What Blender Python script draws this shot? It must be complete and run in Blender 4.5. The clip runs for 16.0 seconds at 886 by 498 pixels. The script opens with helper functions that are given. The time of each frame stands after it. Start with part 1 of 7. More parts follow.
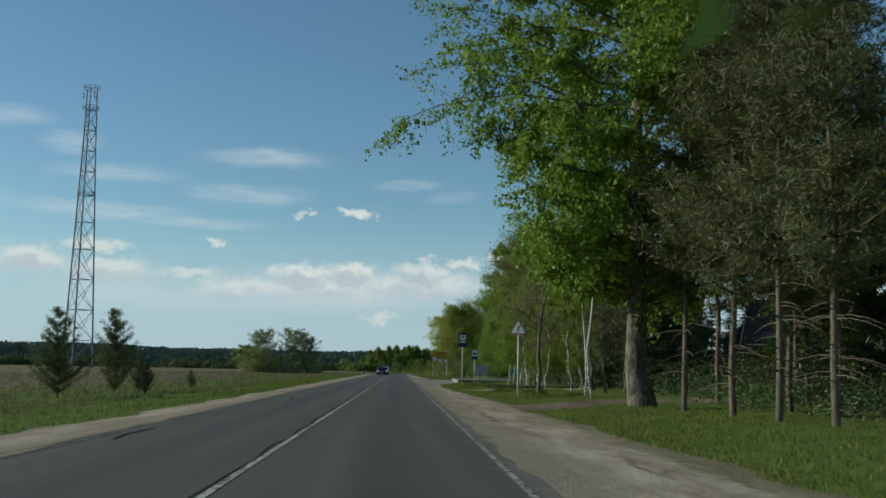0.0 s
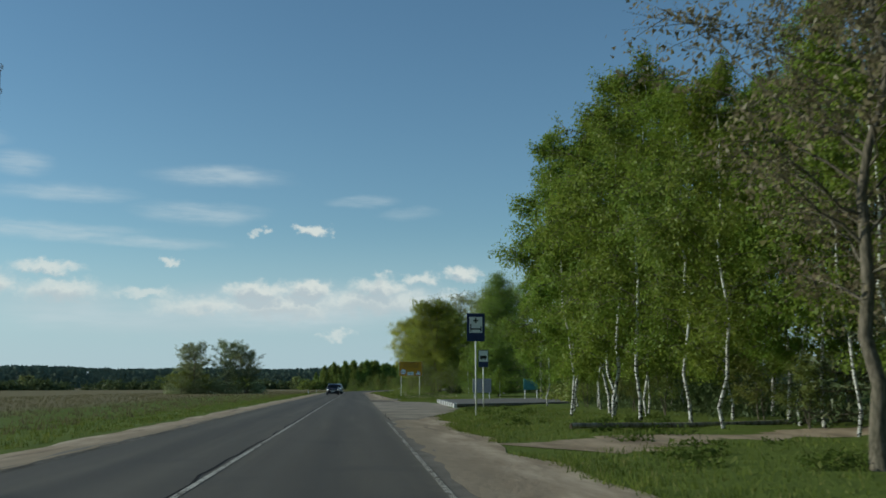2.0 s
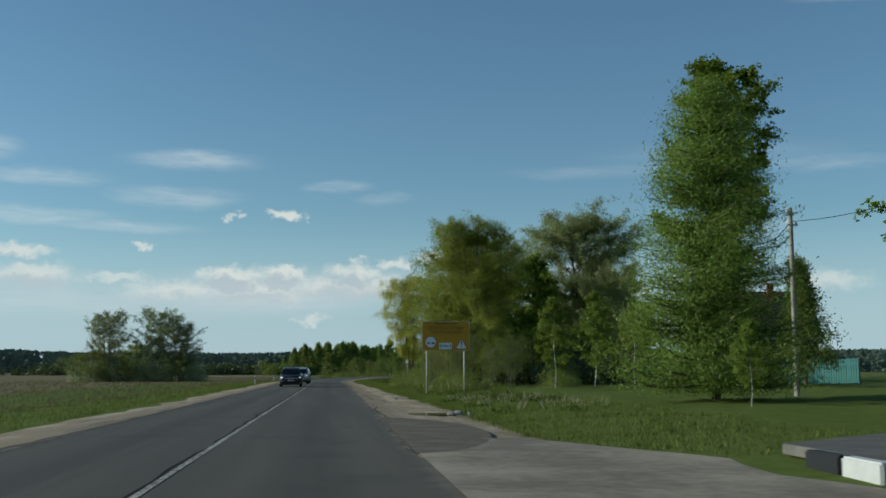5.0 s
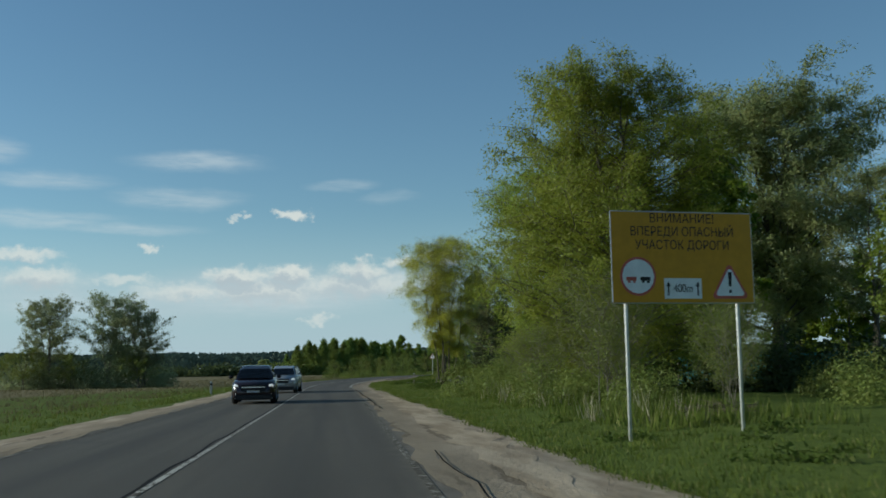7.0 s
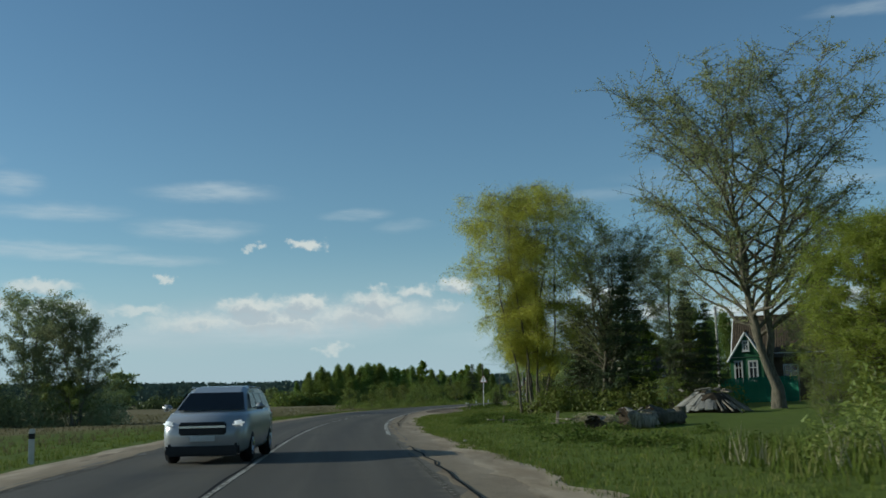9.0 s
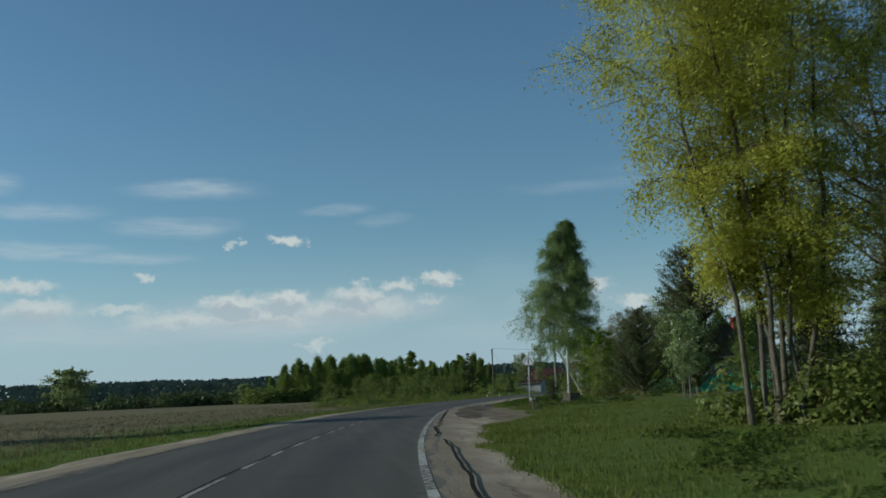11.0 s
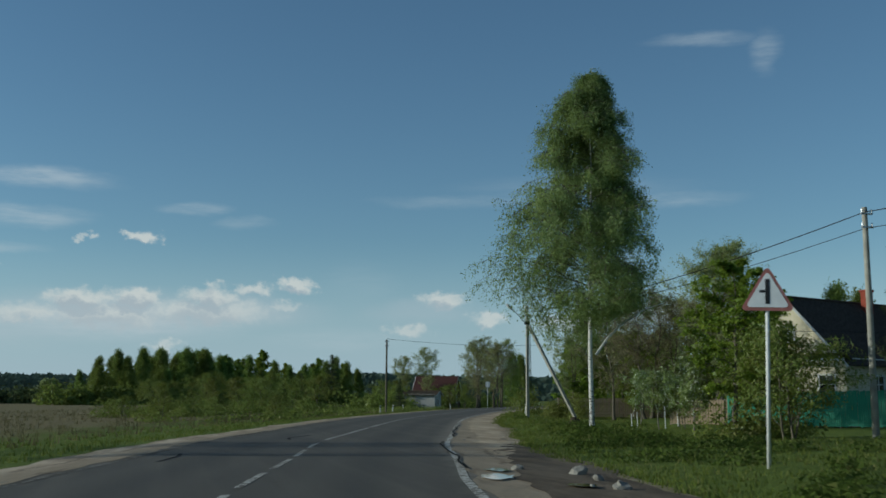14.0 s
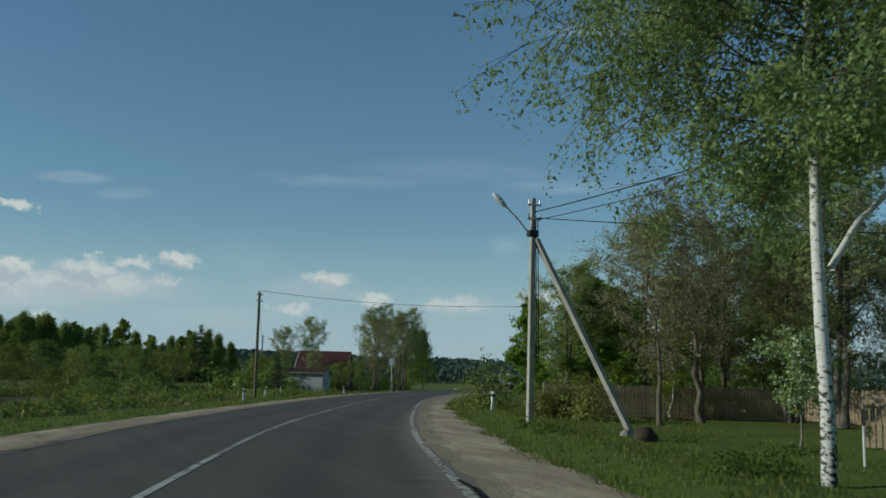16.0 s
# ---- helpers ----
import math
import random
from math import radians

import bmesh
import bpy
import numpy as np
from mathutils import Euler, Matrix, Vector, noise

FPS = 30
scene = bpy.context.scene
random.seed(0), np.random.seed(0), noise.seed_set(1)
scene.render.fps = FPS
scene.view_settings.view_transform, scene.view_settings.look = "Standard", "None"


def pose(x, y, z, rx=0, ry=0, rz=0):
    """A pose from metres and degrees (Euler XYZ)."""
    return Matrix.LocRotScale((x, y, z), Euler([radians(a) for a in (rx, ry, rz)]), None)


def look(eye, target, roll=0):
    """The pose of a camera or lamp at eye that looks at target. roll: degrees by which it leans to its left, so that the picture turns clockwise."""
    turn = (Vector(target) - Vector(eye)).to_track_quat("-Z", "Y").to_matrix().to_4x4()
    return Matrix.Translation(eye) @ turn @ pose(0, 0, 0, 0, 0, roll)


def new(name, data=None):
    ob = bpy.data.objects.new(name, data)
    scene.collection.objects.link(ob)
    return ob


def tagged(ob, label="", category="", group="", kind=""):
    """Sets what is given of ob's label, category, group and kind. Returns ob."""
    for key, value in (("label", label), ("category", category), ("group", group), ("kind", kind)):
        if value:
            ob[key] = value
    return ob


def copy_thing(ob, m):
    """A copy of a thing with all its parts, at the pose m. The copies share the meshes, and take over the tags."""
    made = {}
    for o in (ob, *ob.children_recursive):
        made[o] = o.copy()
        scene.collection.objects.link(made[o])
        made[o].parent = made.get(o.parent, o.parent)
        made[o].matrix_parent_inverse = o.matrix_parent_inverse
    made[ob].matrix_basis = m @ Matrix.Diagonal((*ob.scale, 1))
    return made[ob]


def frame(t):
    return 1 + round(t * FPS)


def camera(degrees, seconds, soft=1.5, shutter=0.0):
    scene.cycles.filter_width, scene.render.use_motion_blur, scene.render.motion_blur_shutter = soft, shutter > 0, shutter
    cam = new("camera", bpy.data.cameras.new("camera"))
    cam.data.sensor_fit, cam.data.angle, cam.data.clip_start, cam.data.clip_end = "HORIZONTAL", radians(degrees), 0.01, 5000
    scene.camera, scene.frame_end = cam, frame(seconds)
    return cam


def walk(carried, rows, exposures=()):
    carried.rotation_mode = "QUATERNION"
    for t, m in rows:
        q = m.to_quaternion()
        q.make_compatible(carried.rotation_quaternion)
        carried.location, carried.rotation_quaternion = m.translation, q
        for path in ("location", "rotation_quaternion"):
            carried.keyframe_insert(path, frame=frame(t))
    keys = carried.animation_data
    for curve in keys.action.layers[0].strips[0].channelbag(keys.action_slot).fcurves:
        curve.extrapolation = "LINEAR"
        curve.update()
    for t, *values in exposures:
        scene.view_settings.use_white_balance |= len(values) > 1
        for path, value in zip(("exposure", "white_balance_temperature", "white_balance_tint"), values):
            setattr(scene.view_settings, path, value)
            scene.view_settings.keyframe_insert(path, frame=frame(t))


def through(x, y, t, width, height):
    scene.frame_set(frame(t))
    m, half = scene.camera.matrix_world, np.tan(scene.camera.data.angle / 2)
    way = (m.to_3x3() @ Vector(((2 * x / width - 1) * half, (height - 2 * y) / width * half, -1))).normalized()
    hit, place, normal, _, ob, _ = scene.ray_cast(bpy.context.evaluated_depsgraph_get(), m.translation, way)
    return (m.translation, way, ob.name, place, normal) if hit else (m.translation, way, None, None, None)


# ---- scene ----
# ---------------------------------------------------------------- camera
cam = camera(46.0, 16.0, soft=1.62, shutter=0.1)
# seconds, x, y, z, yaw, pitch, roll
ROWS = [
    (0, -0.000, 0.000, 1.274, -3.030, 6.595, 1.150),
    (0.5, 0.357, 11.157, 1.284, -4.853, 6.699, 0.383),
    (1, 0.567, 22.373, 1.308, -4.682, 7.613, -0.120),
    (1.5, 0.779, 33.616, 1.284, -5.376, 7.220, 0.164),
    (2, 0.863, 44.880, 1.315, -5.441, 7.453, -0.119),
    (2.5, 0.885, 56.087, 1.298, -4.695, 6.134, 0.186),
    (3, 0.968, 67.216, 1.270, -4.871, 7.856, 0.592),
    (3.2, 1.024, 71.657, 1.263, -4.779, 7.468, 1.081),
    (5.3, 1.630, 117.641, 1.320, -6.926, 6.646, -0.112),
    (5.5, 1.707, 121.918, 1.313, -6.663, 7.139, -0.130),
    (6, 1.951, 132.566, 1.302, -6.918, 6.687, -0.218),
    (6.5, 2.148, 143.086, 1.272, -7.122, 6.029, -1.134),
    (7, 2.377, 153.575, 1.366, -6.522, 6.502, -0.973),
    (7.5, 2.451, 164.158, 1.317, -6.371, 6.011, -2.181),
    (8, 2.569, 174.782, 1.304, -6.117, 7.146, -1.653),
    (8.5, 2.662, 185.345, 1.282, -5.714, 7.817, -2.398),
    (9, 2.588, 195.804, 1.282, -5.769, 8.079, -1.363),
    (9.5, 2.695, 206.148, 1.278, -4.923, 7.113, 1.041),
    (10, 2.944, 216.401, 1.306, -4.370, 5.995, 0.024),
    (10.2, 3.048, 220.514, 1.300, -4.782, 6.583, -0.865),
    (12.3, 5.338, 266.007, 1.314, -8.949, 8.070, -1.834),
    (12.5, 5.626, 269.955, 1.318, -9.446, 8.070, -1.601),
    (13, 6.474, 279.734, 1.315, -10.759, 9.490, -0.403),
    (13.5, 7.502, 289.331, 1.274, -12.163, 8.625, 0.379),
    (14, 8.697, 298.726, 1.263, -14.518, 8.174, 0.305),
    (14.5, 9.983, 308.032, 1.282, -13.714, 7.030, 3.172),
    (15, 12.106, 317.272, 1.291, -16.517, 9.716, 0.918),
    (15.5, 14.380, 326.389, 1.319, -19.384, 6.995, 1.433),
    (16, 17.030, 335.372, 1.358, -20.792, 7.225, 1.488),
]
walk(cam, [(t, pose(x, y, z, 90 + p, 0, w) @ pose(0, 0, 0, 0, 0, r)) for t, x, y, z, w, p, r in ROWS],
     exposures=[(0.0, 0.14, 5950, -2), (8.0, 0.1, 5900, -2), (12.5, -0.16, 5720, -2), (16.0, -0.12, 5850, -2)])

# ---------------------------------------------------------------- light
SUN_EL, SUN_AZ = radians(19), radians(-79)      # azimuth from +y towards +x
sun = new("sun", bpy.data.lights.new("sun", "SUN"))
sun.data.energy, sun.data.angle, sun.data.color = 3.3, radians(0.55), (1.0, 0.93, 0.80)
sun.matrix_world = look((0, 0, 60), Vector((0, 0, 60)) - Vector((math.sin(SUN_AZ) * math.cos(SUN_EL), math.cos(SUN_AZ) * math.cos(SUN_EL), math.sin(SUN_EL))))

world = bpy.data.worlds.new("sky")
scene.world = world
world.use_nodes = True


class Nodes:
    """A short way to write node trees."""

    def __init__(self, tree):
        self.tree = tree
        tree.nodes.clear()

    def add(self, kind, settings=None, **links):
        node = self.tree.nodes.new(kind)
        for key, value in (settings or {}).items():
            setattr(node, key, value)
        for key, value in links.items():
            key = int(key[1:]) if key[0] == "i" and key[1:].isdigit() else key.replace("_", " ")
            self.put(node.inputs[key], value)
        return node

    def put(self, socket, value):
        if isinstance(value, bpy.types.NodeSocket):
            self.tree.links.new(value, socket)
        elif isinstance(value, (tuple, list)) and len(value) == 3 and socket.type == "RGBA":
            socket.default_value = (*value, 1)
        else:
            socket.default_value = value

    def math(self, op, a, b=0.0, clamp=False):
        return self.add("ShaderNodeMath", {"operation": op, "use_clamp": clamp}, i0=a, i1=b).outputs[0]

    def mix(self, fac, a, b, blend="MIX"):
        n = self.add("ShaderNodeMix", {"data_type": "RGBA", "blend_type": blend})
        self.put(n.inputs[0], fac), self.put(n.inputs[6], a), self.put(n.inputs[7], b)
        return n.outputs[2]

    def noise(self, vec, scale, detail=3.0, rough=0.55, out=0):
        return self.add("ShaderNodeTexNoise", None, Vector=vec, Scale=scale, Detail=detail, Roughness=rough).outputs[out]

    def ramp(self, fac, lo, hi, a=0.0, b=1.0):
        return self.add("ShaderNodeMapRange", {"clamp": True, "interpolation_type": "SMOOTHSTEP"}, i0=fac, i1=lo, i2=hi, i3=a, i4=b).outputs[0]


def build_sky():
    n = Nodes(world.node_tree)
    sky = n.add("ShaderNodeTexSky", {"sky_type": "NISHITA", "sun_disc": False, "sun_elevation": SUN_EL, "sun_rotation": SUN_AZ,
                                     "altitude": 150.0, "air_density": 1.0, "dust_density": 0.15, "ozone_density": 2.2})
    way = n.add("ShaderNodeTexCoord").outputs["Generated"]
    part = n.add("ShaderNodeSeparateXYZ", None, Vector=way)
    az = n.math("ARCTAN2", part.outputs[0], part.outputs[1])
    el = n.math("ARCSINE", part.outputs[2])
    flat = n.add("ShaderNodeCombineXYZ", None, X=n.math("MULTIPLY", az, 57.2958), Y=n.math("MULTIPLY", el, 57.2958)).outputs[0]

    def warped(scale, size, stretch):
        vec = n.add("ShaderNodeVectorMath", {"operation": "MULTIPLY"}, i0=flat, i1=(stretch, 1.0, 1.0)).outputs[0]
        col = n.noise(vec, scale, 5.0, 0.6, 1)
        off = n.add("ShaderNodeVectorMath", {"operation": "MULTIPLY_ADD"}, i0=col, i1=(2 * size, size, 0), i2=(-size, -size / 2, 0)).outputs[0]
        return n.add("ShaderNodeVectorMath", {"operation": "ADD"}, i0=flat, i1=off).outputs[0]

    def clouds(vec, spots):
        total = None
        for a, e, wa, we, much in spots:
            off = n.add("ShaderNodeVectorMath", {"operation": "SUBTRACT"}, i0=vec, i1=(a, e, 0)).outputs[0]
            off = n.add("ShaderNodeVectorMath", {"operation": "MULTIPLY"}, i0=off, i1=(1 / wa, 1 / we, 0)).outputs[0]
            far = n.add("ShaderNodeVectorMath", {"operation": "LENGTH"}, i0=off).outputs["Value"]
            one = n.ramp(far, 1.0, 0.15, 0.0, much)
            total = one if total is None else n.math("MAXIMUM", total, one)
        return total

    # azimuth, elevation, half width, half height (degrees), density
    wisps = [(-6.8, 11.2, 4.6, 0.75, .62), (-14.8, 9.9, 4.5, 0.7, .5), (-7.7, 9.25, 4.6, 0.75, .55), (-15.5, 8.0, 6.0, 0.6, .6),
             (-10.6, 7.6, 5.0, 0.4, .5), (0.95, 10.0, 2.8, 0.4, .42), (3.6, 9.35, 2.2, 0.35, .28), (-16.9, 11.3, 2.2, 0.8, .5),
             (15.2, 10.8, 6.0, 0.5, .22), (27.4, 10.7, 4.5, 0.6, .3), (22.0, 11.4, 9.0, 1.0, .14), (29.0, 19.0, 4.0, 0.55, .34),
             (32.3, 18.2, 1.1, 1.5, .34), (24.4, 7.5, 1.6, 0.9, .25), (10.0, 6.3, 2.5, 1.6, .10), (-20.0, 12.4, 3.0, 0.8, .5),
             (-3.0, 4.0, 9.5, 1.5, .62), (-13.0, 3.6, 8.0, 1.1, .45), (9.0, 3.2, 6.0, 0.9, .25), (-24.0, 8.2, 6.0, 1.0, .5)]
    puffs = [(-1.73, 8.48, 0.95, 0.36, 1.), (-4.56, 8.3, 0.5, 0.22, .6), (-9.3, 6.55, 0.62, 0.24, .7), (-10.6, 4.85, 2.0, 0.36, .6),
             (-15.4, 6.1, 2.1, 0.42, .75), (-4.6, 5.0, 2.0, 0.62, .95), (-1.8, 5.1, 1.6, 0.62, .95), (2.0, 5.3, 1.9, 0.62, .9),
             (4.3, 5.75, 1.1, 0.42, .75), (6.5, 6.05, 1.2, 0.45, .95), (-7.3, 4.2, 1.8, 0.45, .7), (-14.6, 4.9, 2.6, 0.7, .75),
             (-0.4, 2.75, 0.9, 0.26, .6), (1.9, 6.0, 0.7, 0.35, .6), (14.5, 5.3, 1.6, 0.5, .8), (17.0, 4.3, 1.2, 0.4, .75),
             (12.7, 3.7, 1.6, 0.35, .6), (-3.4, 4.2, 4.2, 0.75, .75), (1.6, 4.5, 4.4, 0.75, .75), (-8.0, 4.3, 3.0, .6, .6), (-18.6, 5.2, 2.2, 0.8, .8), (21.5, 4.2, 2.2, 0.5, .6),
             (27.0, 4.6, 2.5, 0.6, .6), (6.0, 4.9, 1.5, 0.3, .5)]
    banks = [(-3.5, 4.3, 9.0, 1.7, .7), (4.0, 4.7, 5.5, 1.3, .6), (-14.5, 4.4, 6.0, 1.5, .6), (-9.0, 3.4, 8.0, 1.3, .5), (13.5, 4.6, 4.5, 1.0, .45), (-21.0, 5.2, 6.0, 1.6, .5), (22.0, 4.2, 5.0, 1.0, .4)]
    bank = clouds(warped(0.45, 1.6, 0.5), banks)
    wisp = clouds(warped(0.55, 1.1, 0.35), wisps)
    streak = n.noise(n.add("ShaderNodeVectorMath", {"operation": "MULTIPLY"}, i0=flat, i1=(0.25, 1.7, 1)).outputs[0], 1.6, 5.0, 0.6)
    wisp = n.math("MULTIPLY", wisp, n.ramp(streak, 0.25, 0.7, 0.35, 1.1))
    bulged = warped(1.3, 1.5, 0.8)
    puffs = [(a, e, wa * 1.3, we * 1.4, much) for a, e, wa, we, much in puffs]
    puff = clouds(bulged, puffs)
    lower = n.add("ShaderNodeVectorMath", {"operation": "ADD"}, i0=bulged, i1=(0.25, 0.42, 0)).outputs[0]
    shade = clouds(lower, puffs)                     # the underside of each heap is greyer
    puff = n.ramp(puff, 0.0, 0.95)
    body = n.mix(n.ramp(shade, 0.25, 0.9, 0.0, 0.75), (8.0, 7.6, 7.1), (4.5, 4.9, 5.4))
    low = n.ramp(el, radians(9.0), radians(0.5), 0.0, 0.8)
    clear = n.mix(1.0, sky.outputs[0], (0.965, 1.02, 1.015), "MULTIPLY")
    veil = n.mix(low, clear, (4.6, 5.6, 6.6))
    veil = n.mix(n.math("MULTIPLY", bank, 0.75), veil, (5.7, 6.0, 6.3))
    pale = n.mix(n.math("MULTIPLY", wisp, 0.8), veil, (6.6, 6.8, 7.0))
    col = n.mix(n.math("MULTIPLY", puff, 0.92), pale, body)
    back = n.add("ShaderNodeBackground", None, Color=col, Strength=SKY)
    out = n.add("ShaderNodeOutputWorld")
    n.tree.links.new(back.outputs[0], out.inputs[0])


SKY = 0.085
build_sky()

# ---------------------------------------------------------------- materials


def material(name, make, rough=0.8, spec=0.3, metal=0.0, bump=None):
    """make(n, where) gives the colour socket; bump(n, where) a height socket and its depth in metres."""
    m = bpy.data.materials.new(name)
    m.use_nodes = True
    n = Nodes(m.node_tree)
    where = n.add("ShaderNodeTexCoord").outputs["Object"]
    sh = n.add("ShaderNodeBsdfPrincipled", None, Roughness=rough, Metallic=metal)
    sh.inputs["Specular IOR Level"].default_value = spec
    n.put(sh.inputs["Base Color"], make(n, where))
    if bump:
        height, depth = bump(n, where)
        n.put(sh.inputs["Normal"], n.add("ShaderNodeBump", None, Height=height, Distance=depth, Strength=0.7).outputs[0])
    out = n.add("ShaderNodeOutputMaterial")
    n.tree.links.new(sh.outputs[0], out.inputs[0])
    return m


def world_place(n):
    return n.add("ShaderNodeNewGeometry").outputs["Position"]


def plain(name, colour, rough=0.6, spec=0.4, metal=0.0, vary=0.25, scale=6.0):
    """A painted or plain surface with faint dirt at two scales."""

    def make(n, where):
        a = n.noise(where, scale, 5.0)
        b = n.noise(where, scale * 9, 3.0)
        dirt = n.math("ADD", n.math("MULTIPLY", a, 0.7), n.math("MULTIPLY", b, 0.3))
        return n.mix(n.ramp(dirt, 0.35, 0.7, 0.0, 1.0), tuple(c * (1 - vary) for c in colour), colour)

    return material(name, make, rough, spec, metal)


def foliage(name, dark, light, warm=None, through=0.4, patch=0.35, gloss=0.012):
    """Leaves: each its own tint, with larger patches of lighter young growth."""
    m = bpy.data.materials.new(name)
    m.use_nodes = True
    n = Nodes(m.node_tree)
    where = n.add("ShaderNodeTexCoord").outputs["Object"]
    rnd = n.add("ShaderNodeNewGeometry").outputs["Random Per Island"]
    one = n.add("ShaderNodeObjectInfo").outputs["Random"]
    big = n.noise(where, patch, 2.0)
    f = n.math("ADD", n.math("MULTIPLY", rnd, 0.55), n.math("MULTIPLY", n.ramp(big, 0.3, 0.7), 0.5))
    col = n.mix(f, dark, light)
    if warm:
        col = n.mix(n.math("MULTIPLY", n.ramp(rnd, 0.72, 1.0), 0.7), col, warm)
    hsv = n.add("ShaderNodeHueSaturation", None, Hue=n.ramp(one, 0, 1, 0.485, 0.515), Saturation=1.0, Value=n.ramp(one, 0, 1, 0.85, 1.15), Fac=1.0, Color=col)
    dif = n.add("ShaderNodeBsdfDiffuse", None, Color=hsv.outputs[0])
    tra = n.add("ShaderNodeBsdfTranslucent", None, Color=n.mix(0.5, hsv.outputs[0], light))
    glo = n.add("ShaderNodeBsdfGlossy", None, Color=(0.9, 0.95, 0.9), Roughness=0.45)
    a = n.add("ShaderNodeMixShader", None, Fac=0.78 * through)
    n.tree.links.new(dif.outputs[0], a.inputs[1]), n.tree.links.new(tra.outputs[0], a.inputs[2])
    b = n.add("ShaderNodeMixShader", None, Fac=gloss)
    n.tree.links.new(a.outputs[0], b.inputs[1]), n.tree.links.new(glo.outputs[0], b.inputs[2])
    out = n.add("ShaderNodeOutputMaterial")
    n.tree.links.new(b.outputs[0], out.inputs[0])
    return m


def bark(name, a, b, scale=6.0, depth=0.03, squeeze=0.18):
    def make(n, where):
        up = n.add("ShaderNodeVectorMath", {"operation": "MULTIPLY"}, i0=where, i1=(1, 1, squeeze)).outputs[0]
        f = n.noise(up, scale * 3, 6.0, 0.65)
        g = n.noise(where, 0.8, 2.0)
        return n.mix(n.math("MULTIPLY", g, 0.35), n.mix(n.ramp(f, 0.35, 0.65), a, b), (0.16, 0.17, 0.10))

    def bump(n, where):
        up = n.add("ShaderNodeVectorMath", {"operation": "MULTIPLY"}, i0=where, i1=(1, 1, squeeze)).outputs[0]
        return n.noise(up, scale * 3, 6.0, 0.65), depth

    return material(name, make, 0.9, 0.1, bump=bump)


def birch_bark():
    def make(n, where):
        lie = n.add("ShaderNodeVectorMath", {"operation": "MULTIPLY"}, i0=where, i1=(3.6, 3.6, 6.5)).outputs[0]
        f = n.noise(lie, 2.2, 5.0, 0.7)
        z = n.add("ShaderNodeSeparateXYZ", None, Vector=where).outputs[2]
        low = n.ramp(n.math("ADD", z, n.math("MULTIPLY", n.noise(where, 5.0), 1.6)), 0.4, 4.2, 0.12, 0.01)
        mark = n.ramp(n.math("ADD", f, low), 0.56, 0.66)
        return n.mix(mark, n.mix(n.noise(where, 9.0), (0.50, 0.475, 0.42), (0.70, 0.68, 0.63)), (0.035, 0.03, 0.028))

    return material("birch_bark", make, 0.75, 0.2)


def grass_ground():
    def make(n, where):
        p = world_place(n)
        fine, mid, big = n.noise(p, 2.2, 5.0, 0.7), n.noise(p, 0.25, 3.0), n.noise(p, 0.03, 3.0)
        green = n.mix(fine, (0.062, 0.086, 0.018), (0.175, 0.215, 0.048))
        dry = n.mix(fine, (0.135, 0.11, 0.058), (0.255, 0.21, 0.112))
        x = n.add("ShaderNodeSeparateXYZ", None, Vector=p)
        turned = n.math("SUBTRACT", x.outputs[0], n.math("MULTIPLY", n.math("MAXIMUM", n.math("SUBTRACT", x.outputs[1], 245.0), 0.0), 0.24))
        left = n.ramp(n.math("ADD", turned, n.math("MULTIPLY", big, 14.0)), -8.5, -26.0)
        f = n.math("ADD", n.math("MULTIPLY", mid, 0.45), n.math("MULTIPLY", left, 0.46))
        f = n.math("ADD", n.math("ADD", f, n.math("MULTIPLY", big, 0.25)), n.math("MULTIPLY", n.noise(p, 0.9, 4.0, 0.7), 0.25))
        far = n.ramp(n.math("ABSOLUTE", x.outputs[0]), 30.0, 120.0, 0.0, 0.12)
        return n.mix(n.ramp(n.math("ADD", f, far), 0.50, 0.85), green, dry)

    def bump(n, where):
        return n.noise(world_place(n), 5.0, 6.0, 0.7), 0.12

    return material("meadow", make, 0.95, 0.05, bump=bump)


def from_middle(n):
    """How far a point of the road or its shoulders lies from the centre line, in metres."""
    return n.math("ABSOLUTE", n.add("ShaderNodeAttribute", {"attribute_name": "away"}).outputs["Fac"])


DUST = (0.205, 0.172, 0.132)


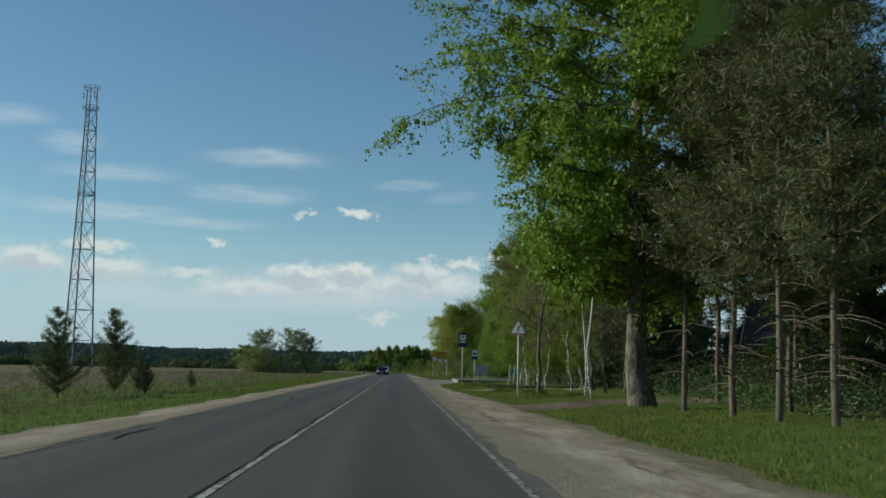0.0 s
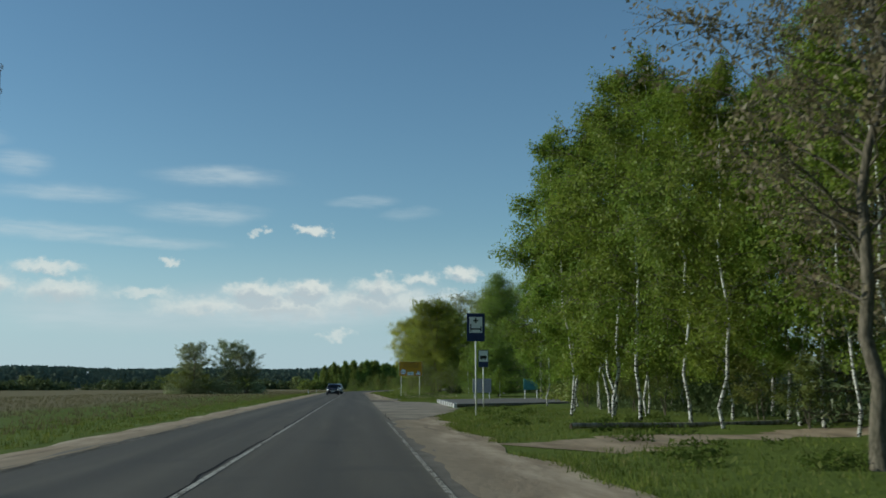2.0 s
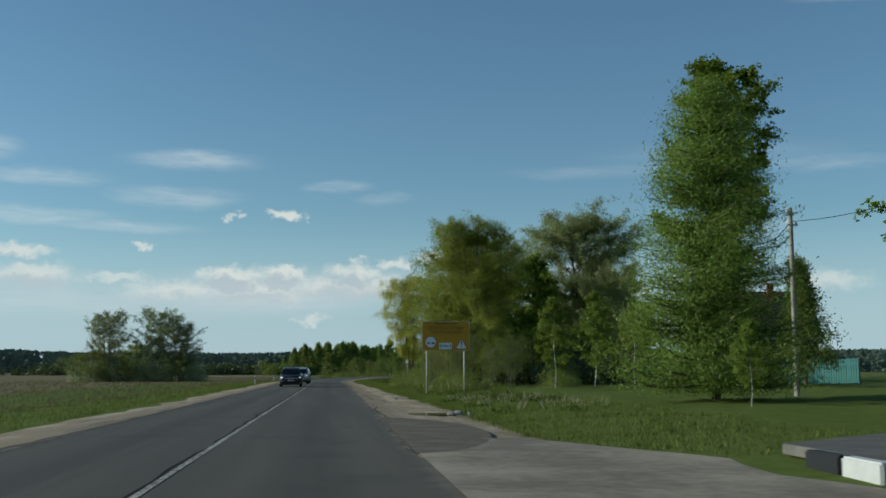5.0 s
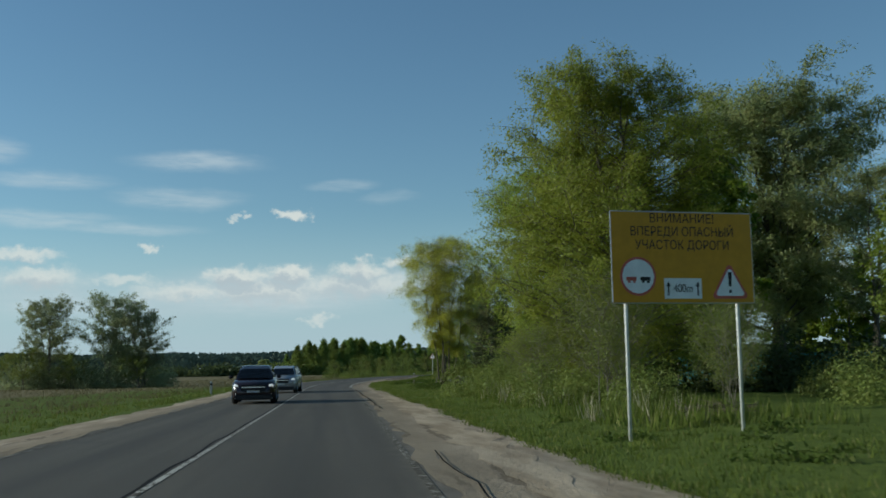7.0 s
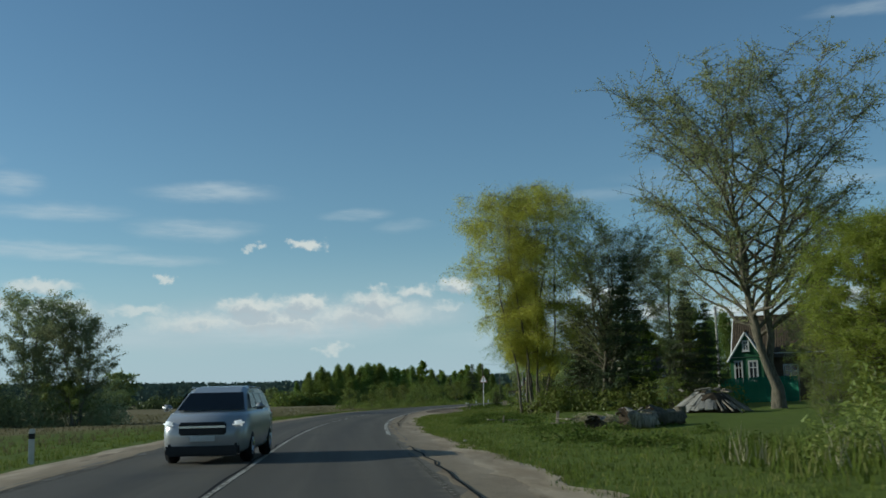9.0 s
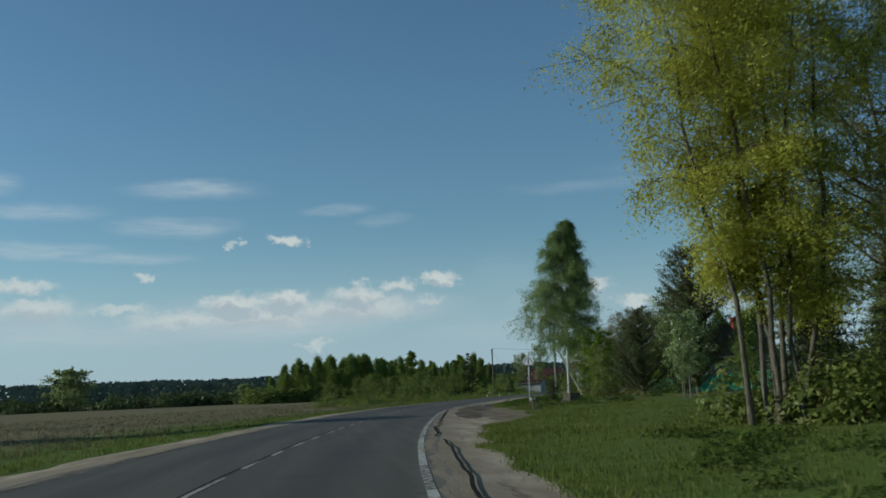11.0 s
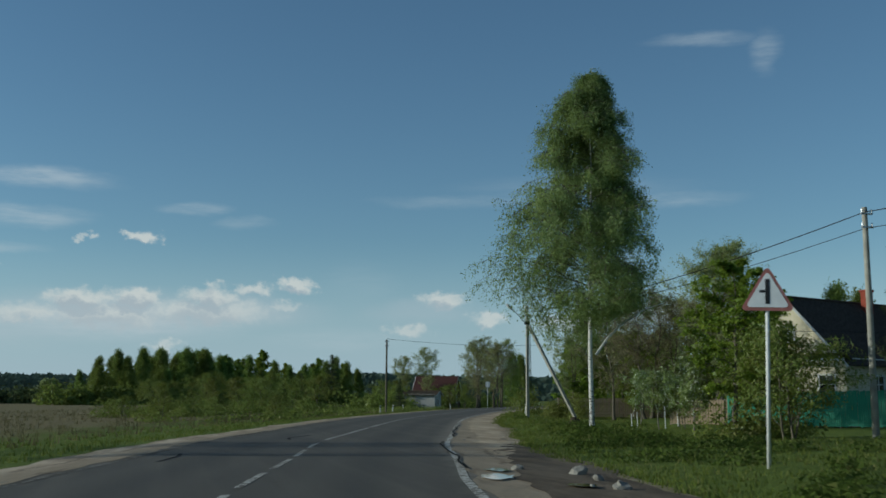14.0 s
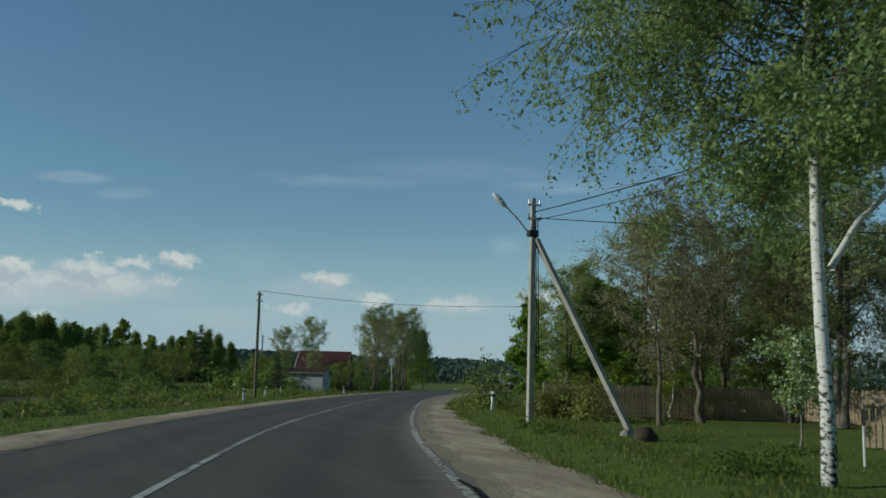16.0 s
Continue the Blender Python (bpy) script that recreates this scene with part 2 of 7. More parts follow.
def asphalt():
    def make(n, where):
        p = world_place(n)
        grain = n.noise(p, 55.0, 2.0, 0.8)
        along = n.add("ShaderNodeVectorMath", {"operation": "MULTIPLY"}, i0=p, i1=(1.3, 0.035, 1)).outputs[0]
        wear, blot = n.noise(along, 1.0, 3.0), n.noise(p, 0.35, 4.0)
        base = n.mix(grain, (0.060, 0.051, 0.040), (0.115, 0.098, 0.075))
        base = n.mix(n.math("MULTIPLY", n.ramp(wear, 0.42, 0.72), 0.55), base, (0.140, 0.119, 0.090))
        base = n.mix(n.math("MULTIPLY", n.ramp(blot, 0.55, 0.75), 0.35), base, (0.036, 0.035, 0.033))
        # oil along the middle of each lane, wheel tracks polished paler, dust towards the edges
        a = from_middle(n)
        lane = n.math("ABSOLUTE", n.math("SUBTRACT", n.math("ADD", a, n.math("MULTIPLY", n.noise(p, 0.2, 2.0), 0.4)), 1.9))
        base = n.mix(n.ramp(lane, 0.6, 0.05, 0.0, 0.3), base, (0.036, 0.033, 0.029))
        base = n.mix(n.math("MULTIPLY", n.ramp(n.math("ABSOLUTE", n.math("SUBTRACT", lane, 0.85)), 0.35, 0.0), 0.22), base, (0.125, 0.11, 0.088))
        edge = n.math("ADD", a, n.math("MULTIPLY", n.math("SUBTRACT", n.noise(p, 1.4, 5.0, 0.7), 0.5), 1.1))
        return n.mix(n.ramp(edge, 3.05, 3.75, 0.0, 0.85), base, DUST)

    def bump(n, where):
        return n.noise(world_place(n), 70.0, 2.0, 0.8), 0.006

    return material("asphalt", make, 0.82, 0.28, bump=bump)


def sand(name="sandy_dirt", pale=(0.56, 0.45, 0.325), dark=(0.27, 0.205, 0.138), verge=False):
    def make(n, where):
        p = world_place(n)
        along = n.add("ShaderNodeVectorMath", {"operation": "MULTIPLY"}, i0=p, i1=(1.0, 0.22, 1)).outputs[0]
        a, b, c = n.noise(along, 1.1, 5.0, 0.65), n.noise(p, 14.0, 4.0, 0.7), n.noise(p, 0.15, 2.0)
        base = n.mix(n.ramp(a, 0.35, 0.68), dark, pale)
        base = n.mix(n.math("MULTIPLY", b, 0.5), base, tuple(0.5 * (u + v) for u, v in zip(pale, dark)))
        base = n.mix(n.math("MULTIPLY", n.ramp(c, 0.45, 0.7), 0.22), base, (0.22, 0.19, 0.15))
        if verge:
            # crumbled dusty asphalt next to the road, ruts, then loose pale sand and a dirty outer rim
            out = from_middle(n)
            wide = n.math("ADD", out, n.math("MULTIPLY", n.math("SUBTRACT", n.noise(along, 0.8, 5.0, 0.7), 0.5), 1.8))
            grey = n.mix(n.noise(p, 4.0, 5.0, 0.7), (0.21, 0.168, 0.118), (0.37, 0.295, 0.207))
            base = n.mix(n.ramp(wide, 4.8, 3.8, 0.0, 0.8), base, grey)
            rut = n.math("ABSOLUTE", n.math("SUBTRACT", n.math("MODULO", n.math("ADD", wide, 0.2), 0.85), 0.42))
            base = n.mix(n.math("MULTIPLY", n.ramp(rut, 0.12, 0.02), n.ramp(n.noise(along, 0.5, 3.0), 0.48, 0.62, 0.0, 0.6)), base, (0.13, 0.10, 0.07))
            rim = n.math("ADD", out, n.math("MULTIPLY", n.math("SUBTRACT", n.noise(p, 1.3, 5.0, 0.75), 0.5), 2.4))
            base = n.mix(n.ramp(rim, 5.5, 6.4, 0.0, 0.75), base, n.mix(n.noise(p, 3.0, 4.0), (0.15, 0.12, 0.07), (0.20, 0.19, 0.075)))
        return base

    def bump(n, where):
        p = world_place(n)
        return n.math("ADD", n.noise(p, 3.0, 6.0, 0.7), n.math("MULTIPLY", n.noise(p, 25.0, 3.0), 0.3)), 0.07

    return material(name, make, 0.95, 0.05, bump=bump)


def road_paint(name, left, colour=(0.50, 0.47, 0.41)):
    def make(n, where):
        p = world_place(n)
        gone = n.math("ADD", n.noise(p, 6.0, 6.0, 0.75), n.math("MULTIPLY", n.noise(p, 0.3, 2.0), 0.25))
        return n.mix(n.ramp(gone, left, left + 0.14), colour, (0.095, 0.081, 0.062))

    return material(name, make, 0.9, 0.1)


MEADOW, ASPHALT, SAND, PAINT, FADED = grass_ground(), asphalt(), sand(verge=True), road_paint("road_paint", 0.575), road_paint("faded_paint", 0.50, (0.34, 0.31, 0.26))
THIN_PAINT = road_paint("thin_paint", 0.56, (0.40, 0.37, 0.315))
TAR = plain("tar_seal", (0.022, 0.020, 0.018), 0.9, 0.08)
BIRCH = birch_bark()
BARK_DARK = bark("dark_bark", (0.06, 0.048, 0.038), (0.19, 0.155, 0.12))
BARK_POPLAR = bark("furrowed_poplar_bark", (0.04, 0.032, 0.025), (0.23, 0.19, 0.15), 2.6, 0.10, 0.34)
BARK_GREY = bark("grey_bark", (0.11, 0.095, 0.075), (0.30, 0.265, 0.22), 4.0)
BARK_PINE = bark("pine_bark", (0.06, 0.046, 0.036), (0.20, 0.15, 0.115), 5.0)
LEAF_POPLAR = foliage("poplar_leaves", (0.085, 0.135, 0.016), (0.23, 0.30, 0.036), (0.30, 0.34, 0.045), 0.55)
LEAF_BIRCH = foliage("birch_leaves", (0.115, 0.168, 0.024), (0.235, 0.315, 0.044), (0.32, 0.34, 0.065), 0.58)
LEAF_WILLOW = foliage("willow_leaves", (0.165, 0.205, 0.026), (0.33, 0.375, 0.052), (0.37, 0.36, 0.09), 0.56)
LEAF_YELLOW = foliage("catkin_leaves", (0.33, 0.325, 0.05), (0.55, 0.53, 0.09), (0.61, 0.55, 0.12), 0.62)
LEAF_GREY = foliage("young_grey_leaves", (0.19, 0.215, 0.08), (0.36, 0.39, 0.15), (0.33, 0.29, 0.14), 0.52)
LEAF_BUD = foliage("brown_buds", (0.155, 0.125, 0.068), (0.30, 0.265, 0.14), (0.28, 0.29, 0.08), 0.45)
NEEDLE = foliage("pine_needles", (0.045, 0.064, 0.022), (0.13, 0.15, 0.055), (0.20, 0.15, 0.075), 0.34)
NEEDLE_DARK = foliage("spruce_needles", (0.03, 0.045, 0.02), (0.09, 0.108, 0.045), (0.12, 0.11, 0.05), 0.25)
PINE_OLD = foliage("old_pine_needles", (0.055, 0.07, 0.026), (0.15, 0.16, 0.062), (0.21, 0.165, 0.085), 0.4)
LARCH = foliage("larch_needles", (0.11, 0.165, 0.03), (0.24, 0.31, 0.055), None, 0.5)
LEAF_HEDGE = foliage("hedge_leaves", (0.065, 0.09, 0.034), (0.12, 0.15, 0.055), None, 0.35, 0.05)
LEAF_FIELD = foliage("field_willow_leaves", (0.18, 0.20, 0.10), (0.33, 0.36, 0.18), (0.34, 0.32, 0.18), 0.75)
LEAF_WEEPING = foliage("weeping_birch_leaves", (0.125, 0.18, 0.06), (0.30, 0.39, 0.13), (0.31, 0.35, 0.10), 0.58)
LEAF_SHRUB = foliage("shrub_leaves", (0.10, 0.125, 0.026), (0.225, 0.26, 0.054), (0.28, 0.24, 0.10), 0.45)
WEED = foliage("dark_weeds", (0.05, 0.08, 0.018), (0.12, 0.165, 0.034), (0.16, 0.16, 0.06), 0.4, 0.8, 0.0)
BLOSSOM = foliage("blossom_and_leaves", (0.13, 0.18, 0.04), (0.30, 0.36, 0.12), (0.75, 0.74, 0.66), 0.4, 1.5)
# aerial haze is mixed into this leaf colour, lifting and greying the green
HAZY_WOOD = foliage("haze_tinted_forest_leaves", (0.068, 0.092, 0.066), (0.092, 0.12, 0.088), None, 0.2, 0.02)
LEAF_WOOD = foliage("wood_edge_leaves", (0.115, 0.165, 0.038), (0.235, 0.30, 0.062), (0.26, 0.28, 0.08), 0.55, 0.12)
LEAF_OLIVE = foliage("olive_undergrowth", (0.118, 0.14, 0.034), (0.255, 0.29, 0.068), (0.30, 0.27, 0.10), 0.5, 0.2)
BLADE = foliage("grass_blades", (0.062, 0.086, 0.018), (0.185, 0.215, 0.044), (0.27, 0.235, 0.11), 0.4, 0.45, 0.0)
STRAW = foliage("dry_straw", (0.28, 0.24, 0.16), (0.52, 0.46, 0.32), None, 0.3, 0.3, 0.0)
FIELD = foliage("field_straw", (0.125, 0.115, 0.055), (0.235, 0.21, 0.105), None, 0.3, 0.1, 0.0)

# ---------------------------------------------------------------- building helpers


def mesh_of(name, verts, faces, mat):
    me = bpy.data.meshes.new(name)
    me.from_pydata([tuple(v) for v in verts], [], [tuple(f) for f in faces])
    for m in mat if isinstance(mat, (list, tuple)) else [mat]:
        me.materials.append(m)
    return me




def child(name, me, parent, label="", m=None):
    ob = new(name, me)
    ob.parent = parent
    if m is not None:
        ob.matrix_basis = m
    if label:
        ob["label"] = label
    return ob


def part(name, bm, mat, parent, label="", smooth=False):
    """One bmesh as one mesh object under a thing or a part."""
    me = bpy.data.meshes.new(name)
    bm.to_mesh(me)
    bm.free()
    for m in mat if isinstance(mat, (list, tuple)) else [mat]:
        me.materials.append(m)
    if smooth:
        for p in me.polygons:
            p.use_smooth = True
    return child(name, me, parent, label)


def thing(name, label, category, m, group="", kind=""):
    ob = new(name)
    ob.empty_display_size = 0.2
    ob.matrix_basis = m
    return tagged(ob, label, category, group, kind)


def box(bm, size, at=(0, 0, 0), turn=(0, 0, 0), bevel=0.0, mat=0):
    """A box of that size about its centre, with its edges rounded by bevel."""
    out = bmesh.ops.create_cube(bm, size=1.0, matrix=pose(*at, *turn) @ Matrix.Diagonal((*size, 1)))
    faces = {f for v in out["verts"] for f in v.link_faces}
    for f in faces:
        f.material_index = mat
    if bevel:
        edges = list({e for v in out["verts"] for e in v.link_edges})
        bmesh.ops.bevel(bm, geom=edges, offset=bevel, segments=2, affect="EDGES", clamp_overlap=True, material=-1)
    return out


def rod(bm, a, b, r0, r1=None, sides=8, mat=0):
    a, b = Vector(a), Vector(b)
    d = b - a
    m = Matrix.Translation((a + b) / 2) @ d.to_track_quat("Z", "Y").to_matrix().to_4x4()
    out = bmesh.ops.create_cone(bm, cap_ends=True, segments=sides, radius1=r0, radius2=r0 if r1 is None else r1, depth=d.length, matrix=m)
    for f in {f for v in out["verts"] for f in v.link_faces}:
        f.material_index = mat
    return out


def tube(path, radii, sides=7):
    """Vertices and faces of a tapering tube along a path."""
    path, radii = np.asarray(path, float), np.asarray(radii, float)
    tang = np.gradient(path, axis=0)
    tang /= np.linalg.norm(tang, axis=1)[:, None] + 1e-9
    side = np.cross(tang, (0.31, 0.87, 0.38))
    side /= np.linalg.norm(side, axis=1)[:, None] + 1e-9
    other = np.cross(tang, side)
    ang = np.arange(sides) * 2 * np.pi / sides
    v = path[:, None] + radii[:, None, None] * (np.cos(ang)[None, :, None] * side[:, None] + np.sin(ang)[None, :, None] * other[:, None])
    k = len(path)
    f = [(i * sides + j, i * sides + (j + 1) % sides, (i + 1) * sides + (j + 1) % sides, (i + 1) * sides + j) for i in range(k - 1) for j in range(sides)]
    return v.reshape(-1, 3), f


class Pile:
    """Collects tubes and boxes of one mesh."""

    def __init__(self):
        self.v, self.f, self.n, self.k = [], [], 0, []

    def add(self, v, f, mat=0):
        self.v.append(np.asarray(v))
        self.f += [tuple(i + self.n for i in q) for q in f]
        self.n += len(v)
        self.k += [mat] * len(f)

    def mesh(self, name, mat, smooth=True):
        me = mesh_of(name, np.concatenate(self.v), self.f, mat)
        if smooth:
            me.polygons.foreach_set("use_smooth", np.ones(len(me.polygons), dtype=bool))
        me.polygons.foreach_set("material_index", np.array(self.k, dtype=np.int32))
        return me


def mesh_leaves(name, v, mat):
    """A mesh of loose triangles from an (n, 3, 3) array."""
    n = len(v)
    me = bpy.data.meshes.new(name)
    me.vertices.add(3 * n)
    me.vertices.foreach_set("co", np.ascontiguousarray(v, dtype=np.float32).ravel())
    me.loops.add(3 * n)
    me.loops.foreach_set("vertex_index", np.arange(3 * n, dtype=np.int32))
    me.polygons.add(n)
    me.polygons.foreach_set("loop_start", np.arange(0, 3 * n, 3, dtype=np.int32))
    me.materials.append(mat)
    me.update(calc_edges=True)
    return me


def leaf_tris(rng, at, out, length, width, hang=0.0, vary=0.35, loose=0.8):
    """Small pointed leaves, their faces turned roughly outward (out) and up."""
    n = len(at)
    out = out / (np.linalg.norm(out, axis=1)[:, None] + 1e-9)
    nrm = out + np.array([0, 0, 0.45]) + loose * rng.normal(size=(n, 3)) * 0.75
    u = rng.normal(size=(n, 3))
    u[:, 2] -= hang * 1.6
    w = np.cross(u, nrm)
    w /= np.linalg.norm(w, axis=1)[:, None] + 1e-9
    u = np.cross(nrm, w)
    u /= np.linalg.norm(u, axis=1)[:, None] + 1e-9
    s = (1 + vary * rng.normal(size=(n, 1))).clip(0.4, 2.0)
    u, w = u * length * s / 2, w * width * s / 2
    return np.stack([at - u + w, at - u - w, at + u], 1)




def crown_profile(*stops):
    """Radius over height (0 to 1), from pairs."""
    a, b = zip(*stops)
    return lambda u: np.interp(u, a, b)


def build_tree(name, label, category, seed, h, r0, z0, prof, limbs, twigs, leaves, size, leaf_mat, bark_mat, rise=0.5, hang=0.0,
               spread=0.35, stems=((0, 0, 0, 0),), twig_r=0.012, bend=0.25, fine=True, shell=0.55, loose=1.1, bias=(0, 0), clump=0.62, thick=0.35):
    """A tree from its trunk, limbs, twigs and leaves. h: height; r0: trunk radius; z0: crown base; prof(u): crown radius
    from the crown's base to its top; stems: rows of (x, y, lean x, lean y) in metres; rise: how steeply limbs climb;
    bias: the side to which the crown reaches further; clump: radius of the leaf clusters over spread."""
    rng = np.random.default_rng(seed)
    root = thing(name, label, category, Matrix.Identity(4), kind="")
    trunk, spots = Pile(), []
    per = max(1, limbs // len(stems))
    for sx, sy, lx, ly in stems:
        k = 14
        t = np.linspace(0, 1, k)
        wob = np.cumsum(rng.normal(size=(k, 2)) * h * 0.008, axis=0) * bend * 3
        top = h * (1 - 0.055 * math.hypot(lx, ly)) if len(stems) > 2 else h
        path = np.stack([sx + lx * t**1.3 + wob[:, 0], sy + ly * t**1.3 + wob[:, 1], -0.25 + (top * 0.97 + 0.25) * t], 1)
        rad = r0 * ((1 - t) ** 0.9 * 0.93 + 0.04) / len(stems) ** 0.35
        rad[0] *= 1.15 if bark_mat is BIRCH else 1.4
        trunk.add(*tube(path, rad, 9))
        for i in range(per):
            u = ((i + rng.random()) / per) ** 0.9
            z = z0 + (top - z0) * u * 0.93
            tt = (z + 0.25) / (top * 0.97 + 0.25)
            base = np.array([np.interp(tt, t, path[:, c]) for c in range(3)])
            ang = i * 2.4 + rng.normal() * 0.5
            reach = float(prof(u)) * rng.uniform(0.72, 1.08) * (1 + bias[0] * np.cos(ang) + bias[1] * np.sin(ang))
            climb = rise * reach * rng.uniform(0.6, 1.3)
            k2 = 7 if fine else 4
            s = np.linspace(0, 1, k2)
            out = np.stack([np.cos(ang) * reach * s, np.sin(ang) * reach * s, climb * s - hang * reach * 0.55 * s**2.5], 1)
            out += np.cumsum(rng.normal(size=(k2, 3)) * reach * 0.035, axis=0) * (s[:, None] > 0)
            limb = base + out
            lr = max(thick * np.interp(tt, t, rad), 0.012)
            trunk.add(*tube(limb, lr * (1 - 0.86 * s), 5 if fine else 4), 1)
            for _ in range(twigs):
                q = rng.uniform(0.0, 1.0) ** shell * 0.97 + 0.03
                start = np.array([np.interp(q, s, limb[:, c]) for c in range(3)])
                d = rng.normal(size=3)
                d[:2] += 0.55 * np.array([np.cos(ang), np.sin(ang)])
                d[2] = d[2] * 0.6 + rise * 0.4 - hang * 1.6
                d /= np.linalg.norm(d)
                ln = spread * (0.9 + 0.42 * reach) * rng.uniform(0.4, 1.2)
                end = start + d * ln
                if fine:
                    trunk.add(*tube([start, end], [twig_r, twig_r * 0.3], 3), 1)
                spots.append((start, end))
    spots_a = np.array(spots)
    leaves = int(leaves * 1.5)
    pick = rng.integers(0, len(spots_a), leaves)
    q = rng.random((leaves, 1)) ** 0.7
    ball = rng.normal(size=(leaves, 3))
    ball *= rng.random((leaves, 1)) ** 0.5 / (np.linalg.norm(ball, axis=1)[:, None] + 1e-9)
    at = spots_a[pick, 0] * (1 - q) + spots_a[pick, 1] * q + ball * spread * clump * (0.6 + 0.8 * ((pick * 0.618) % 1))[:, None]
    at[:, 2] -= hang * rng.random(leaves) * spread * 1.5
    at = at[at[:, 2] > 0.15]
    child("trunk", trunk.mesh("trunk", [bark_mat, bark_mat if bark_mat is not BIRCH else BARK_DARK]), root)
    mid = np.array([stems[0][2] * .5, stems[0][3] * .5, 0])
    out = at - mid
    out[:, 2] = (at[:, 2] - (z0 + 0.45 * (h - z0))) * 0.5
    child("crown", mesh_leaves("crown", leaf_tris(rng, at, out, size[0] * .86, size[1] * .86, hang, loose=loose), leaf_mat), root)
    return root


def build_conifer(name, label, category, seed, h, r0, z0, radius, whorls, per, leaves, size, leaf_mat, bark_mat, droop=0.15, dead=0, up=0.0, shape=0.85, fluff=1.0):
    """A conifer: a straight trunk, whorls of boughs and needle sprays along each bough; dead snags below the crown."""
    rng = np.random.default_rng(seed)
    root = thing(name, label, category, Matrix.Identity(4))
    trunk, a, b = Pile(), [], []
    t = np.linspace(0, 1, 10)
    wob = np.cumsum(rng.normal(size=(10, 2)) * 0.05, axis=0)
    path = np.stack([wob[:, 0], wob[:, 1], -0.25 + (h + 0.25) * t], 1)
    trunk.add(*tube(path, r0 * (1 - 0.93 * t), 9))

    def on(z):
        return np.array([np.interp(z, path[:, 2], path[:, c]) for c in range(3)])

    for i in range(dead):
        z = rng.uniform(0.12, 0.98) * z0
        ang, ln = rng.uniform(0, 6.28), rng.uniform(0.4, 1.6)
        s = np.linspace(0, 1, 4)
        way = np.stack([np.cos(ang) * ln * s, np.sin(ang) * ln * s, ln * (0.1 * s - 0.3 * s**2)], 1) + on(z)
        trunk.add(*tube(way, 0.022 * (1 - 0.8 * s), 4), 1)
    for w in range(whorls):
        u = (w + rng.random() * 0.6) / whorls
        z = z0 + (h - z0) * u
        for k in range(per):
            ang = k * 6.283 / per + rng.uniform(0, 6.28)
            ln = radius * ((1 - u) ** shape) * rng.uniform(0.65, 1.12) + 0.12
            s = np.linspace(0, 1, 5)
            way = np.stack([np.cos(ang) * ln * s, np.sin(ang) * ln * s, ln * (up * s + (0.25 * s**3 - droop * 1.6 * s) * (1 - 0.7 * u))], 1) + on(z)
            trunk.add(*tube(way, max(0.02, 0.10 * r0 + 0.012 * ln) * (1 - 0.85 * s), 4), 1)
            for j in range(4):
                a.append(way[j]), b.append(way[j + 1])
    a, b = np.array(a), np.array(b)
    wt = np.linalg.norm(b - a, axis=1)
    leaves = int(leaves * 1.4)
    pick = rng.choice(len(a), leaves, p=wt / wt.sum())
    q = rng.random((leaves, 1))
    at = a[pick] * (1 - q) + b[pick] * q
    side = rng.normal(size=(leaves, 3)) * np.array([0.2, 0.2, 0.10 + 0.06 * up]) * (0.5 + 0.16 * radius) * fluff
    at = at + side
    child("trunk", trunk.mesh("trunk", [bark_mat, bark_mat]), root)
    out = np.stack([at[:, 0], at[:, 1], 0.3 * at[:, 2] / h], 1)
    child("crown", mesh_leaves("crown", leaf_tris(rng, at, out, size[0], size[1], 0.0, loose=1.2), leaf_mat), root)
    return root


def thicket(name, label, seed, spots, n, size, mat, stems=0, stem_mat=None):
    """Uncountable undergrowth: soft heaps of leaves. spots: rows of (x, y, radius, height)."""
    rng = np.random.default_rng(seed)
    s = np.array(spots, float)
    wt = s[:, 2] * (s[:, 3] + s[:, 2])
    k = rng.choice(len(s), n, p=wt / wt.sum())
    d = rng.normal(size=(n, 3))
    d[:, 2] = np.abs(d[:, 2])
    d /= np.linalg.norm(d, axis=1)[:, None]
    r = rng.random((n, 1)) ** 0.35
    lump = 1 + 0.22 * np.sin(5 * d[:, :1] + k[:, None]) * np.cos(4 * d[:, 1:2] + 2 * k[:, None])
    at = d * r * lump * np.stack([s[k, 2], s[k, 2], s[k, 3]], 1) + rng.normal(size=(n, 3)) * size[0] * .5
    at[:, 0] += s[k, 0]
    at[:, 1] += s[k, 1]
    at[:, 2] = np.abs(at[:, 2]) + ground_z(at[:, 0], at[:, 1])
    ob = new(name, mesh_leaves(name, leaf_tris(rng, at, d, size[0], size[1], loose=1.1), mat))
    return tagged(ob, label, "undergrowth", kind="stuff")


def row_of(seed, path, count, wide, r, h):
    """Heaps scattered along a path: rows of (x, y, radius, height)."""
    rng = np.random.default_rng(seed)
    p = np.array(path, float)
    s = np.concatenate([[0], np.cumsum(np.linalg.norm(np.diff(p, axis=0), axis=1))])
    t = rng.uniform(0, s[-1], count)
    x, y = np.interp(t, s, p[:, 0]) + rng.normal(size=count) * wide, np.interp(t, s, p[:, 1]) + rng.normal(size=count) * wide
    return np.stack([x, y, r * rng.uniform(.6, 1.4, count), h * rng.uniform(.5, 1.25, count)], 1)


def put_tree(tree, x, y, turn=0.0, scale=1.0, sz=None, label=""):
    """Sets a finished tree on the ground."""
    tree.matrix_basis = pose(x, y, ground_z(x, y), 0, 0, turn) @ Matrix.Diagonal((scale, scale, sz or scale, 1))
    if label:
        tree["label"] = label
    return tree


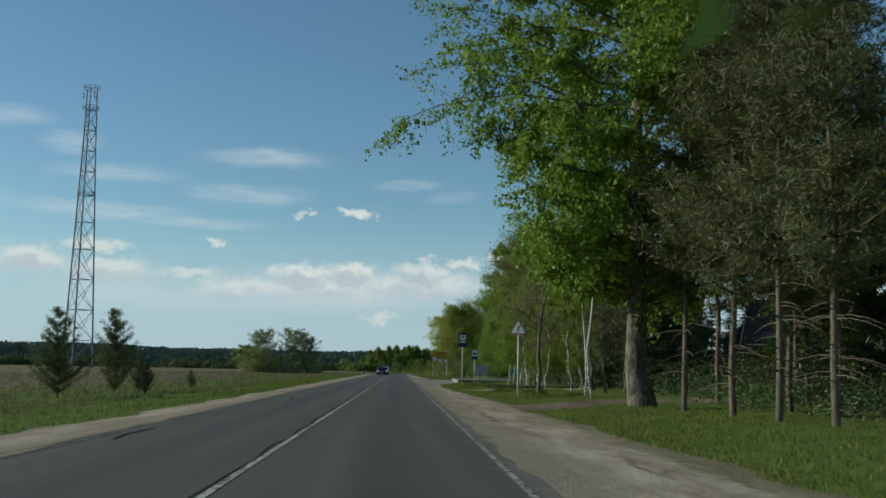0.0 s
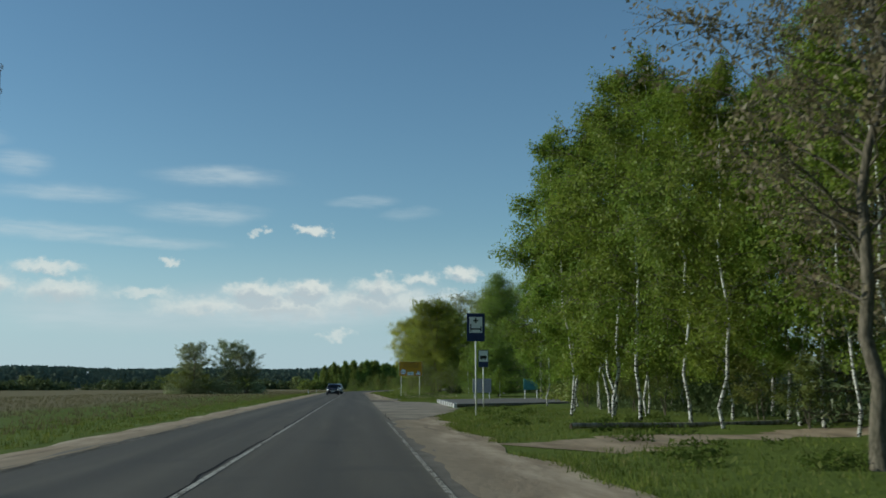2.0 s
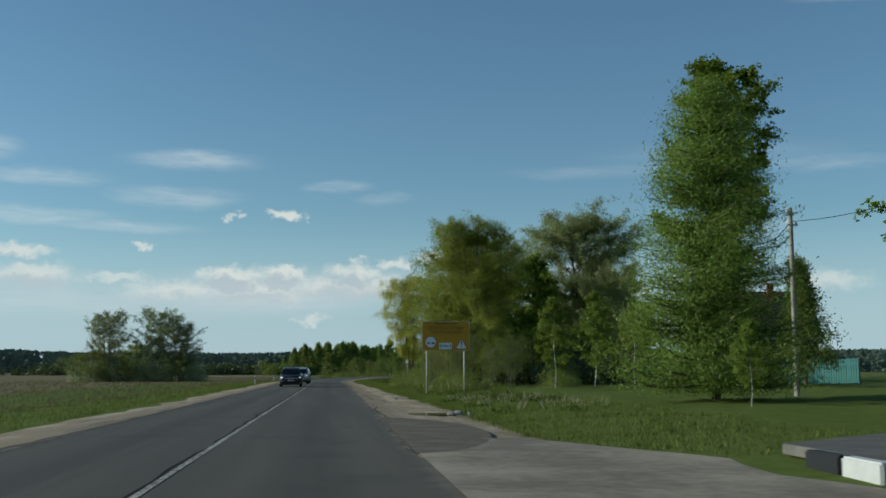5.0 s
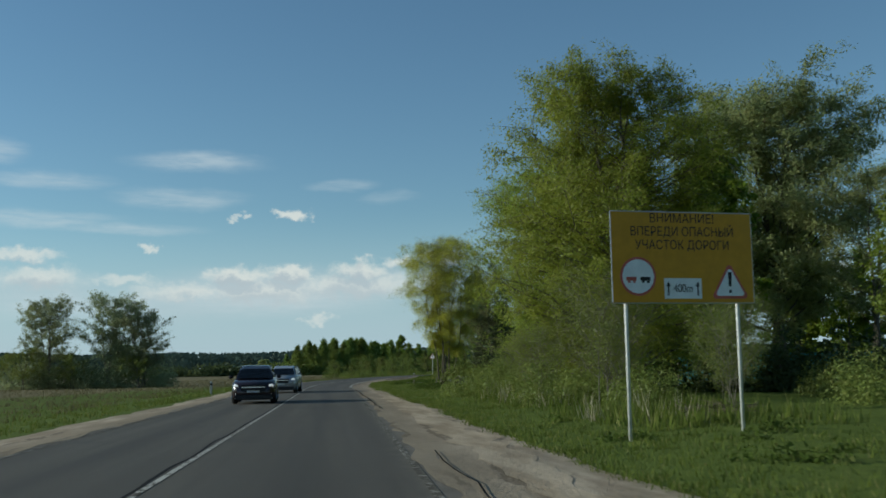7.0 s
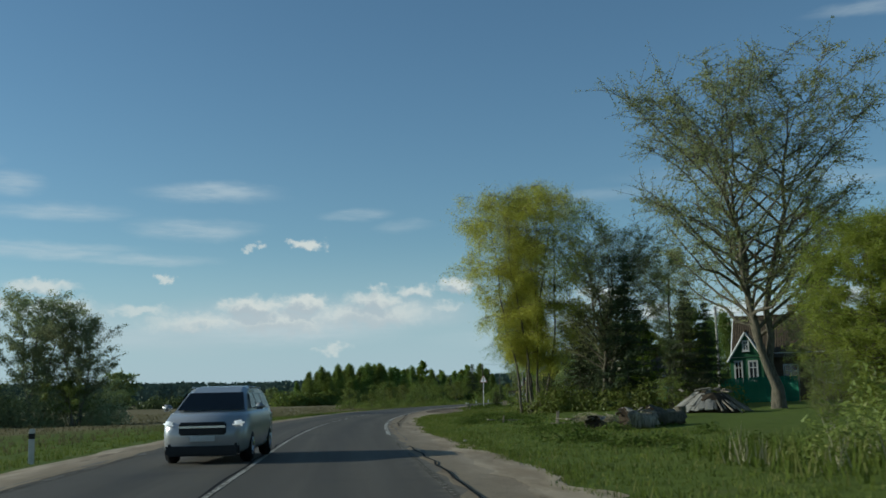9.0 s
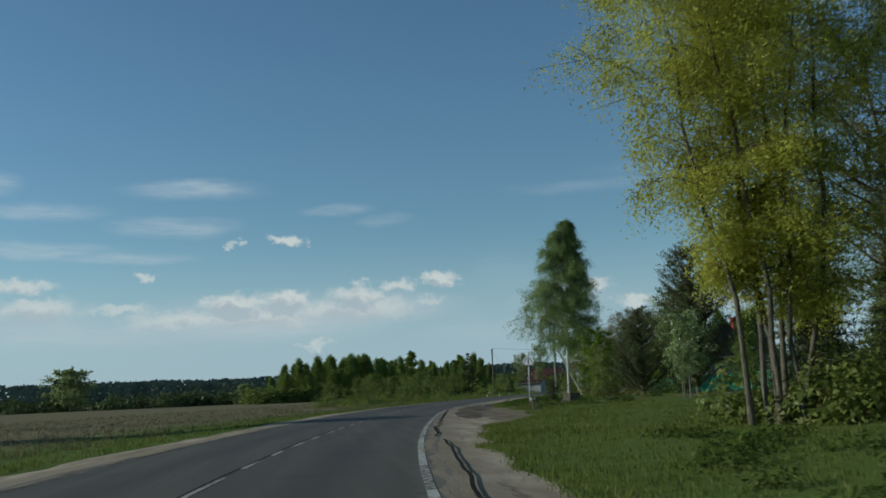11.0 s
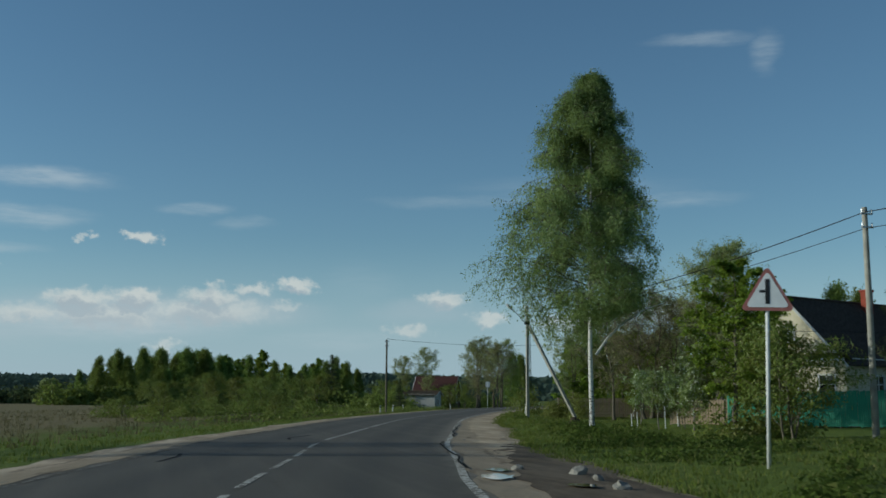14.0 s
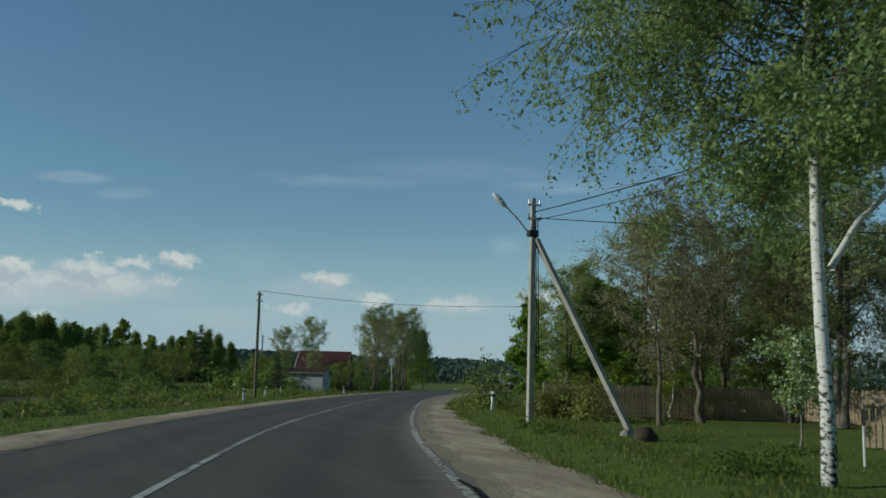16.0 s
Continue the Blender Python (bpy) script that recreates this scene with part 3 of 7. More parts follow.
def more_trees(tree, rows, label=""):
    for x, y, turn, s in rows:
        c = copy_thing(tree, Matrix.Identity(4))
        c.matrix_basis = pose(x, y, ground_z(x, y), 0, 0, turn) @ Matrix.Diagonal((s, s, s * (0.94 + 0.12 * ((x * 7 + y * 3) % 1)), 1))


# ---------------------------------------------------------------- ground and road
LINE_Y = np.array([-200, -60, -20, 10, 40, 80, 135, 170, 200, 215, 235, 250, 262, 285, 302, 314.6, 321, 329.5, 337.5, 350, 358.9, 388, 415, 460, 520, 620.])
LINE_X = np.array([-4.4, -2.6, -2.15, -1.75, -1.35, -.85, -.2, .3, .65, .78, 1.0, 1.6, 2.5, 5.1, 7.5, 9.8, 11.2, 13.0, 15.25, 18.85, 21.5, 32.0, 42.9, 64.5, 98., 162.])
LINE_S = np.gradient(LINE_X, LINE_Y)


def centre(y):
    """The road's centre line: x at y, by smooth pieces."""
    y = np.asarray(y, float)
    i = np.clip(np.searchsorted(LINE_Y, y) - 1, 0, len(LINE_Y) - 2)
    d = LINE_Y[i + 1] - LINE_Y[i]
    t = (y - LINE_Y[i]) / d
    return ((2 * t**3 - 3 * t**2 + 1) * LINE_X[i] + (t**3 - 2 * t**2 + t) * d * LINE_S[i] + (-2 * t**3 + 3 * t**2) * LINE_X[i + 1] + (t**3 - t**2) * d * LINE_S[i + 1])


def slope(y):
    return (centre(np.asarray(y) + 0.5) - centre(np.asarray(y) - 0.5))


def beside(y, off):
    """A point beside the centre line: off metres to its right."""
    s = slope(y)
    k = 1 / np.sqrt(1 + s * s)
    return centre(y) + off * k, y - off * k * s


def from_road(x, y):
    s = slope(np.clip(y, -190, 600))
    return (x - centre(np.clip(y, -190, 600))) / np.sqrt(1 + s * s)


def ripple(x, y):
    return (np.sin(x * 0.9 + 1.3 * np.sin(y * 0.37)) * np.cos(y * 0.71 + 0.8 * np.sin(x * 0.53)) + 0.6 * np.sin(x * 2.3 + y * 1.7) * np.cos(y * 2.9 - x * 1.1))


def ground_z(x, y):
    """Height of the meadow, the verges and the bed below the road."""
    d = from_road(x, y)
    right = np.interp(d, [3.0, 3.9, 6.5, 9, 20, 40], [-0.10, -0.07, -0.05, 0.06, 0.25, 0.45])
    left = np.interp(-d, [3.0, 3.9, 6.0, 8.5, 13, 30], [-0.10, -0.07, -0.10, -0.28, -0.45, -0.60])
    dip = np.interp(d, [3.0, 3.9, 6.5, 7.4, 9, 10.8, 16, 40], [-0.10, -0.07, -0.05, 0.10, -0.10, -0.30, -0.28, -0.1])
    right = right + (dip - right) * np.clip((y - 322) / 18, 0, 1)
    z = np.where(d > 0, right, left)
    return z + ripple(x, y) * 0.05 * np.clip((np.abs(d) - 6) / 4, 0, 1)


def build_ground():
    fx = np.concatenate([[-4600, -3000, -1800, -1000, -600, -350, -200, -120, -80, -60, -50], np.arange(-42, -12, 2.0), np.arange(-12, 44, 0.8),
                         np.arange(44, 110, 2.5), [120, 150, 200, 300, 500, 900, 1600, 2800, 4600]])
    fy = np.concatenate([[-4600, -2500, -1200, -600, -300, -150, -80, -40], np.arange(-20, 420, 1.25), np.arange(420, 520, 5.0), [540, 580, 640, 720, 850, 1000, 1300, 1800, 2600, 3600, 4700]])
    gx, gy = np.meshgrid(fx, fy)
    gz = ground_z(gx, gy)
    nx, ny = len(fx), len(fy)
    idx = np.arange(nx * ny).reshape(ny, nx)
    faces = np.stack([idx[:-1, :-1], idx[:-1, 1:], idx[1:, 1:], idx[1:, :-1]], -1).reshape(-1, 4)
    me = mesh_of("ground", np.stack([gx, gy, gz], -1).reshape(-1, 3), faces, MEADOW)
    me.polygons.foreach_set("use_smooth", np.ones(len(me.polygons), dtype=bool))
    tagged(new("ground", me), "spring meadow of short green grass with dry brown patches", "ground", kind="structure")


def ribbon(name, ys, left, right, z_left, z_right, mat, label, parts=1, category="", thick=0.0):
    """A strip along the road between two offsets, which may change along it."""
    ys = np.asarray(ys, float)
    rows, away = [], []
    for k in range(parts + 1):
        q = k / parts
        away.append(left * (1 - q) + right * q + 0 * ys)
        x, y = beside(ys, away[-1])
        rows.append(np.stack([x, y, z_left * (1 - q) + z_right * q + 0 * ys], 1))
    v = np.stack(rows, 1)
    n = len(ys)
    idx = np.arange(n * (parts + 1)).reshape(n, parts + 1)
    f = np.stack([idx[:-1, :-1], idx[:-1, 1:], idx[1:, 1:], idx[1:, :-1]], -1).reshape(-1, 4)
    me = mesh_of(name, v.reshape(-1, 3), f, mat)
    me.attributes.new("away", "FLOAT", "POINT").data.foreach_set("value", np.stack(away, 1).astype(np.float32).ravel())
    return me


build_ground()
EDGE_L, EDGE_R = -3.4, 3.5
RY = np.arange(-150, 600, 1.0)


def wider(y):
    """How far the right edge of the asphalt widens inside the bend."""
    return np.interp(y, [316, 332, 366, 400], [0, .42, .42, .05])



def wander(y, seed, size, step=3.0):
    """A slow random line along y."""
    rng = np.random.default_rng(seed)
    k = np.arange(-200, 700, step)
    a = rng.normal(size=len(k)) * size
    b = rng.normal(size=len(k)) * size * 0.6
    return np.interp(y, k, a) + np.interp(np.asarray(y) * 3.1, k * 3.1 + 1.7, b)


# the carriageway, with a broken edge, crowned by a few centimetres
road = tagged(new("road", ribbon("road", RY, EDGE_L - 0.25 + wander(RY, 3, 0.06), EDGE_R + 0.25 + wider(RY) + wander(RY, 4, 0.05, 2.0), 0.0, 0.0, ASPHALT, "", 6)),
              "worn grey asphalt road with patched cracks", "road", kind="structure")




# sandy shoulders, with ragged outer edges
SY = np.arange(-60, 560, 0.5)
out_r = np.interp(SY, [-60, 12, 25, 45, 62, 80, 86, 130, 150, 170, 200, 235, 262, 276, 284, 292, 300, 312, 325, 345, 360, 400],
                  [7.2, 6.9, 6.6, 6.2, 5.7, 5.3, 5.7, 6.3, 6.2, 5.8, 5.5, 5.1, 4.9, 5.5, 8.0, 8.2, 7.8, 6.5, 5.6, 5.8, 5.4, 5.0]) + wider(SY) + wander(SY, 11, 0.13, 1.8)
d_r = np.interp(out_r, [3.0, 3.9, 6.5, 9, 20], [-0.10, -0.07, -0.05, 0.06, 0.25])
tagged(new("shoulder", ribbon("shoulder", SY, EDGE_R + 0.02 + wider(SY) + wander(SY, 14, 0.07, 0.9), out_r, 0.008, d_r + 0.012, SAND, "", 6)),
       "pale sandy road shoulder with wheel ruts", "shoulder", kind="structure")
out_l = -(5.2 + wander(SY, 12, 0.12, 2.0))
d_l = np.interp(-out_l, [3.0, 3.9, 6.0, 8.5], [-0.10, -0.07, -0.10, -0.28])
tagged(new("shoulder", ribbon("shoulder", SY, out_l, EDGE_L - 0.06 + wander(SY, 15, 0.06, 0.9), d_l + 0.012, 0.008, SAND, "", 4)),
       "narrow pale sandy shoulder with a grassy edge", "shoulder", kind="structure")


def line(name, a, b, off, width, z, mat, label, wob=0.0, seed=0, step=0.5):
    ys = np.arange(a, b + 0.01, step)
    o = (off(ys) if callable(off) else off) + (wander(ys, seed, wob, 1.5) if wob else 0)
    return tagged(new(name, ribbon(name, ys, o - width / 2, o + width / 2, z, z, mat, "", 1)), label, "road marking", kind="structure")


line("centre_line", -60, 256, 0.0, 0.09, 0.006, PAINT, "worn white solid centre line")
for a in np.arange(258, 330, 4.0):
    line("centre_line", a, a + (2.4 if a < 300 else 3.2), 0.0, 0.12, 0.006, PAINT, "worn white dashed centre line")
line("centre_line", 331, 470, 0.0, 0.12, 0.006, PAINT, "worn white solid centre line")
line("tar_line", -60, 290, -0.10, 0.055, 0.004, TAR, "black tar seal along the centre line", 0.03, 5)
line("edge_line", -60, 84, 3.3, 0.085, 0.006, THIN_PAINT, "faded white edge line")
line("edge_line", 128, 232, 3.35, 0.11, 0.006, FADED, "faded white edge line")
line("edge_line", 233, 560, lambda y: 3.35 + wider(y), 0.15, 0.006, PAINT, "worn white edge line round the bend")
line("edge_line", -60, 560, -3.3, 0.10, 0.006, FADED, "faded white edge line")

# ---------------------------------------------------------------- trees
narrow = crown_profile((0, .4), (.15, 1.0), (.4, 1.0), (.7, .62), (.92, .28), (1, .05))

# the wood of pines and a big poplar where the road begins
poplar = build_tree("poplar", "tall old poplar with fresh green leaves and a thick trunk", "tree", 21, 23, 0.42, 3.6,
                    lambda u: 8.6 * np.interp(u, [0, .08, .2, .36, .7, 1], [.38, .5, .62, 1.0, .85, .15]), 104, 24, 120000, (0.16, 0.125), LEAF_POPLAR, BARK_POPLAR, rise=0.45, hang=0.3, spread=0.55, clump=.62, stems=((0, 0, 0.5, 0),))
put_tree(poplar, 9.3, 37.0, 20)
pine = build_conifer("pine_tree", "slender dark pine with bare lower trunk and dead snags", "tree", 31, 16, 0.10, 4.0, 2.9, 20, 6, 17000, (0.22, 0.03), PINE_OLD, BARK_PINE, droop=0.05, dead=26, up=0.25, shape=0.6)
put_tree(pine, 9.9, 34.3, 0)
pine_b = build_conifer("pine_tree", "slender dark pine with bare lower trunk and dead snags", "tree", 32, 15, 0.11, 3.4, 3.1, 20, 6, 17000, (0.22, 0.03), PINE_OLD, BARK_PINE, droop=0.06, dead=30, up=0.2, shape=0.6)
put_tree(pine_b, 10.2, 30.2, 80)
more_trees(pine, [(10.0, 26.2, 50, 1.0), (12.8, 29.0, 110, 1.05), (15.0, 36.5, 200, 1.1), (17.5, 44.0, 20, 1.1), (13.5, 20.5, 300, 0.95)])
more_trees(pine_b, [(10.4, 23.8, 10, 0.95), (13.4, 41.5, 150, 1.1), (16.2, 26.5, 70, 1.0), (13.0, 33.0, 90, 1.0)])

birch = build_tree("birch_tree", "white-barked birch with fresh yellow-green leaves", "birch", 41, 11.8, 0.066, 1.6, lambda u: 3.0 * narrow(u), 36, 16, 27000, (0.095, 0.062), LEAF_BIRCH, BIRCH, rise=0.6, hang=0.42, spread=0.5, bend=.4)
birch_b = build_tree("birch_tree", "white-barked birch with fresh yellow-green leaves", "birch", 42, 11.2, 0.06, 1.4, lambda u: 2.8 * narrow(u), 34, 15, 25000, (0.095, 0.062), LEAF_BIRCH, BIRCH, rise=0.7, hang=0.38, spread=0.5, bend=0.45)
birch_c = build_tree("birch_tree", "thin leaning birch with a pale trunk", "birch", 43, 10.8, 0.05, 1.6, lambda u: 2.2 * narrow(u), 28, 13, 19000, (0.095, 0.062), LEAF_BIRCH, BIRCH, rise=0.8, hang=0.3, spread=0.42, stems=((0, 0, 1.3, 0.3),), bend=0.5)
high_birch = build_tree("birch_tree", "tall birch with a thin bare lower trunk", "birch", 44, 17.0, 0.06, 4.6, lambda u: 4.2 * narrow(u), 44, 16, 36000, (0.11, 0.072), LEAF_BIRCH, BIRCH, rise=0.6, hang=0.35, spread=0.5, bend=.45)
put_tree(high_birch, 9.9, 49.8, 70, 1.0)
put_tree(birch_b, 14.2, 73.4, 40, 1.0)
more_trees(high_birch, [(10.2, 52.4, 210, .8)])
put_tree(birch_c, 11.4, 63.8, 40, 1.0)
more_trees(birch, [(11.6, 76.5, 60, 0.95), (10.6, 83.0, 190, 1.2), (12.5, 89.5, 20, 1.2), (11.2, 91.8, 250, 1.05), (16.5, 82, 280, 1.15), (17.0, 95, 30, 1.1), (14.0, 98.5, 120, 0.95)])
more_trees(birch_b, [(11.2, 73.0, 100, 1.0), (10.7, 79.6, 20, 1.15), (11.6, 86.0, 310, 1.2), (13.2, 100.0, 80, 0.9), (14.8, 76.5, 200, 1.1), (15.5, 89.0, 140, 1.1), (19, 88, 60, 1.2), (12.4, 103.5, 170, 0.8)])
more_trees(birch_c, [(14.0, 79.5, 10, 1.05), (10.5, 88.6, 130, 1.2), (14.2, 74.8, 220, 1.0), (13.0, 94.0, 300, 0.9), (12.9, 68.5, 70, 1.0), (16, 104, 33, .9), (12.2, 83.8, 250, 1.0), (13.2, 86.5, 100, 1.0)])
budding = build_tree("budding_tree", "dark crooked tree with reddish-brown buds", "tree", 51, 11.5, 0.17, 2.6, lambda u: 4.0 * np.interp(u, [0, .3, .7, 1], [.5, 1, .8, .25]), 34, 13, 7000, (0.13, 0.08), LEAF_BUD, BARK_DARK, rise=0.8, spread=0.6, stems=((0, 0, 1.2, 0.4),), bend=0.6)
put_tree(budding, 8.9, 60.0, 0, .84)
more_trees(budding, [(13.2, 66.5, 100, .85), (14.4, 62.5, 200, .72), (16.4, 66.8, 300, .8), (12.6, 59.5, 40, .55)])

# behind the bus stop
larch = build_conifer("larch_tree", "tall bright green larch with drooping boughs", "larch", 61, 12.3, 0.17, 0.5, 4.0, 40, 9, 100000, (0.13, 0.034), LARCH, BARK_DARK, droop=0.2, up=0.14, shape=0.5, fluff=1.5)
put_tree(larch, 16.4, 149.2, 0)
maple = build_tree("maple_tree", "round leafy tree with glossy green leaves", "tree", 62, 15.5, 0.26, 3.0, lambda u: 4.3 * np.interp(u, [0, .2, .5, .8, 1], [.5, .9, 1, .75, .2]), 40, 9, 9000, (0.28, 0.22), LEAF_POPLAR, BARK_DARK, rise=0.5, spread=0.55)
put_tree(maple, 33.0, 158.0, 0)
tall_maple = build_tree("maple_tree", "tall tree with a high crown of glossy leaves", "tree", 63, 21, 0.3, 7.2, lambda u: 4.0 * np.interp(u, [0, .2, .5, .8, 1], [.5, .9, 1, .75, .2]), 44, 12, 22000, (0.22, 0.17), LEAF_POPLAR, BARK_DARK, rise=0.4, spread=0.6)
put_tree(tall_maple, 26.1, 172.5, 0)

# the two tall willows behind the yellow board
willow = build_tree("willow_tree", "dense bushy willow leafy down to the ground", "willow", 71, 14.0, 0.30, 0.6, lambda u: 4.6 * np.interp(u, [0, .1, .4, .75, .92, 1], [.8, 1, 1, .9, .62, .25]), 130, 16, 130000, (0.11, 0.05), LEAF_WILLOW, BARK_DARK, rise=0.55, hang=0.12, spread=0.6, stems=((0, 0, 0.6, 0), (0.5, 0.3, -1.0, 0.6), (-0.4, 0.4, 1.4, 0.8)))
put_tree(willow, 13.6, 193.0, 0)
willow_b = build_tree("willow_tree", "tall grey-green willow with a rounded top", "willow", 72, 14.8, 0.34, 2.0, lambda u: 5.2 * np.interp(u, [0, .2, .5, .8, 1], [.6, .9, .95, 1, .4]), 90, 18, 110000, (0.16, 0.075), LEAF_GREY, BARK_DARK, rise=0.75, hang=0.1, spread=0.6, clump=.7, stems=((0, 0, 1.2, 0), (0.5, 0.3, -1.2, 0.6)))
put_tree(willow_b, 25.1, 204.5, 0)
more_trees(willow, [(15.8, 206.5, 120, 0.97), (17.0, 222.3, 30, 0.42)])
sapling = build_tree("young_birch", "young birch with a thin white trunk", "birch", 73, 6.0, 0.05, 0.9, lambda u: 1.25 * narrow(u), 28, 10, 7000, (0.10, 0.07), LEAF_BIRCH, BIRCH, rise=0.9, hang=0.05, spread=0.35)
put_tree(sapling, 16.7, 177.0, 0, 1.0)
more_trees(sapling, [(20.0, 179.8, 100, 1.1), (20.4, 172.4, 200, 0.9), (15.8, 144.5, 30, 0.52)])

# the yellow willow, the bare poplar and the dark spruce by the green house
catkin = build_tree("yellow_willow", "yellow flowering willow with many bare dark stems", "willow", 81, 16.6, 0.17, 3.0, lambda u: 3.35 * np.interp(u, [0, .25, .45, .65, .88, 1], [.32, .42, .8, 1, .95, .6]), 140, 16, 140000, (0.105, 0.042), LEAF_YELLOW, BARK_DARK, rise=0.5, hang=0.45, spread=0.62, loose=1.4, clump=.8,
                    stems=((0, 0, -1.5, 0.2), (0.4, 0.2, -.5, 0.6), (0.7, -0.2, 1.5, 0), (1.0, 0.3, 0.5, -0.6), (.2, -.3, -1.0, -.8), (.6, .4, .9, .9), (-.2, .2, -1.9, .5)))
put_tree(catkin, 14.7, 263.0, 0)
grey_tree = build_tree("grey_willow", "thinly leafed grey-green willow", "willow", 82, 13.5, 0.22, 3.0, lambda u: 3.4 * np.interp(u, [0, .3, .7, 1], [.6, 1, .8, .3]), 38, 14, 15000, (0.16, 0.07), LEAF_GREY, BARK_DARK, rise=0.9, spread=0.6, loose=1.5, stems=((0, 0, .8, 0), (.4, 0, -.6, .3)))
put_tree(grey_tree, 25.8, 266.8, 120, .8)
more_trees(grey_tree, [(31, 257, 30, .55), (27.5, 199, 60, .75), (24.5, 186.5, 10, .45)])
bare = build_tree("bare_poplar", "tall poplar with open crown just coming into leaf", "tree", 83, 18.8, 0.36, 3.6, lambda u: 5.8 * np.interp(u, [0, .25, .6, .9, 1], [.9, 1, 1, .8, .4]), 90, 34, 50000, (0.12, 0.065), LEAF_GREY, BARK_DARK, rise=0.8, spread=0.55, loose=1.5, thick=.6, clump=.45, stems=((0, 0, 1.6, 0), (0, 0.3, -1.2, 0.8), (-.2, 0.1, -4.0, 0.4)), bend=0.5, twig_r=0.017)
put_tree(bare, 25.4, 248.5, 0, 1.03)
more_trees(bare, [(20.3, 265.5, 140, .68)])
spruce = build_conifer("spruce_tree", "dark green spruce by the roadside", "spruce", 84, 9.8, 0.14, 0.6, 2.4, 24, 8, 11000, (0.22, 0.045), NEEDLE_DARK, BARK_DARK, droop=0.2, shape=0.8)
put_tree(spruce, 21.2, 261.4, 0, 1.04)
more_trees(spruce, [(23.5, 258.0, 80, 0.75), (26.5, 262.0, 10, 0.7), (20.6, 273.0, 40, .8), (23.4, 277.5, 120, .95), (22.0, 269.5, 220, .72), (25.0, 272.0, 300, .8)])

# the pines and bushes before the yellow house
young_pine = build_conifer("young_pine", "bushy young pine with upright shoots", "pine", 91, 9.6, 0.12, 0.5, 3.3, 20, 8, 22000, (0.22, 0.04), NEEDLE, BARK_PINE, droop=-0.05, up=0.55, shape=0.4, fluff=.6)
put_tree(young_pine, 27.8, 303.8, 0)
more_trees(young_pine, [(27.0, 313.0, 90, 0.70), (30.6, 313.5, 150, .70), (29.2, 323.0, 200, .62), (33.8, 323.5, 40, .72), (19.8, 311.2, 10, .17)])
hero = build_tree("birch_tree", "tall drooping birch with a bright white trunk", "birch", 92, 21.2, 0.145, 5.6, lambda u: 4.5 * np.interp(u, [0, .12, .3, .55, .8, .95, 1], [.7, 1, 1, .72, .46, .2, .03]), 190, 17, 160000, (0.115, 0.064), LEAF_WEEPING, BIRCH, rise=0.5, hang=0.62, spread=0.6, stems=((0, 0, 1.6, 2.0),), bend=0.15, clump=.5, bias=(-.2, .1))
fork = Pile()
fork.add(*tube([(.22, .25, 4.0), (.9, .3, 4.9), (1.9, .2, 5.8), (3.0, 0, 6.5), (3.9, -.2, 6.8)], [.075, .062, .05, .036, .02], 8))
child("forked_limb", fork.mesh("forked_limb", BIRCH), hero, "pale forked limb")
put_tree(hero, 30.5, 350.7, 0)
more_trees(birch, [(46.0, 388.0, 10, 0.8), (53.0, 378.0, 200, 1.38)])
more_trees(maple, [(29.0, 334.0, 40, 0.46), (31.2, 335.2, 150, .34)])
more_trees(budding, [(45.5, 376.5, 60, 1.0), (42.0, 374.5, 150, 0.75), (50.5, 374, 200, .9), (54, 371, 20, .8), (48, 380, 300, .95)])
more_trees(grey_tree, [(46.5, 383.0, 40, 0.8), (52, 378, 100, .75), (58, 392, 10, .8), (50.0, 372.0, 70, 1.08)])

# left of the road
field_tree = build_tree("field_willow", "open leafy willow on several thin stems", "willow", 101, 12.6, 0.24, 2.2, lambda u: 3.6 * np.interp(u, [0, .25, .6, .9, 1], [.7, 1, .95, .7, .35]), 60, 12, 22000, (0.18, 0.10), LEAF_FIELD, BARK_GREY, rise=0.9, spread=0.6, loose=1.7, stems=((0, 0, 1.0, 0), (.6, 0, -1.2, .3), (1.0, .4, 1.8, .2)))
put_tree(field_tree, -26.6, 298.5, 0)
more_trees(field_tree, [(-34.5, 300.0, 110, 0.97), (-21.5, 297.5, 200, 0.86)])
bush = build_tree("bush", "round dense green bush", "bush", 102, 3.2, 0.05, 0.2, lambda u: 1.9 * np.interp(u, [0, .3, .7, 1], [.9, 1, .8, .3]), 24, 8, 5200, (0.11, 0.045), LEAF_SHRUB, BARK_DARK, rise=0.6, spread=0.4, fine=False, stems=((0, 0, .5, 0), (.2, .2, -.5, .3)))
put_tree(bush, -37.0, 296.0, 0, 1.6)
more_trees(bush, [(13.0, 71.5, 10, .6), (14.5, 78.0, 90, .7), (13.2, 84.5, 20, .7), (14.2, 92.0, 150, .7), (13.6, 99.0, 60, .6), (17.5, 101, 10, .8), (22.0, 256.0, 60, .6), (-22.0, 295.5, 60, 1.3), (-30.5, 297.0, 130, 1.4), (-41, 302, 20, 1.5),
                  (34.8, 349.0, 20, .7), (29.6, 331.0, 80, 1.25), (30.8, 333.0, 200, 1.1)])
scrub = build_tree("scrub_bush", "thin olive-brown bush of many upright twigs", "bush", 107, 3.2, 0.03, 0.25, lambda u: 1.5 * np.interp(u, [0, .3, .7, 1], [.7, 1, .9, .4]), 40, 10, 12000, (0.052, 0.027), LEAF_OLIVE, BARK_GREY, rise=1.1, spread=0.42, twig_r=.006, stems=((0, 0, .5, 0), (.2, .2, -.6, .3), (-.2, .1, -.3, -.7), (.1, -.2, .8, -.4)))
put_tree(scrub, 11.2, 186.0, 10, 1.1)
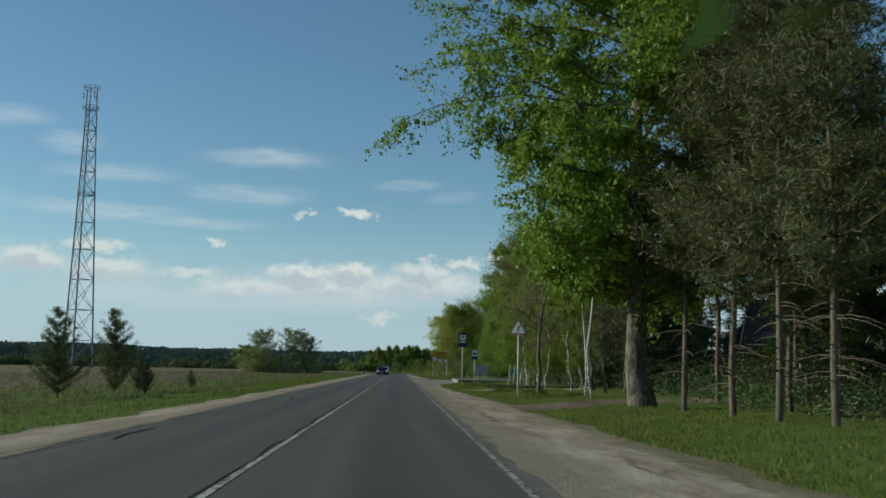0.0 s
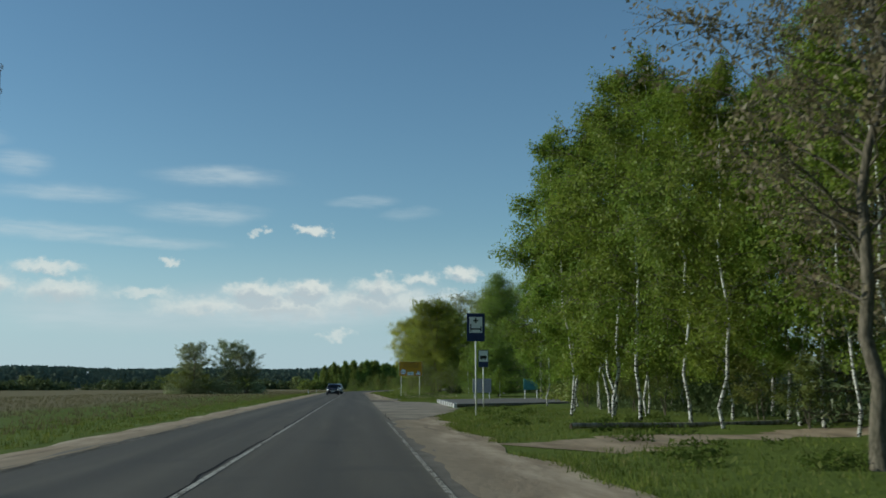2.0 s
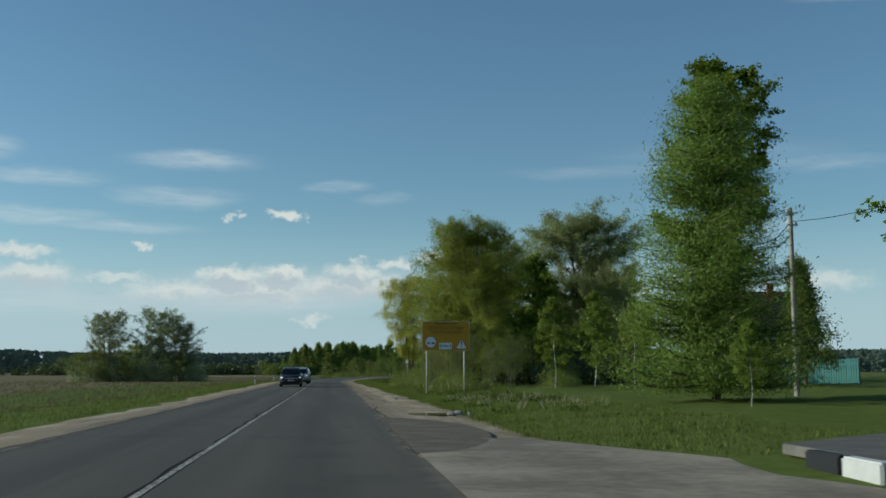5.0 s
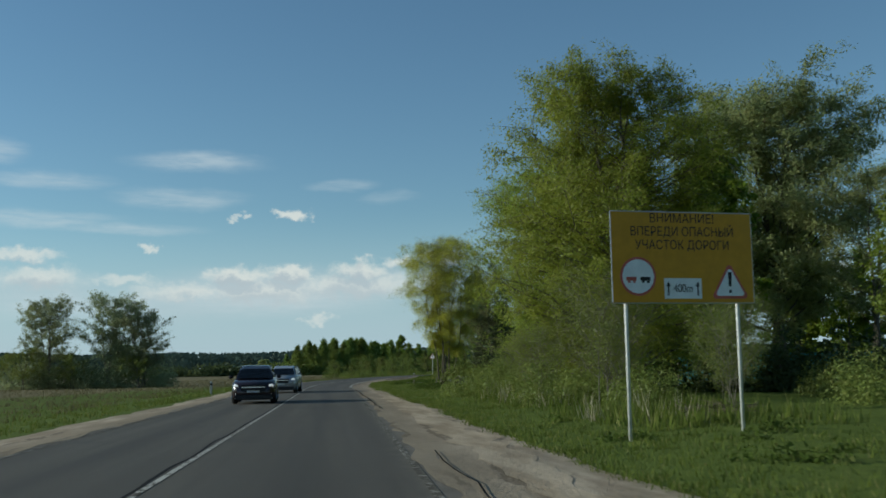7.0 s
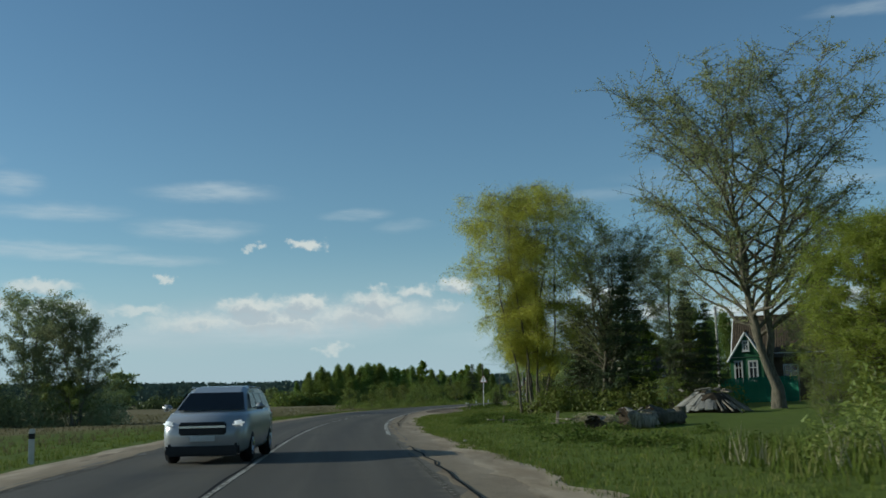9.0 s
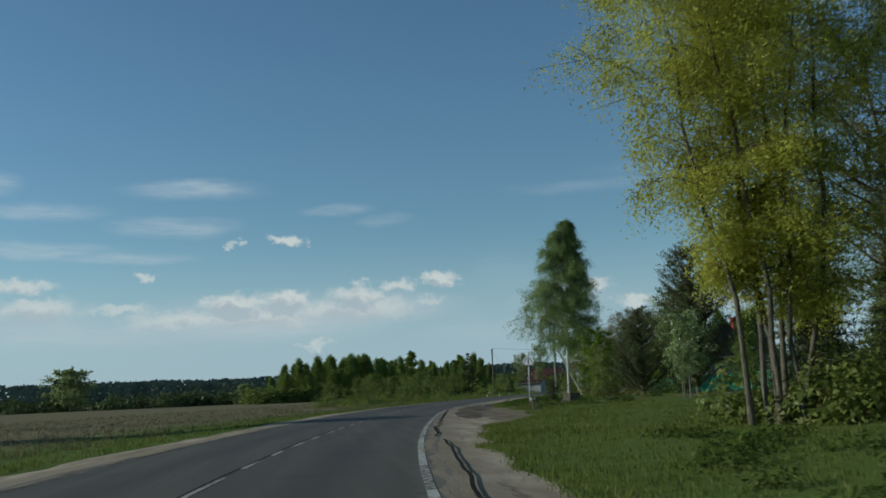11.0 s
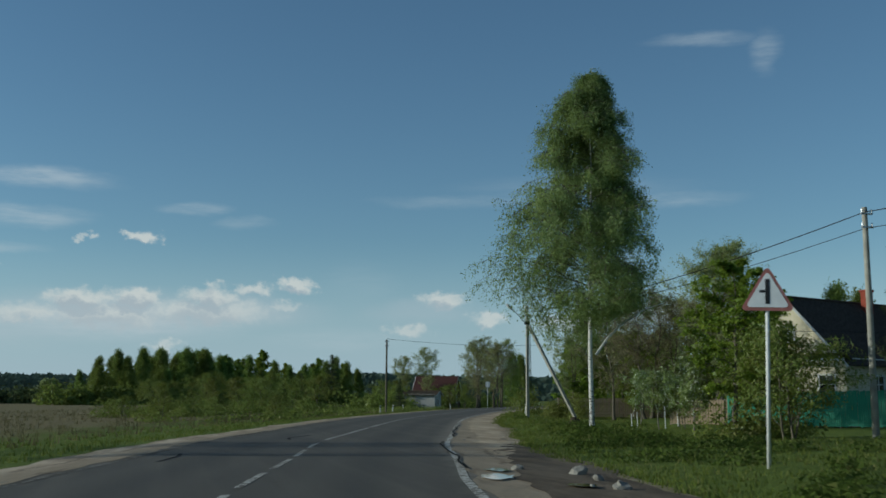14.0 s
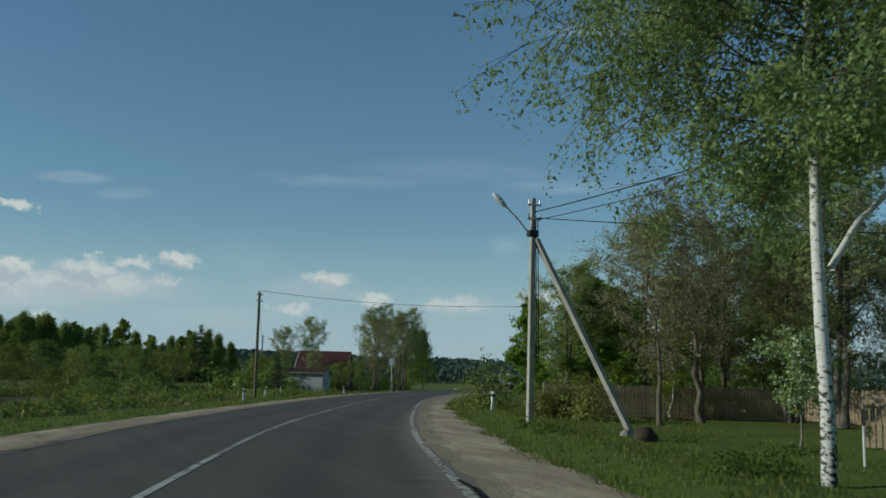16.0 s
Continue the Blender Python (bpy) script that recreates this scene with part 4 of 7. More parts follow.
more_trees(scrub, [(12.4, 189.5, 80, 1.0), (10.4, 191.5, 150, .75), (10.9, 196.0, 220, .75), (13.5, 198.5, 20, .95), (11.8, 201.5, 100, .75), (12.0, 205.5, 200, .65), (12.4, 209.5, 10, .5), (13.5, 213.0, 40, .45),
                   (15.6, 187.0, 70, 1.0), (13.2, 180.5, 140, .7), (15.5, 216.0, 30, .55), (14.6, 207.5, 320, .8), (15.0, 202.5, 260, 1.1), (12.6, 193.8, 290, 1.2), (14.0, 219.5, 90, .5)])
young_l = build_conifer("young_pine", "small dark pine beside the field", "pine", 103, 6.2, 0.08, 0.3, 2.3, 12, 6, 9000, (0.22, 0.03), NEEDLE, BARK_PINE, droop=-0.05, up=0.6, shape=0.8, fluff=.6)
put_tree(young_l, -16.0, 52.5, 0, .72)
more_trees(young_l, [(-15.4, 60.5, 60, .76), (-13.4, 60, 200, .3), (-15.2, 66, 20, .35), (-13.2, 72.5, 80, .22), (-21, 70, 80, .4)])

# the wood at the outside of the bend
wood_tree = build_tree("aspen_tree", "leafy light green tree at the edge of a wood", "tree", 104, 15.5, 0.2, 0.4, lambda u: 2.5 * np.interp(u, [0, .2, .5, .8, 1], [1, 1, .72, .3, .02]), 40, 12, 11000, (0.26, 0.18), LEAF_WOOD, BARK_DARK, rise=0.7, spread=1.0, hang=.15, clump=.85, fine=False, loose=2.6)
put_tree(wood_tree, 5.0, 590, 0)
wood_dark = build_tree("alder_tree", "dark leafy tree at the edge of a wood", "tree", 105, 16, 0.2, 0.6, lambda u: 3.1 * np.interp(u, [0, .2, .6, .85, 1], [.95, 1, .85, .5, .1]), 28, 9, 7600, (0.38, 0.27), LEAF_POPLAR, BARK_DARK, rise=0.7, spread=0.75, fine=False, loose=1.5)
put_tree(wood_dark, 40.1, 674.5, 0, 1.2)
more_trees(wood_tree, [(-8, 560, 20, 0.65), (-2, 575, 70, 0.86), (3, 600, 110, 0.96), (10, 598, 30, 1.02), (14, 606, 200, 0.96), (-5, 596, 10, 0.81), (20, 612, 45, 0.91), (46, 640, 80, 0.88), (52, 655, 10, 0.94), (30, 632, 310, 1.00), (57, 670, 200, 0.88), (69, 699, 10, 1.25), (8, 575, 77, 0.65), (0, 586, 15, 0.86), (7, 606, 95, 1.07), (12, 590, 250, 0.96), (17, 602, 160, 1.07), (-12, 566, 210, 0.59), (25, 618, 15, 0.96), (33, 628, 215, 1.06), (43, 650, 140, 1.00), (22, 600, 0, 0.86)])
more_trees(wood_dark, [(18, 598, 20, 1.02), (24, 606, 120, 0.96), (28, 615, 200, 0.91), (14, 618, 10, 1.02), (36, 640, 60, 0.94), (60, 690, 90, 1.00), (65, 710, 20, 1.19), (75, 712, 10, 1.06), (50, 690, 33, 1.00)])
more_trees(bush, [(16, 520, 20, 2.2), (24, 540, 90, 2.0), (6, 500, 140, 1.6), (32, 560, 10, 2.4), (14, 440, 30, 1.4), (22, 455, 120, 1.5), (28, 470, 220, 1.6), (36, 500, 0, 2.0)])

# behind the bend, both sides of the road
more_trees(grey_tree, [(66, 494, 20, 1.05), (70, 490, 90, 1.0), (73, 504, 200, .95), (58, 500, 100, .5), (68, 498, 240, .95), (58, 522, 130, .85), (63, 524, 310, 1.0)])
more_trees(bush, [(56.5, 488, 15, 1.1), (60.5, 492, 75, 1.3), (62.6, 490, 200, 1.4), (48.5, 482, 140, 1.2), (46.0, 488, 260, 1.6), (51, 496, 33, 1.7)])
more_trees(wood_tree, [(86, 534, 20, .9), (91, 540, 90, .9), (68, 430, 40, .6), (73, 440, 100, .7), (80, 452, 30, .8), (90, 470, 200, .85), (70, 424, 100, .7), (78, 436, 20, .8), (96, 472, 20, .9), (58, 406, 70, .6)])


def off_road(rows):
    """All the heaps that stand clear of the road and its shoulders."""
    s = np.concatenate(rows)
    return s[np.abs(from_road(s[:, 0], s[:, 1])) > 6.3 + s[:, 2]]


def far_forest():
    """The dark wood along the horizon: many leaf masses in a long uneven belt."""
    rng = np.random.default_rng(7)
    n, m = 200000, 3400
    trees = rng.integers(0, m, n)
    spot_az = np.radians(rng.uniform(-75, 75, m))
    spot_r = rng.uniform(950, 1250, m)
    high = (18.5 + 1.3 * np.sin(spot_az * 13) + 0.7 * np.sin(spot_az * 41 + 1) + rng.normal(size=m) * 0.35) * spot_r / 1000
    u = rng.random(n) ** 0.75
    wide = (1 - 0.55 * u) * 6.5
    x = np.sin(spot_az[trees]) * spot_r[trees] + rng.normal(size=n) * wide
    y = np.cos(spot_az[trees]) * spot_r[trees] + rng.normal(size=n) * wide
    at = np.stack([x, y + 100, -0.6 + u * high[trees]], 1)
    out = np.stack([-np.sin(spot_az[trees]), -np.cos(spot_az[trees]), 0 * u], 1)
    # the belt's haze is only in its leaf colour
    ob = new("far_forest", mesh_leaves("far_forest", leaf_tris(rng, at, out, 2.8, 2.3, loose=.5), HAZY_WOOD))
    tagged(ob, "dark forest belt along the horizon, with haze tinted into its leaves", "forest", kind="stuff")


far_forest()

# the dark depth of the roadside woods and gardens
more_trees(wood_dark, [(21, 25, 50, .9), (24, 37, 200, .95), (22, 47, 150, .85), (34, 46, 0, 1.1), 
                       (23, 84, 0, .8), (26, 95, 50, .85), (24, 106, 90, .75), (28, 118, 90, .7), (34, 142, 100, .85), (30, 152, 30, .7),
                       (20, 199, 140, .75), (30, 212, 10, .75), (31, 208, 70, .42), (34.5, 213, 20, .5), (24, 214, 90, .7), (36, 225, 50, .8), (30, 232, 10, .7), (46, 226, 50, .9), (44, 282, 10, .85), (40, 262, 80, .8), (48, 270, 20, .9), (28, 270, 60, .5), (24, 268, 160, .42)])
more_trees(wood_tree, [(18.5, 111, 30, .7), (22, 122, 80, .75), (25, 62, 140, .7), (26, 172, 10, .5), (33, 176, 90, .6), (16.5, 198, 200, .72), (52, 335, 10, .6), (58, 350, 80, .7), (56, 362, 120, .65), (62, 375, 10, .8), (58, 388, 60, .7), (66, 395, 150, .85), (54, 391, 10, .62),
                       (40, 300, 10, .6), (46, 310, 90, .7), (37, 318, 30, .45), (52, 322, 60, .7), (35, 292, 60, .55), (70, 410, 33, .8)])
more_trees(wood_dark, [(53, 399, 33, .6), (50.2, 404, 70, .52), (51.2, 399, 170, .52), (52, 395, 10, .55), (52.8, 410, 30, .5), (44, 384, 190, .5), (42.8, 356.5, 250, .43)])

more_trees(spruce, [(15.0, 70.5, 130, 1.05), (18.6, 73.5, 250, 1.25), (16.5, 34, 20, 1.25), (17.6, 66, 200, 1.1), (16.0, 62, 40, .95), (21, 66, 10, .62), (23, 69, 80, .6), (25, 72, 150, .66), (22.5, 74, 20, .62), (20, 69, 210, .7), (27, 76, 60, .7), (18.4, 60, 300, .55), (28, 71, 10, .6), (18.8, 24.5, 10, 1.3), (21, 76, 60, 1.3)])
more_trees(budding, [(68.5, 488, 10, 1.0), (64.5, 487, 100, .6)])
more_trees(grey_tree, [(42.0, 383.0, 60, .62), (42.6, 358.2, 20, .42), (52.5, 384, 200, .8), (57, 376, 100, .7)])
more_trees(birch_b, [(46.5, 380.5, 100, .75), (55, 381, 30, .8)])
more_trees(wood_tree, [(-6, 572, 30, 0.86), (-1, 566, 130, 0.81), (4, 582, 60, 0.91), (9, 586, 10, 0.91), (14, 592, 270, 1.02), (19, 590, 100, 0.96), (-10, 580, 80, 0.67), (24, 596, 45, 0.86), (28, 604, 145, 0.81), (45, 610, 15, 0.69), (49, 600, 115, 0.75), (56, 606, 215, 0.81), (34, 612, 15, 0.75), (39, 620, 115, 0.75)])
more_trees(spruce, [(53.7, 596.4, 0, 1.55), (42.4, 454.2, 30, .5), (46, 604, 0, 1.0), (42, 612, 0, .9)])
thicket("undergrowth", "dark leafless undergrowth between the trunks", 201, np.concatenate([row_of(1, [(16, 28), (17, 60), (19, 104)], 60, 1.6, 1.5, 2.2), row_of(2, [(15.5, 74), (15.5, 104)], 22, .7, 1.0, 1.2)]), 50000, (.12, .06), LEAF_HEDGE)
thicket("undergrowth", "green shrubs at the foot of the willows", 202, np.concatenate([row_of(3, [(11.2, 184), (11.5, 208), (14, 216)], 34, .9, 1.0, 1.5), row_of(4, [(16, 182), (22, 190)], 8, .8, .9, 1.3)]), 60000, (.11, .04), LEAF_OLIVE)
thicket("undergrowth", "dark shrubs under the trees by the garden", 203, row_of(5, [(15.5, 264), (20, 261), (26, 258)], 26, 1.0, 1.2, 1.6), 22000, (.17, .09), LEAF_SHRUB)
thicket("undergrowth", "bushy dark growth round the field trees", 204, row_of(6, [(-20, 297.5), (-27, 298), (-40, 301)], 20, 1.2, 2.0, 4.2), 26000, (.22, .13), LEAF_FIELD)
thicket("undergrowth", "light green brush at the foot of the wood", 205, np.concatenate([row_of(7, [(-14, 556), (4, 568), (20, 584), (34, 604)], 60, 3.0, 2.6, 4.5), row_of(8, [(34, 600), (64, 590)], 40, 3.0, 2.5, 3.2)]), 30000, (.75, .5), LEAF_WOOD)
thicket("undergrowth", "olive-brown brush beside the bend", 206, np.concatenate([row_of(9, [(11, 376), (20, 392), (30, 420), (44, 455)], 50, 2.2, 1.3, .55), row_of(10, [(4, 392), (16, 420), (34, 470)], 50, 4.0, 2.0, 1.6)]), 40000, (.24, .11), LEAF_SHRUB)
thicket("undergrowth", "shrubs and trees behind the bend", 207, np.concatenate([row_of(11, [(40, 470), (52, 490), (66, 512), (80, 532)], 50, 3.0, 2.2, 2.8), row_of(12, [(61, 415), (73, 440), (90, 470), (112, 500)], 46, 2.6, 2.2, 3.0)]), 30000, (.42, .26), LEAF_WOOD)
thicket("undergrowth", "olive-brown tangle of shrubs before the fence", 213, row_of(24, [(39.5, 378.5), (41, 382.5)], 8, .6, 1.0, 2.0), 9000, (.15, .07), LEAF_OLIVE)
thicket("undergrowth", "dark shrubs behind the young birches", 210, row_of(16, [(18, 196), (23, 190), (29, 184), (31, 180)], 26, 1.0, 1.3, 2.1), 18000, (.2, .12), LEAF_HEDGE)
thicket("weeds", "dark nettles and weeds in the verge", 211, off_road([row_of(17, [(8.5, 50), (8.6, 100)], 40, 1.2, .5, .2), row_of(18, [(9.5, 215), (11, 250), (13, 262)], 60, 1.8, .6, .26), row_of(19, [(9, 140), (10, 180)], 30, 1.5, .5, .2), row_of(20, [(17, 296), (21, 318), (27, 342), (34, 362)], 90, 2.6, .6, .28), row_of(21, [(20, 322), (26, 340)], 30, 1.2, .5, .4)]), 36000, (.10, .05), WEED)
more_trees(wood_tree, [(22, 130, 20, .6), (26, 138, 90, .7), (29, 128, 150, .8), (24, 146, 10, .5)])
more_trees(birch_b, [(20.5, 138, 60, .7), (22.5, 124, 200, .8), (19.5, 115, 20, .7)])
thicket("undergrowth", "dark shrubs behind the bus platform", 212, row_of(23, [(18, 112), (21, 126), (22, 142)], 26, 1.4, 1.3, 1.9), 14000, (.22, .12), LEAF_SHRUB)
thicket("hedgerow", "dark hedge line across the far field", 208, row_of(13, [(-290, 470), (-160, 560), (-60, 610), (-14, 612)], 150, 7.0, 5.0, 4.6), 60000, (.95, .65), LEAF_HEDGE)
thicket("garden_shrubs", "tangled garden shrubs behind the fences", 209, np.concatenate([row_of(14, [(29, 331), (31, 336)], 10, .8, .9, 1.5), row_of(22, [(29.5, 321), (37, 331)], 12, .6, 1.0, 1.9), row_of(15, [(40, 386), (48, 383), (56, 378), (60, 366)], 30, 1.2, 1.5, 2.4)]), 30000, (.16, .09), LEAF_SHRUB)
more_trees(wood_tree, [(-9, 570, 10, 0.84), (-3, 568, 210, 0.96), (2, 574, 90, 1.02), (7, 580, 150, 1.02), (12, 584, 33, 1.07), (17, 588, 66, 1.07), (22, 592, 99, 0.96), (51, 598, 10, 0.88), (58, 600, 70, 0.88), (63, 606, 170, 0.75)])
round_bush = build_tree("round_willow", "broad round willow standing alone in the field", "willow", 106, 12.5, .3, .4, lambda u: 7.0 * np.interp(u, [0, .2, .5, .8, 1], [.9, 1, .95, .7, .2]), 40, 8, 5000, (.7, .5), LEAF_GREY, BARK_DARK, rise=.6, spread=.9, fine=False)
put_tree(round_bush, -75, 578, 0)
more_trees(round_bush, [(-160, 600, 50, .6), (-23.3, 607.7, 90, .55), (-230, 560, 10, .7)])
more_trees(bush, [(8.2, 384, 30, .9), (12, 374, 120, .55), (14.8, 382, 200, .7), (17.5, 390, 10, .6), (5, 388, 10, .6)])

# ---------------------------------------------------------------- small materials
TOWER_PAINT = plain("tower_paint", (0.22, 0.22, 0.24), 0.6, 0.3)
STEEL = plain("galvanised_steel", (0.50, 0.51, 0.52), 0.45, 0.5, 0.6)
POST_WHITE = plain("white_post_paint", (0.76, 0.75, 0.71), 0.6, 0.4)
WHITE = plain("white_sign_face", (0.85, 0.86, 0.87), 0.5, 0.4, vary=0.12)
RED = plain("red_sign_border", (0.55, 0.13, 0.10), 0.5, 0.4)
FADED_RED = plain("faded_red_border", (0.42, 0.17, 0.15), 0.6, 0.3)
BLACK = plain("black_sign_paint", (0.02, 0.02, 0.022), 0.5, 0.4)
BLUE = plain("blue_sign_face", (0.022, 0.04, 0.13), 0.5, 0.4)
YELLOW = plain("yellow_board_face", (0.60, 0.30, 0.015), 0.5, 0.4, vary=0.15)
CONCRETE = plain("weathered_concrete", (0.43, 0.40, 0.335), 0.85, 0.2, vary=0.35, scale=2.5)
OLD_CONCRETE = plain("grey_old_concrete", (0.20, 0.185, 0.16), 0.9, 0.15, vary=0.35, scale=1.5)
GREEN_PAINT = plain("green_fence_paint", (0.035, 0.25, 0.14), 0.6, 0.35, vary=0.3)
TEAL_PAINT = plain("teal_fence_paint", (0.10, 0.30, 0.28), 0.6, 0.35, vary=0.3)
BROWN_WOOD = plain("brown_fence_wood", (0.40, 0.30, 0.20), 0.85, 0.15, vary=0.45)
OLD_WOOD = plain("old_grey_wood", (0.34, 0.29, 0.22), 0.9, 0.1, vary=0.5, scale=3)
ROOF_DARK = plain("dark_roof_sheet", (0.095, 0.074, 0.06), 0.92, 0.08, vary=0.45)
ROOF_BROWN = plain("brown_roof_sheet", (0.115, 0.085, 0.055), 0.9, 0.1, vary=0.45)
ROOF_GREY = plain("grey_roof_sheet", (0.20, 0.195, 0.19), 0.7, 0.3, vary=0.3)
ROOF_RED = plain("red_roof_sheet", (0.075, 0.028, 0.023), 0.8, 0.3, vary=0.3)
WALL_CREAM = plain("cream_plank_wall", (0.56, 0.50, 0.36), 0.8, 0.2, vary=0.12, scale=1.0)
WALL_GREEN = plain("green_plank_wall", (0.05, 0.155, 0.075), 0.8, 0.2, vary=0.3)
WALL_BROWN = plain("brown_log_wall", (0.15, 0.10, 0.07), 0.85, 0.15, vary=0.4)
WALL_RED = plain("red_brick_wall", (0.33, 0.075, 0.045), 0.85, 0.15, vary=0.35)
WALL_GREY = plain("grey_plaster_wall", (0.42, 0.41, 0.39), 0.85, 0.15, vary=0.25)
TRIM = plain("white_trim_paint", (0.62, 0.61, 0.58), 0.6, 0.3, vary=0.15)
RUBBER = plain("tyre_rubber", (0.018, 0.018, 0.019), 0.8, 0.2)
PLASTIC = plain("black_plastic", (0.022, 0.022, 0.024), 0.55, 0.35)
CHROME = plain("bright_metal", (0.72, 0.72, 0.72), 0.2, 0.5, 1.0, vary=0.08)
CAR_DARK = plain("dark_car_paint", (0.020, 0.012, 0.016), 0.22, 0.6, 0.1, vary=0.1)
CAR_SILVER = plain("silver_car_paint", (0.40, 0.405, 0.41), 0.26, 0.6, 0.35, vary=0.06)
CABLE = plain("black_cable", (0.02, 0.02, 0.022), 0.6, 0.3)
ROCK = plain("grey_rubble", (0.36, 0.33, 0.28), 0.9, 0.1, vary=0.4, scale=2)
SOIL = plain("dark_soil", (0.085, 0.065, 0.045), 0.95, 0.05, vary=0.45, scale=3)
LAMP_WHITE = plain("lamp_housing", (0.70, 0.71, 0.72), 0.35, 0.5)


def glass(name, tint, rough=0.04):
    m = bpy.data.materials.new(name)
    m.use_nodes = True
    n = Nodes(m.node_tree)
    sh = n.add("ShaderNodeBsdfPrincipled", None, Roughness=rough)
    sh.inputs["Base Color"].default_value = (*tint, 1)
    sh.inputs["Specular IOR Level"].default_value = 0.7
    out = n.add("ShaderNodeOutputMaterial")
    n.tree.links.new(sh.outputs[0], out.inputs[0])
    return m


DARK_GLASS = glass("tinted_glass", (0.008, 0.010, 0.012))
HEADLIGHT = bpy.data.materials.new("headlight_lens")
HEADLIGHT.use_nodes = True
_n = Nodes(HEADLIGHT.node_tree)
_s = _n.add("ShaderNodeBsdfPrincipled", None, Roughness=0.1)
_s.inputs["Base Color"].default_value = (0.8, 0.82, 0.85, 1)
_s.inputs["Emission Color"].default_value = (1.0, 0.97, 0.9, 1)
_s.inputs["Emission Strength"].default_value = 0.3
_n.tree.links.new(_s.outputs[0], _n.add("ShaderNodeOutputMaterial").inputs[0])


def plate(bm, pts, y0, y1, mat=0):
    """A prism over a polygon in x and z, from depth y0 (front) to y1."""
    a = [bm.verts.new((x, y0, z)) for x, z in pts]
    b = [bm.verts.new((x, y1, z)) for x, z in pts]
    fs = [bm.faces.new(a), bm.faces.new(b[::-1])]
    for i in range(len(pts)):
        j = (i + 1) % len(pts)
        fs.append(bm.faces.new((a[j], a[i], b[i], b[j])))
    for f in fs:
        f.material_index = mat
    bmesh.ops.recalc_face_normals(bm, faces=fs)


def round_tri(w, r=0.06, cut=5):
    """A triangle on its base with rounded corners, centred on its base."""
    h = w * 0.866
    pts = []
    for cx, cz, a0 in ((-w / 2 + r * 1.73, r, 150), (w / 2 - r * 1.73, r, -90), (0, h - 2 * r, 30)):
        for k in range(cut + 1):
            a = radians(a0 + 120 * k / cut)
            pts.append((cx + r * math.cos(a), cz + r * math.sin(a)))
    return pts


def rect(x0, z0, x1, z1):
    return [(x0, z0), (x1, z0), (x1, z1), (x0, z1)]


def disc(cx, cz, r, n=24):
    return [(cx + r * math.cos(2 * math.pi * k / n), cz + r * math.sin(2 * math.pi * k / n)) for k in range(n)]


def flat(name, parent, mat, label, *shapes, y=-0.05, thick=0.004):
    bm = bmesh.new()
    for s in shapes:
        plate(bm, s, y - thick, y)
    return part(name, bm, mat, parent, label)


def letters(text, size, mat, parent, x, y, z, label, name="lettering", squeeze=1.0):
    """A line of writing on a sign that faces -y, centred on x."""
    c = bpy.data.curves.new(name, "FONT")
    c.body, c.size, c.align_x, c.extrude = text, size, "CENTER", 0.003
    tmp = new("tmp", c)
    me = bpy.data.meshes.new_from_object(tmp.evaluated_get(bpy.context.evaluated_depsgraph_get()))
    bpy.data.objects.remove(tmp)
    bpy.data.curves.remove(c)
    me.materials.clear()
    me.materials.append(mat)
    me.name = name
    return child(name, me, parent, label, pose(x, y, z, 90, 0, 0) @ Matrix.Diagonal((squeeze, 1, 1, 1)))


def pole_part(parent, h, r=0.035, x=0.0, mat=None, label="thin pale metal post"):
    bm = bmesh.new()
    rod(bm, (x, 0, -0.3), (x, 0, h), r, r, 12)
    return part("post", bm, mat or POST_WHITE, parent, label, True)


def triangle_sign(x, y, z, top, width, turn, label, symbols, lean=0.0):
    base = thing("warning_sign", label, "road sign", pose(x, y, z, 0, lean, turn), "triangular warning signs")
    h0 = top - z - width * 0.866
    pole_part(base, h0 + 0.5 * width)
    up = pose(0, 0, h0)
    bm = bmesh.new()
    plate(bm, round_tri(width), -0.052, -0.036)
    rim = part("border", bm, FADED_RED, base, "dull red border")
    rim.matrix_basis = up
    bm = bmesh.new()
    plate(bm, [(a * 0.80, b * 0.80 + width * 0.065) for a, b in round_tri(width)], -0.058, -0.0525)
    face = part("face", bm, WHITE, base, "white triangular face")
    face.matrix_basis = up
    for s in symbols:
        bm = bmesh.new()
        plate(bm, [(a * width, b * width) for a, b in s], -0.063, -0.0585)
        part("symbol", bm, BLACK, base, "black symbol").matrix_basis = up
    for k in (0.18, 0.5):
        bm = bmesh.new()
        box(bm, (0.12, 0.03, 0.04), (0, -0.022, h0 + k * width), bevel=0.004)
        part("clamp", bm, STEEL, base)
    return base


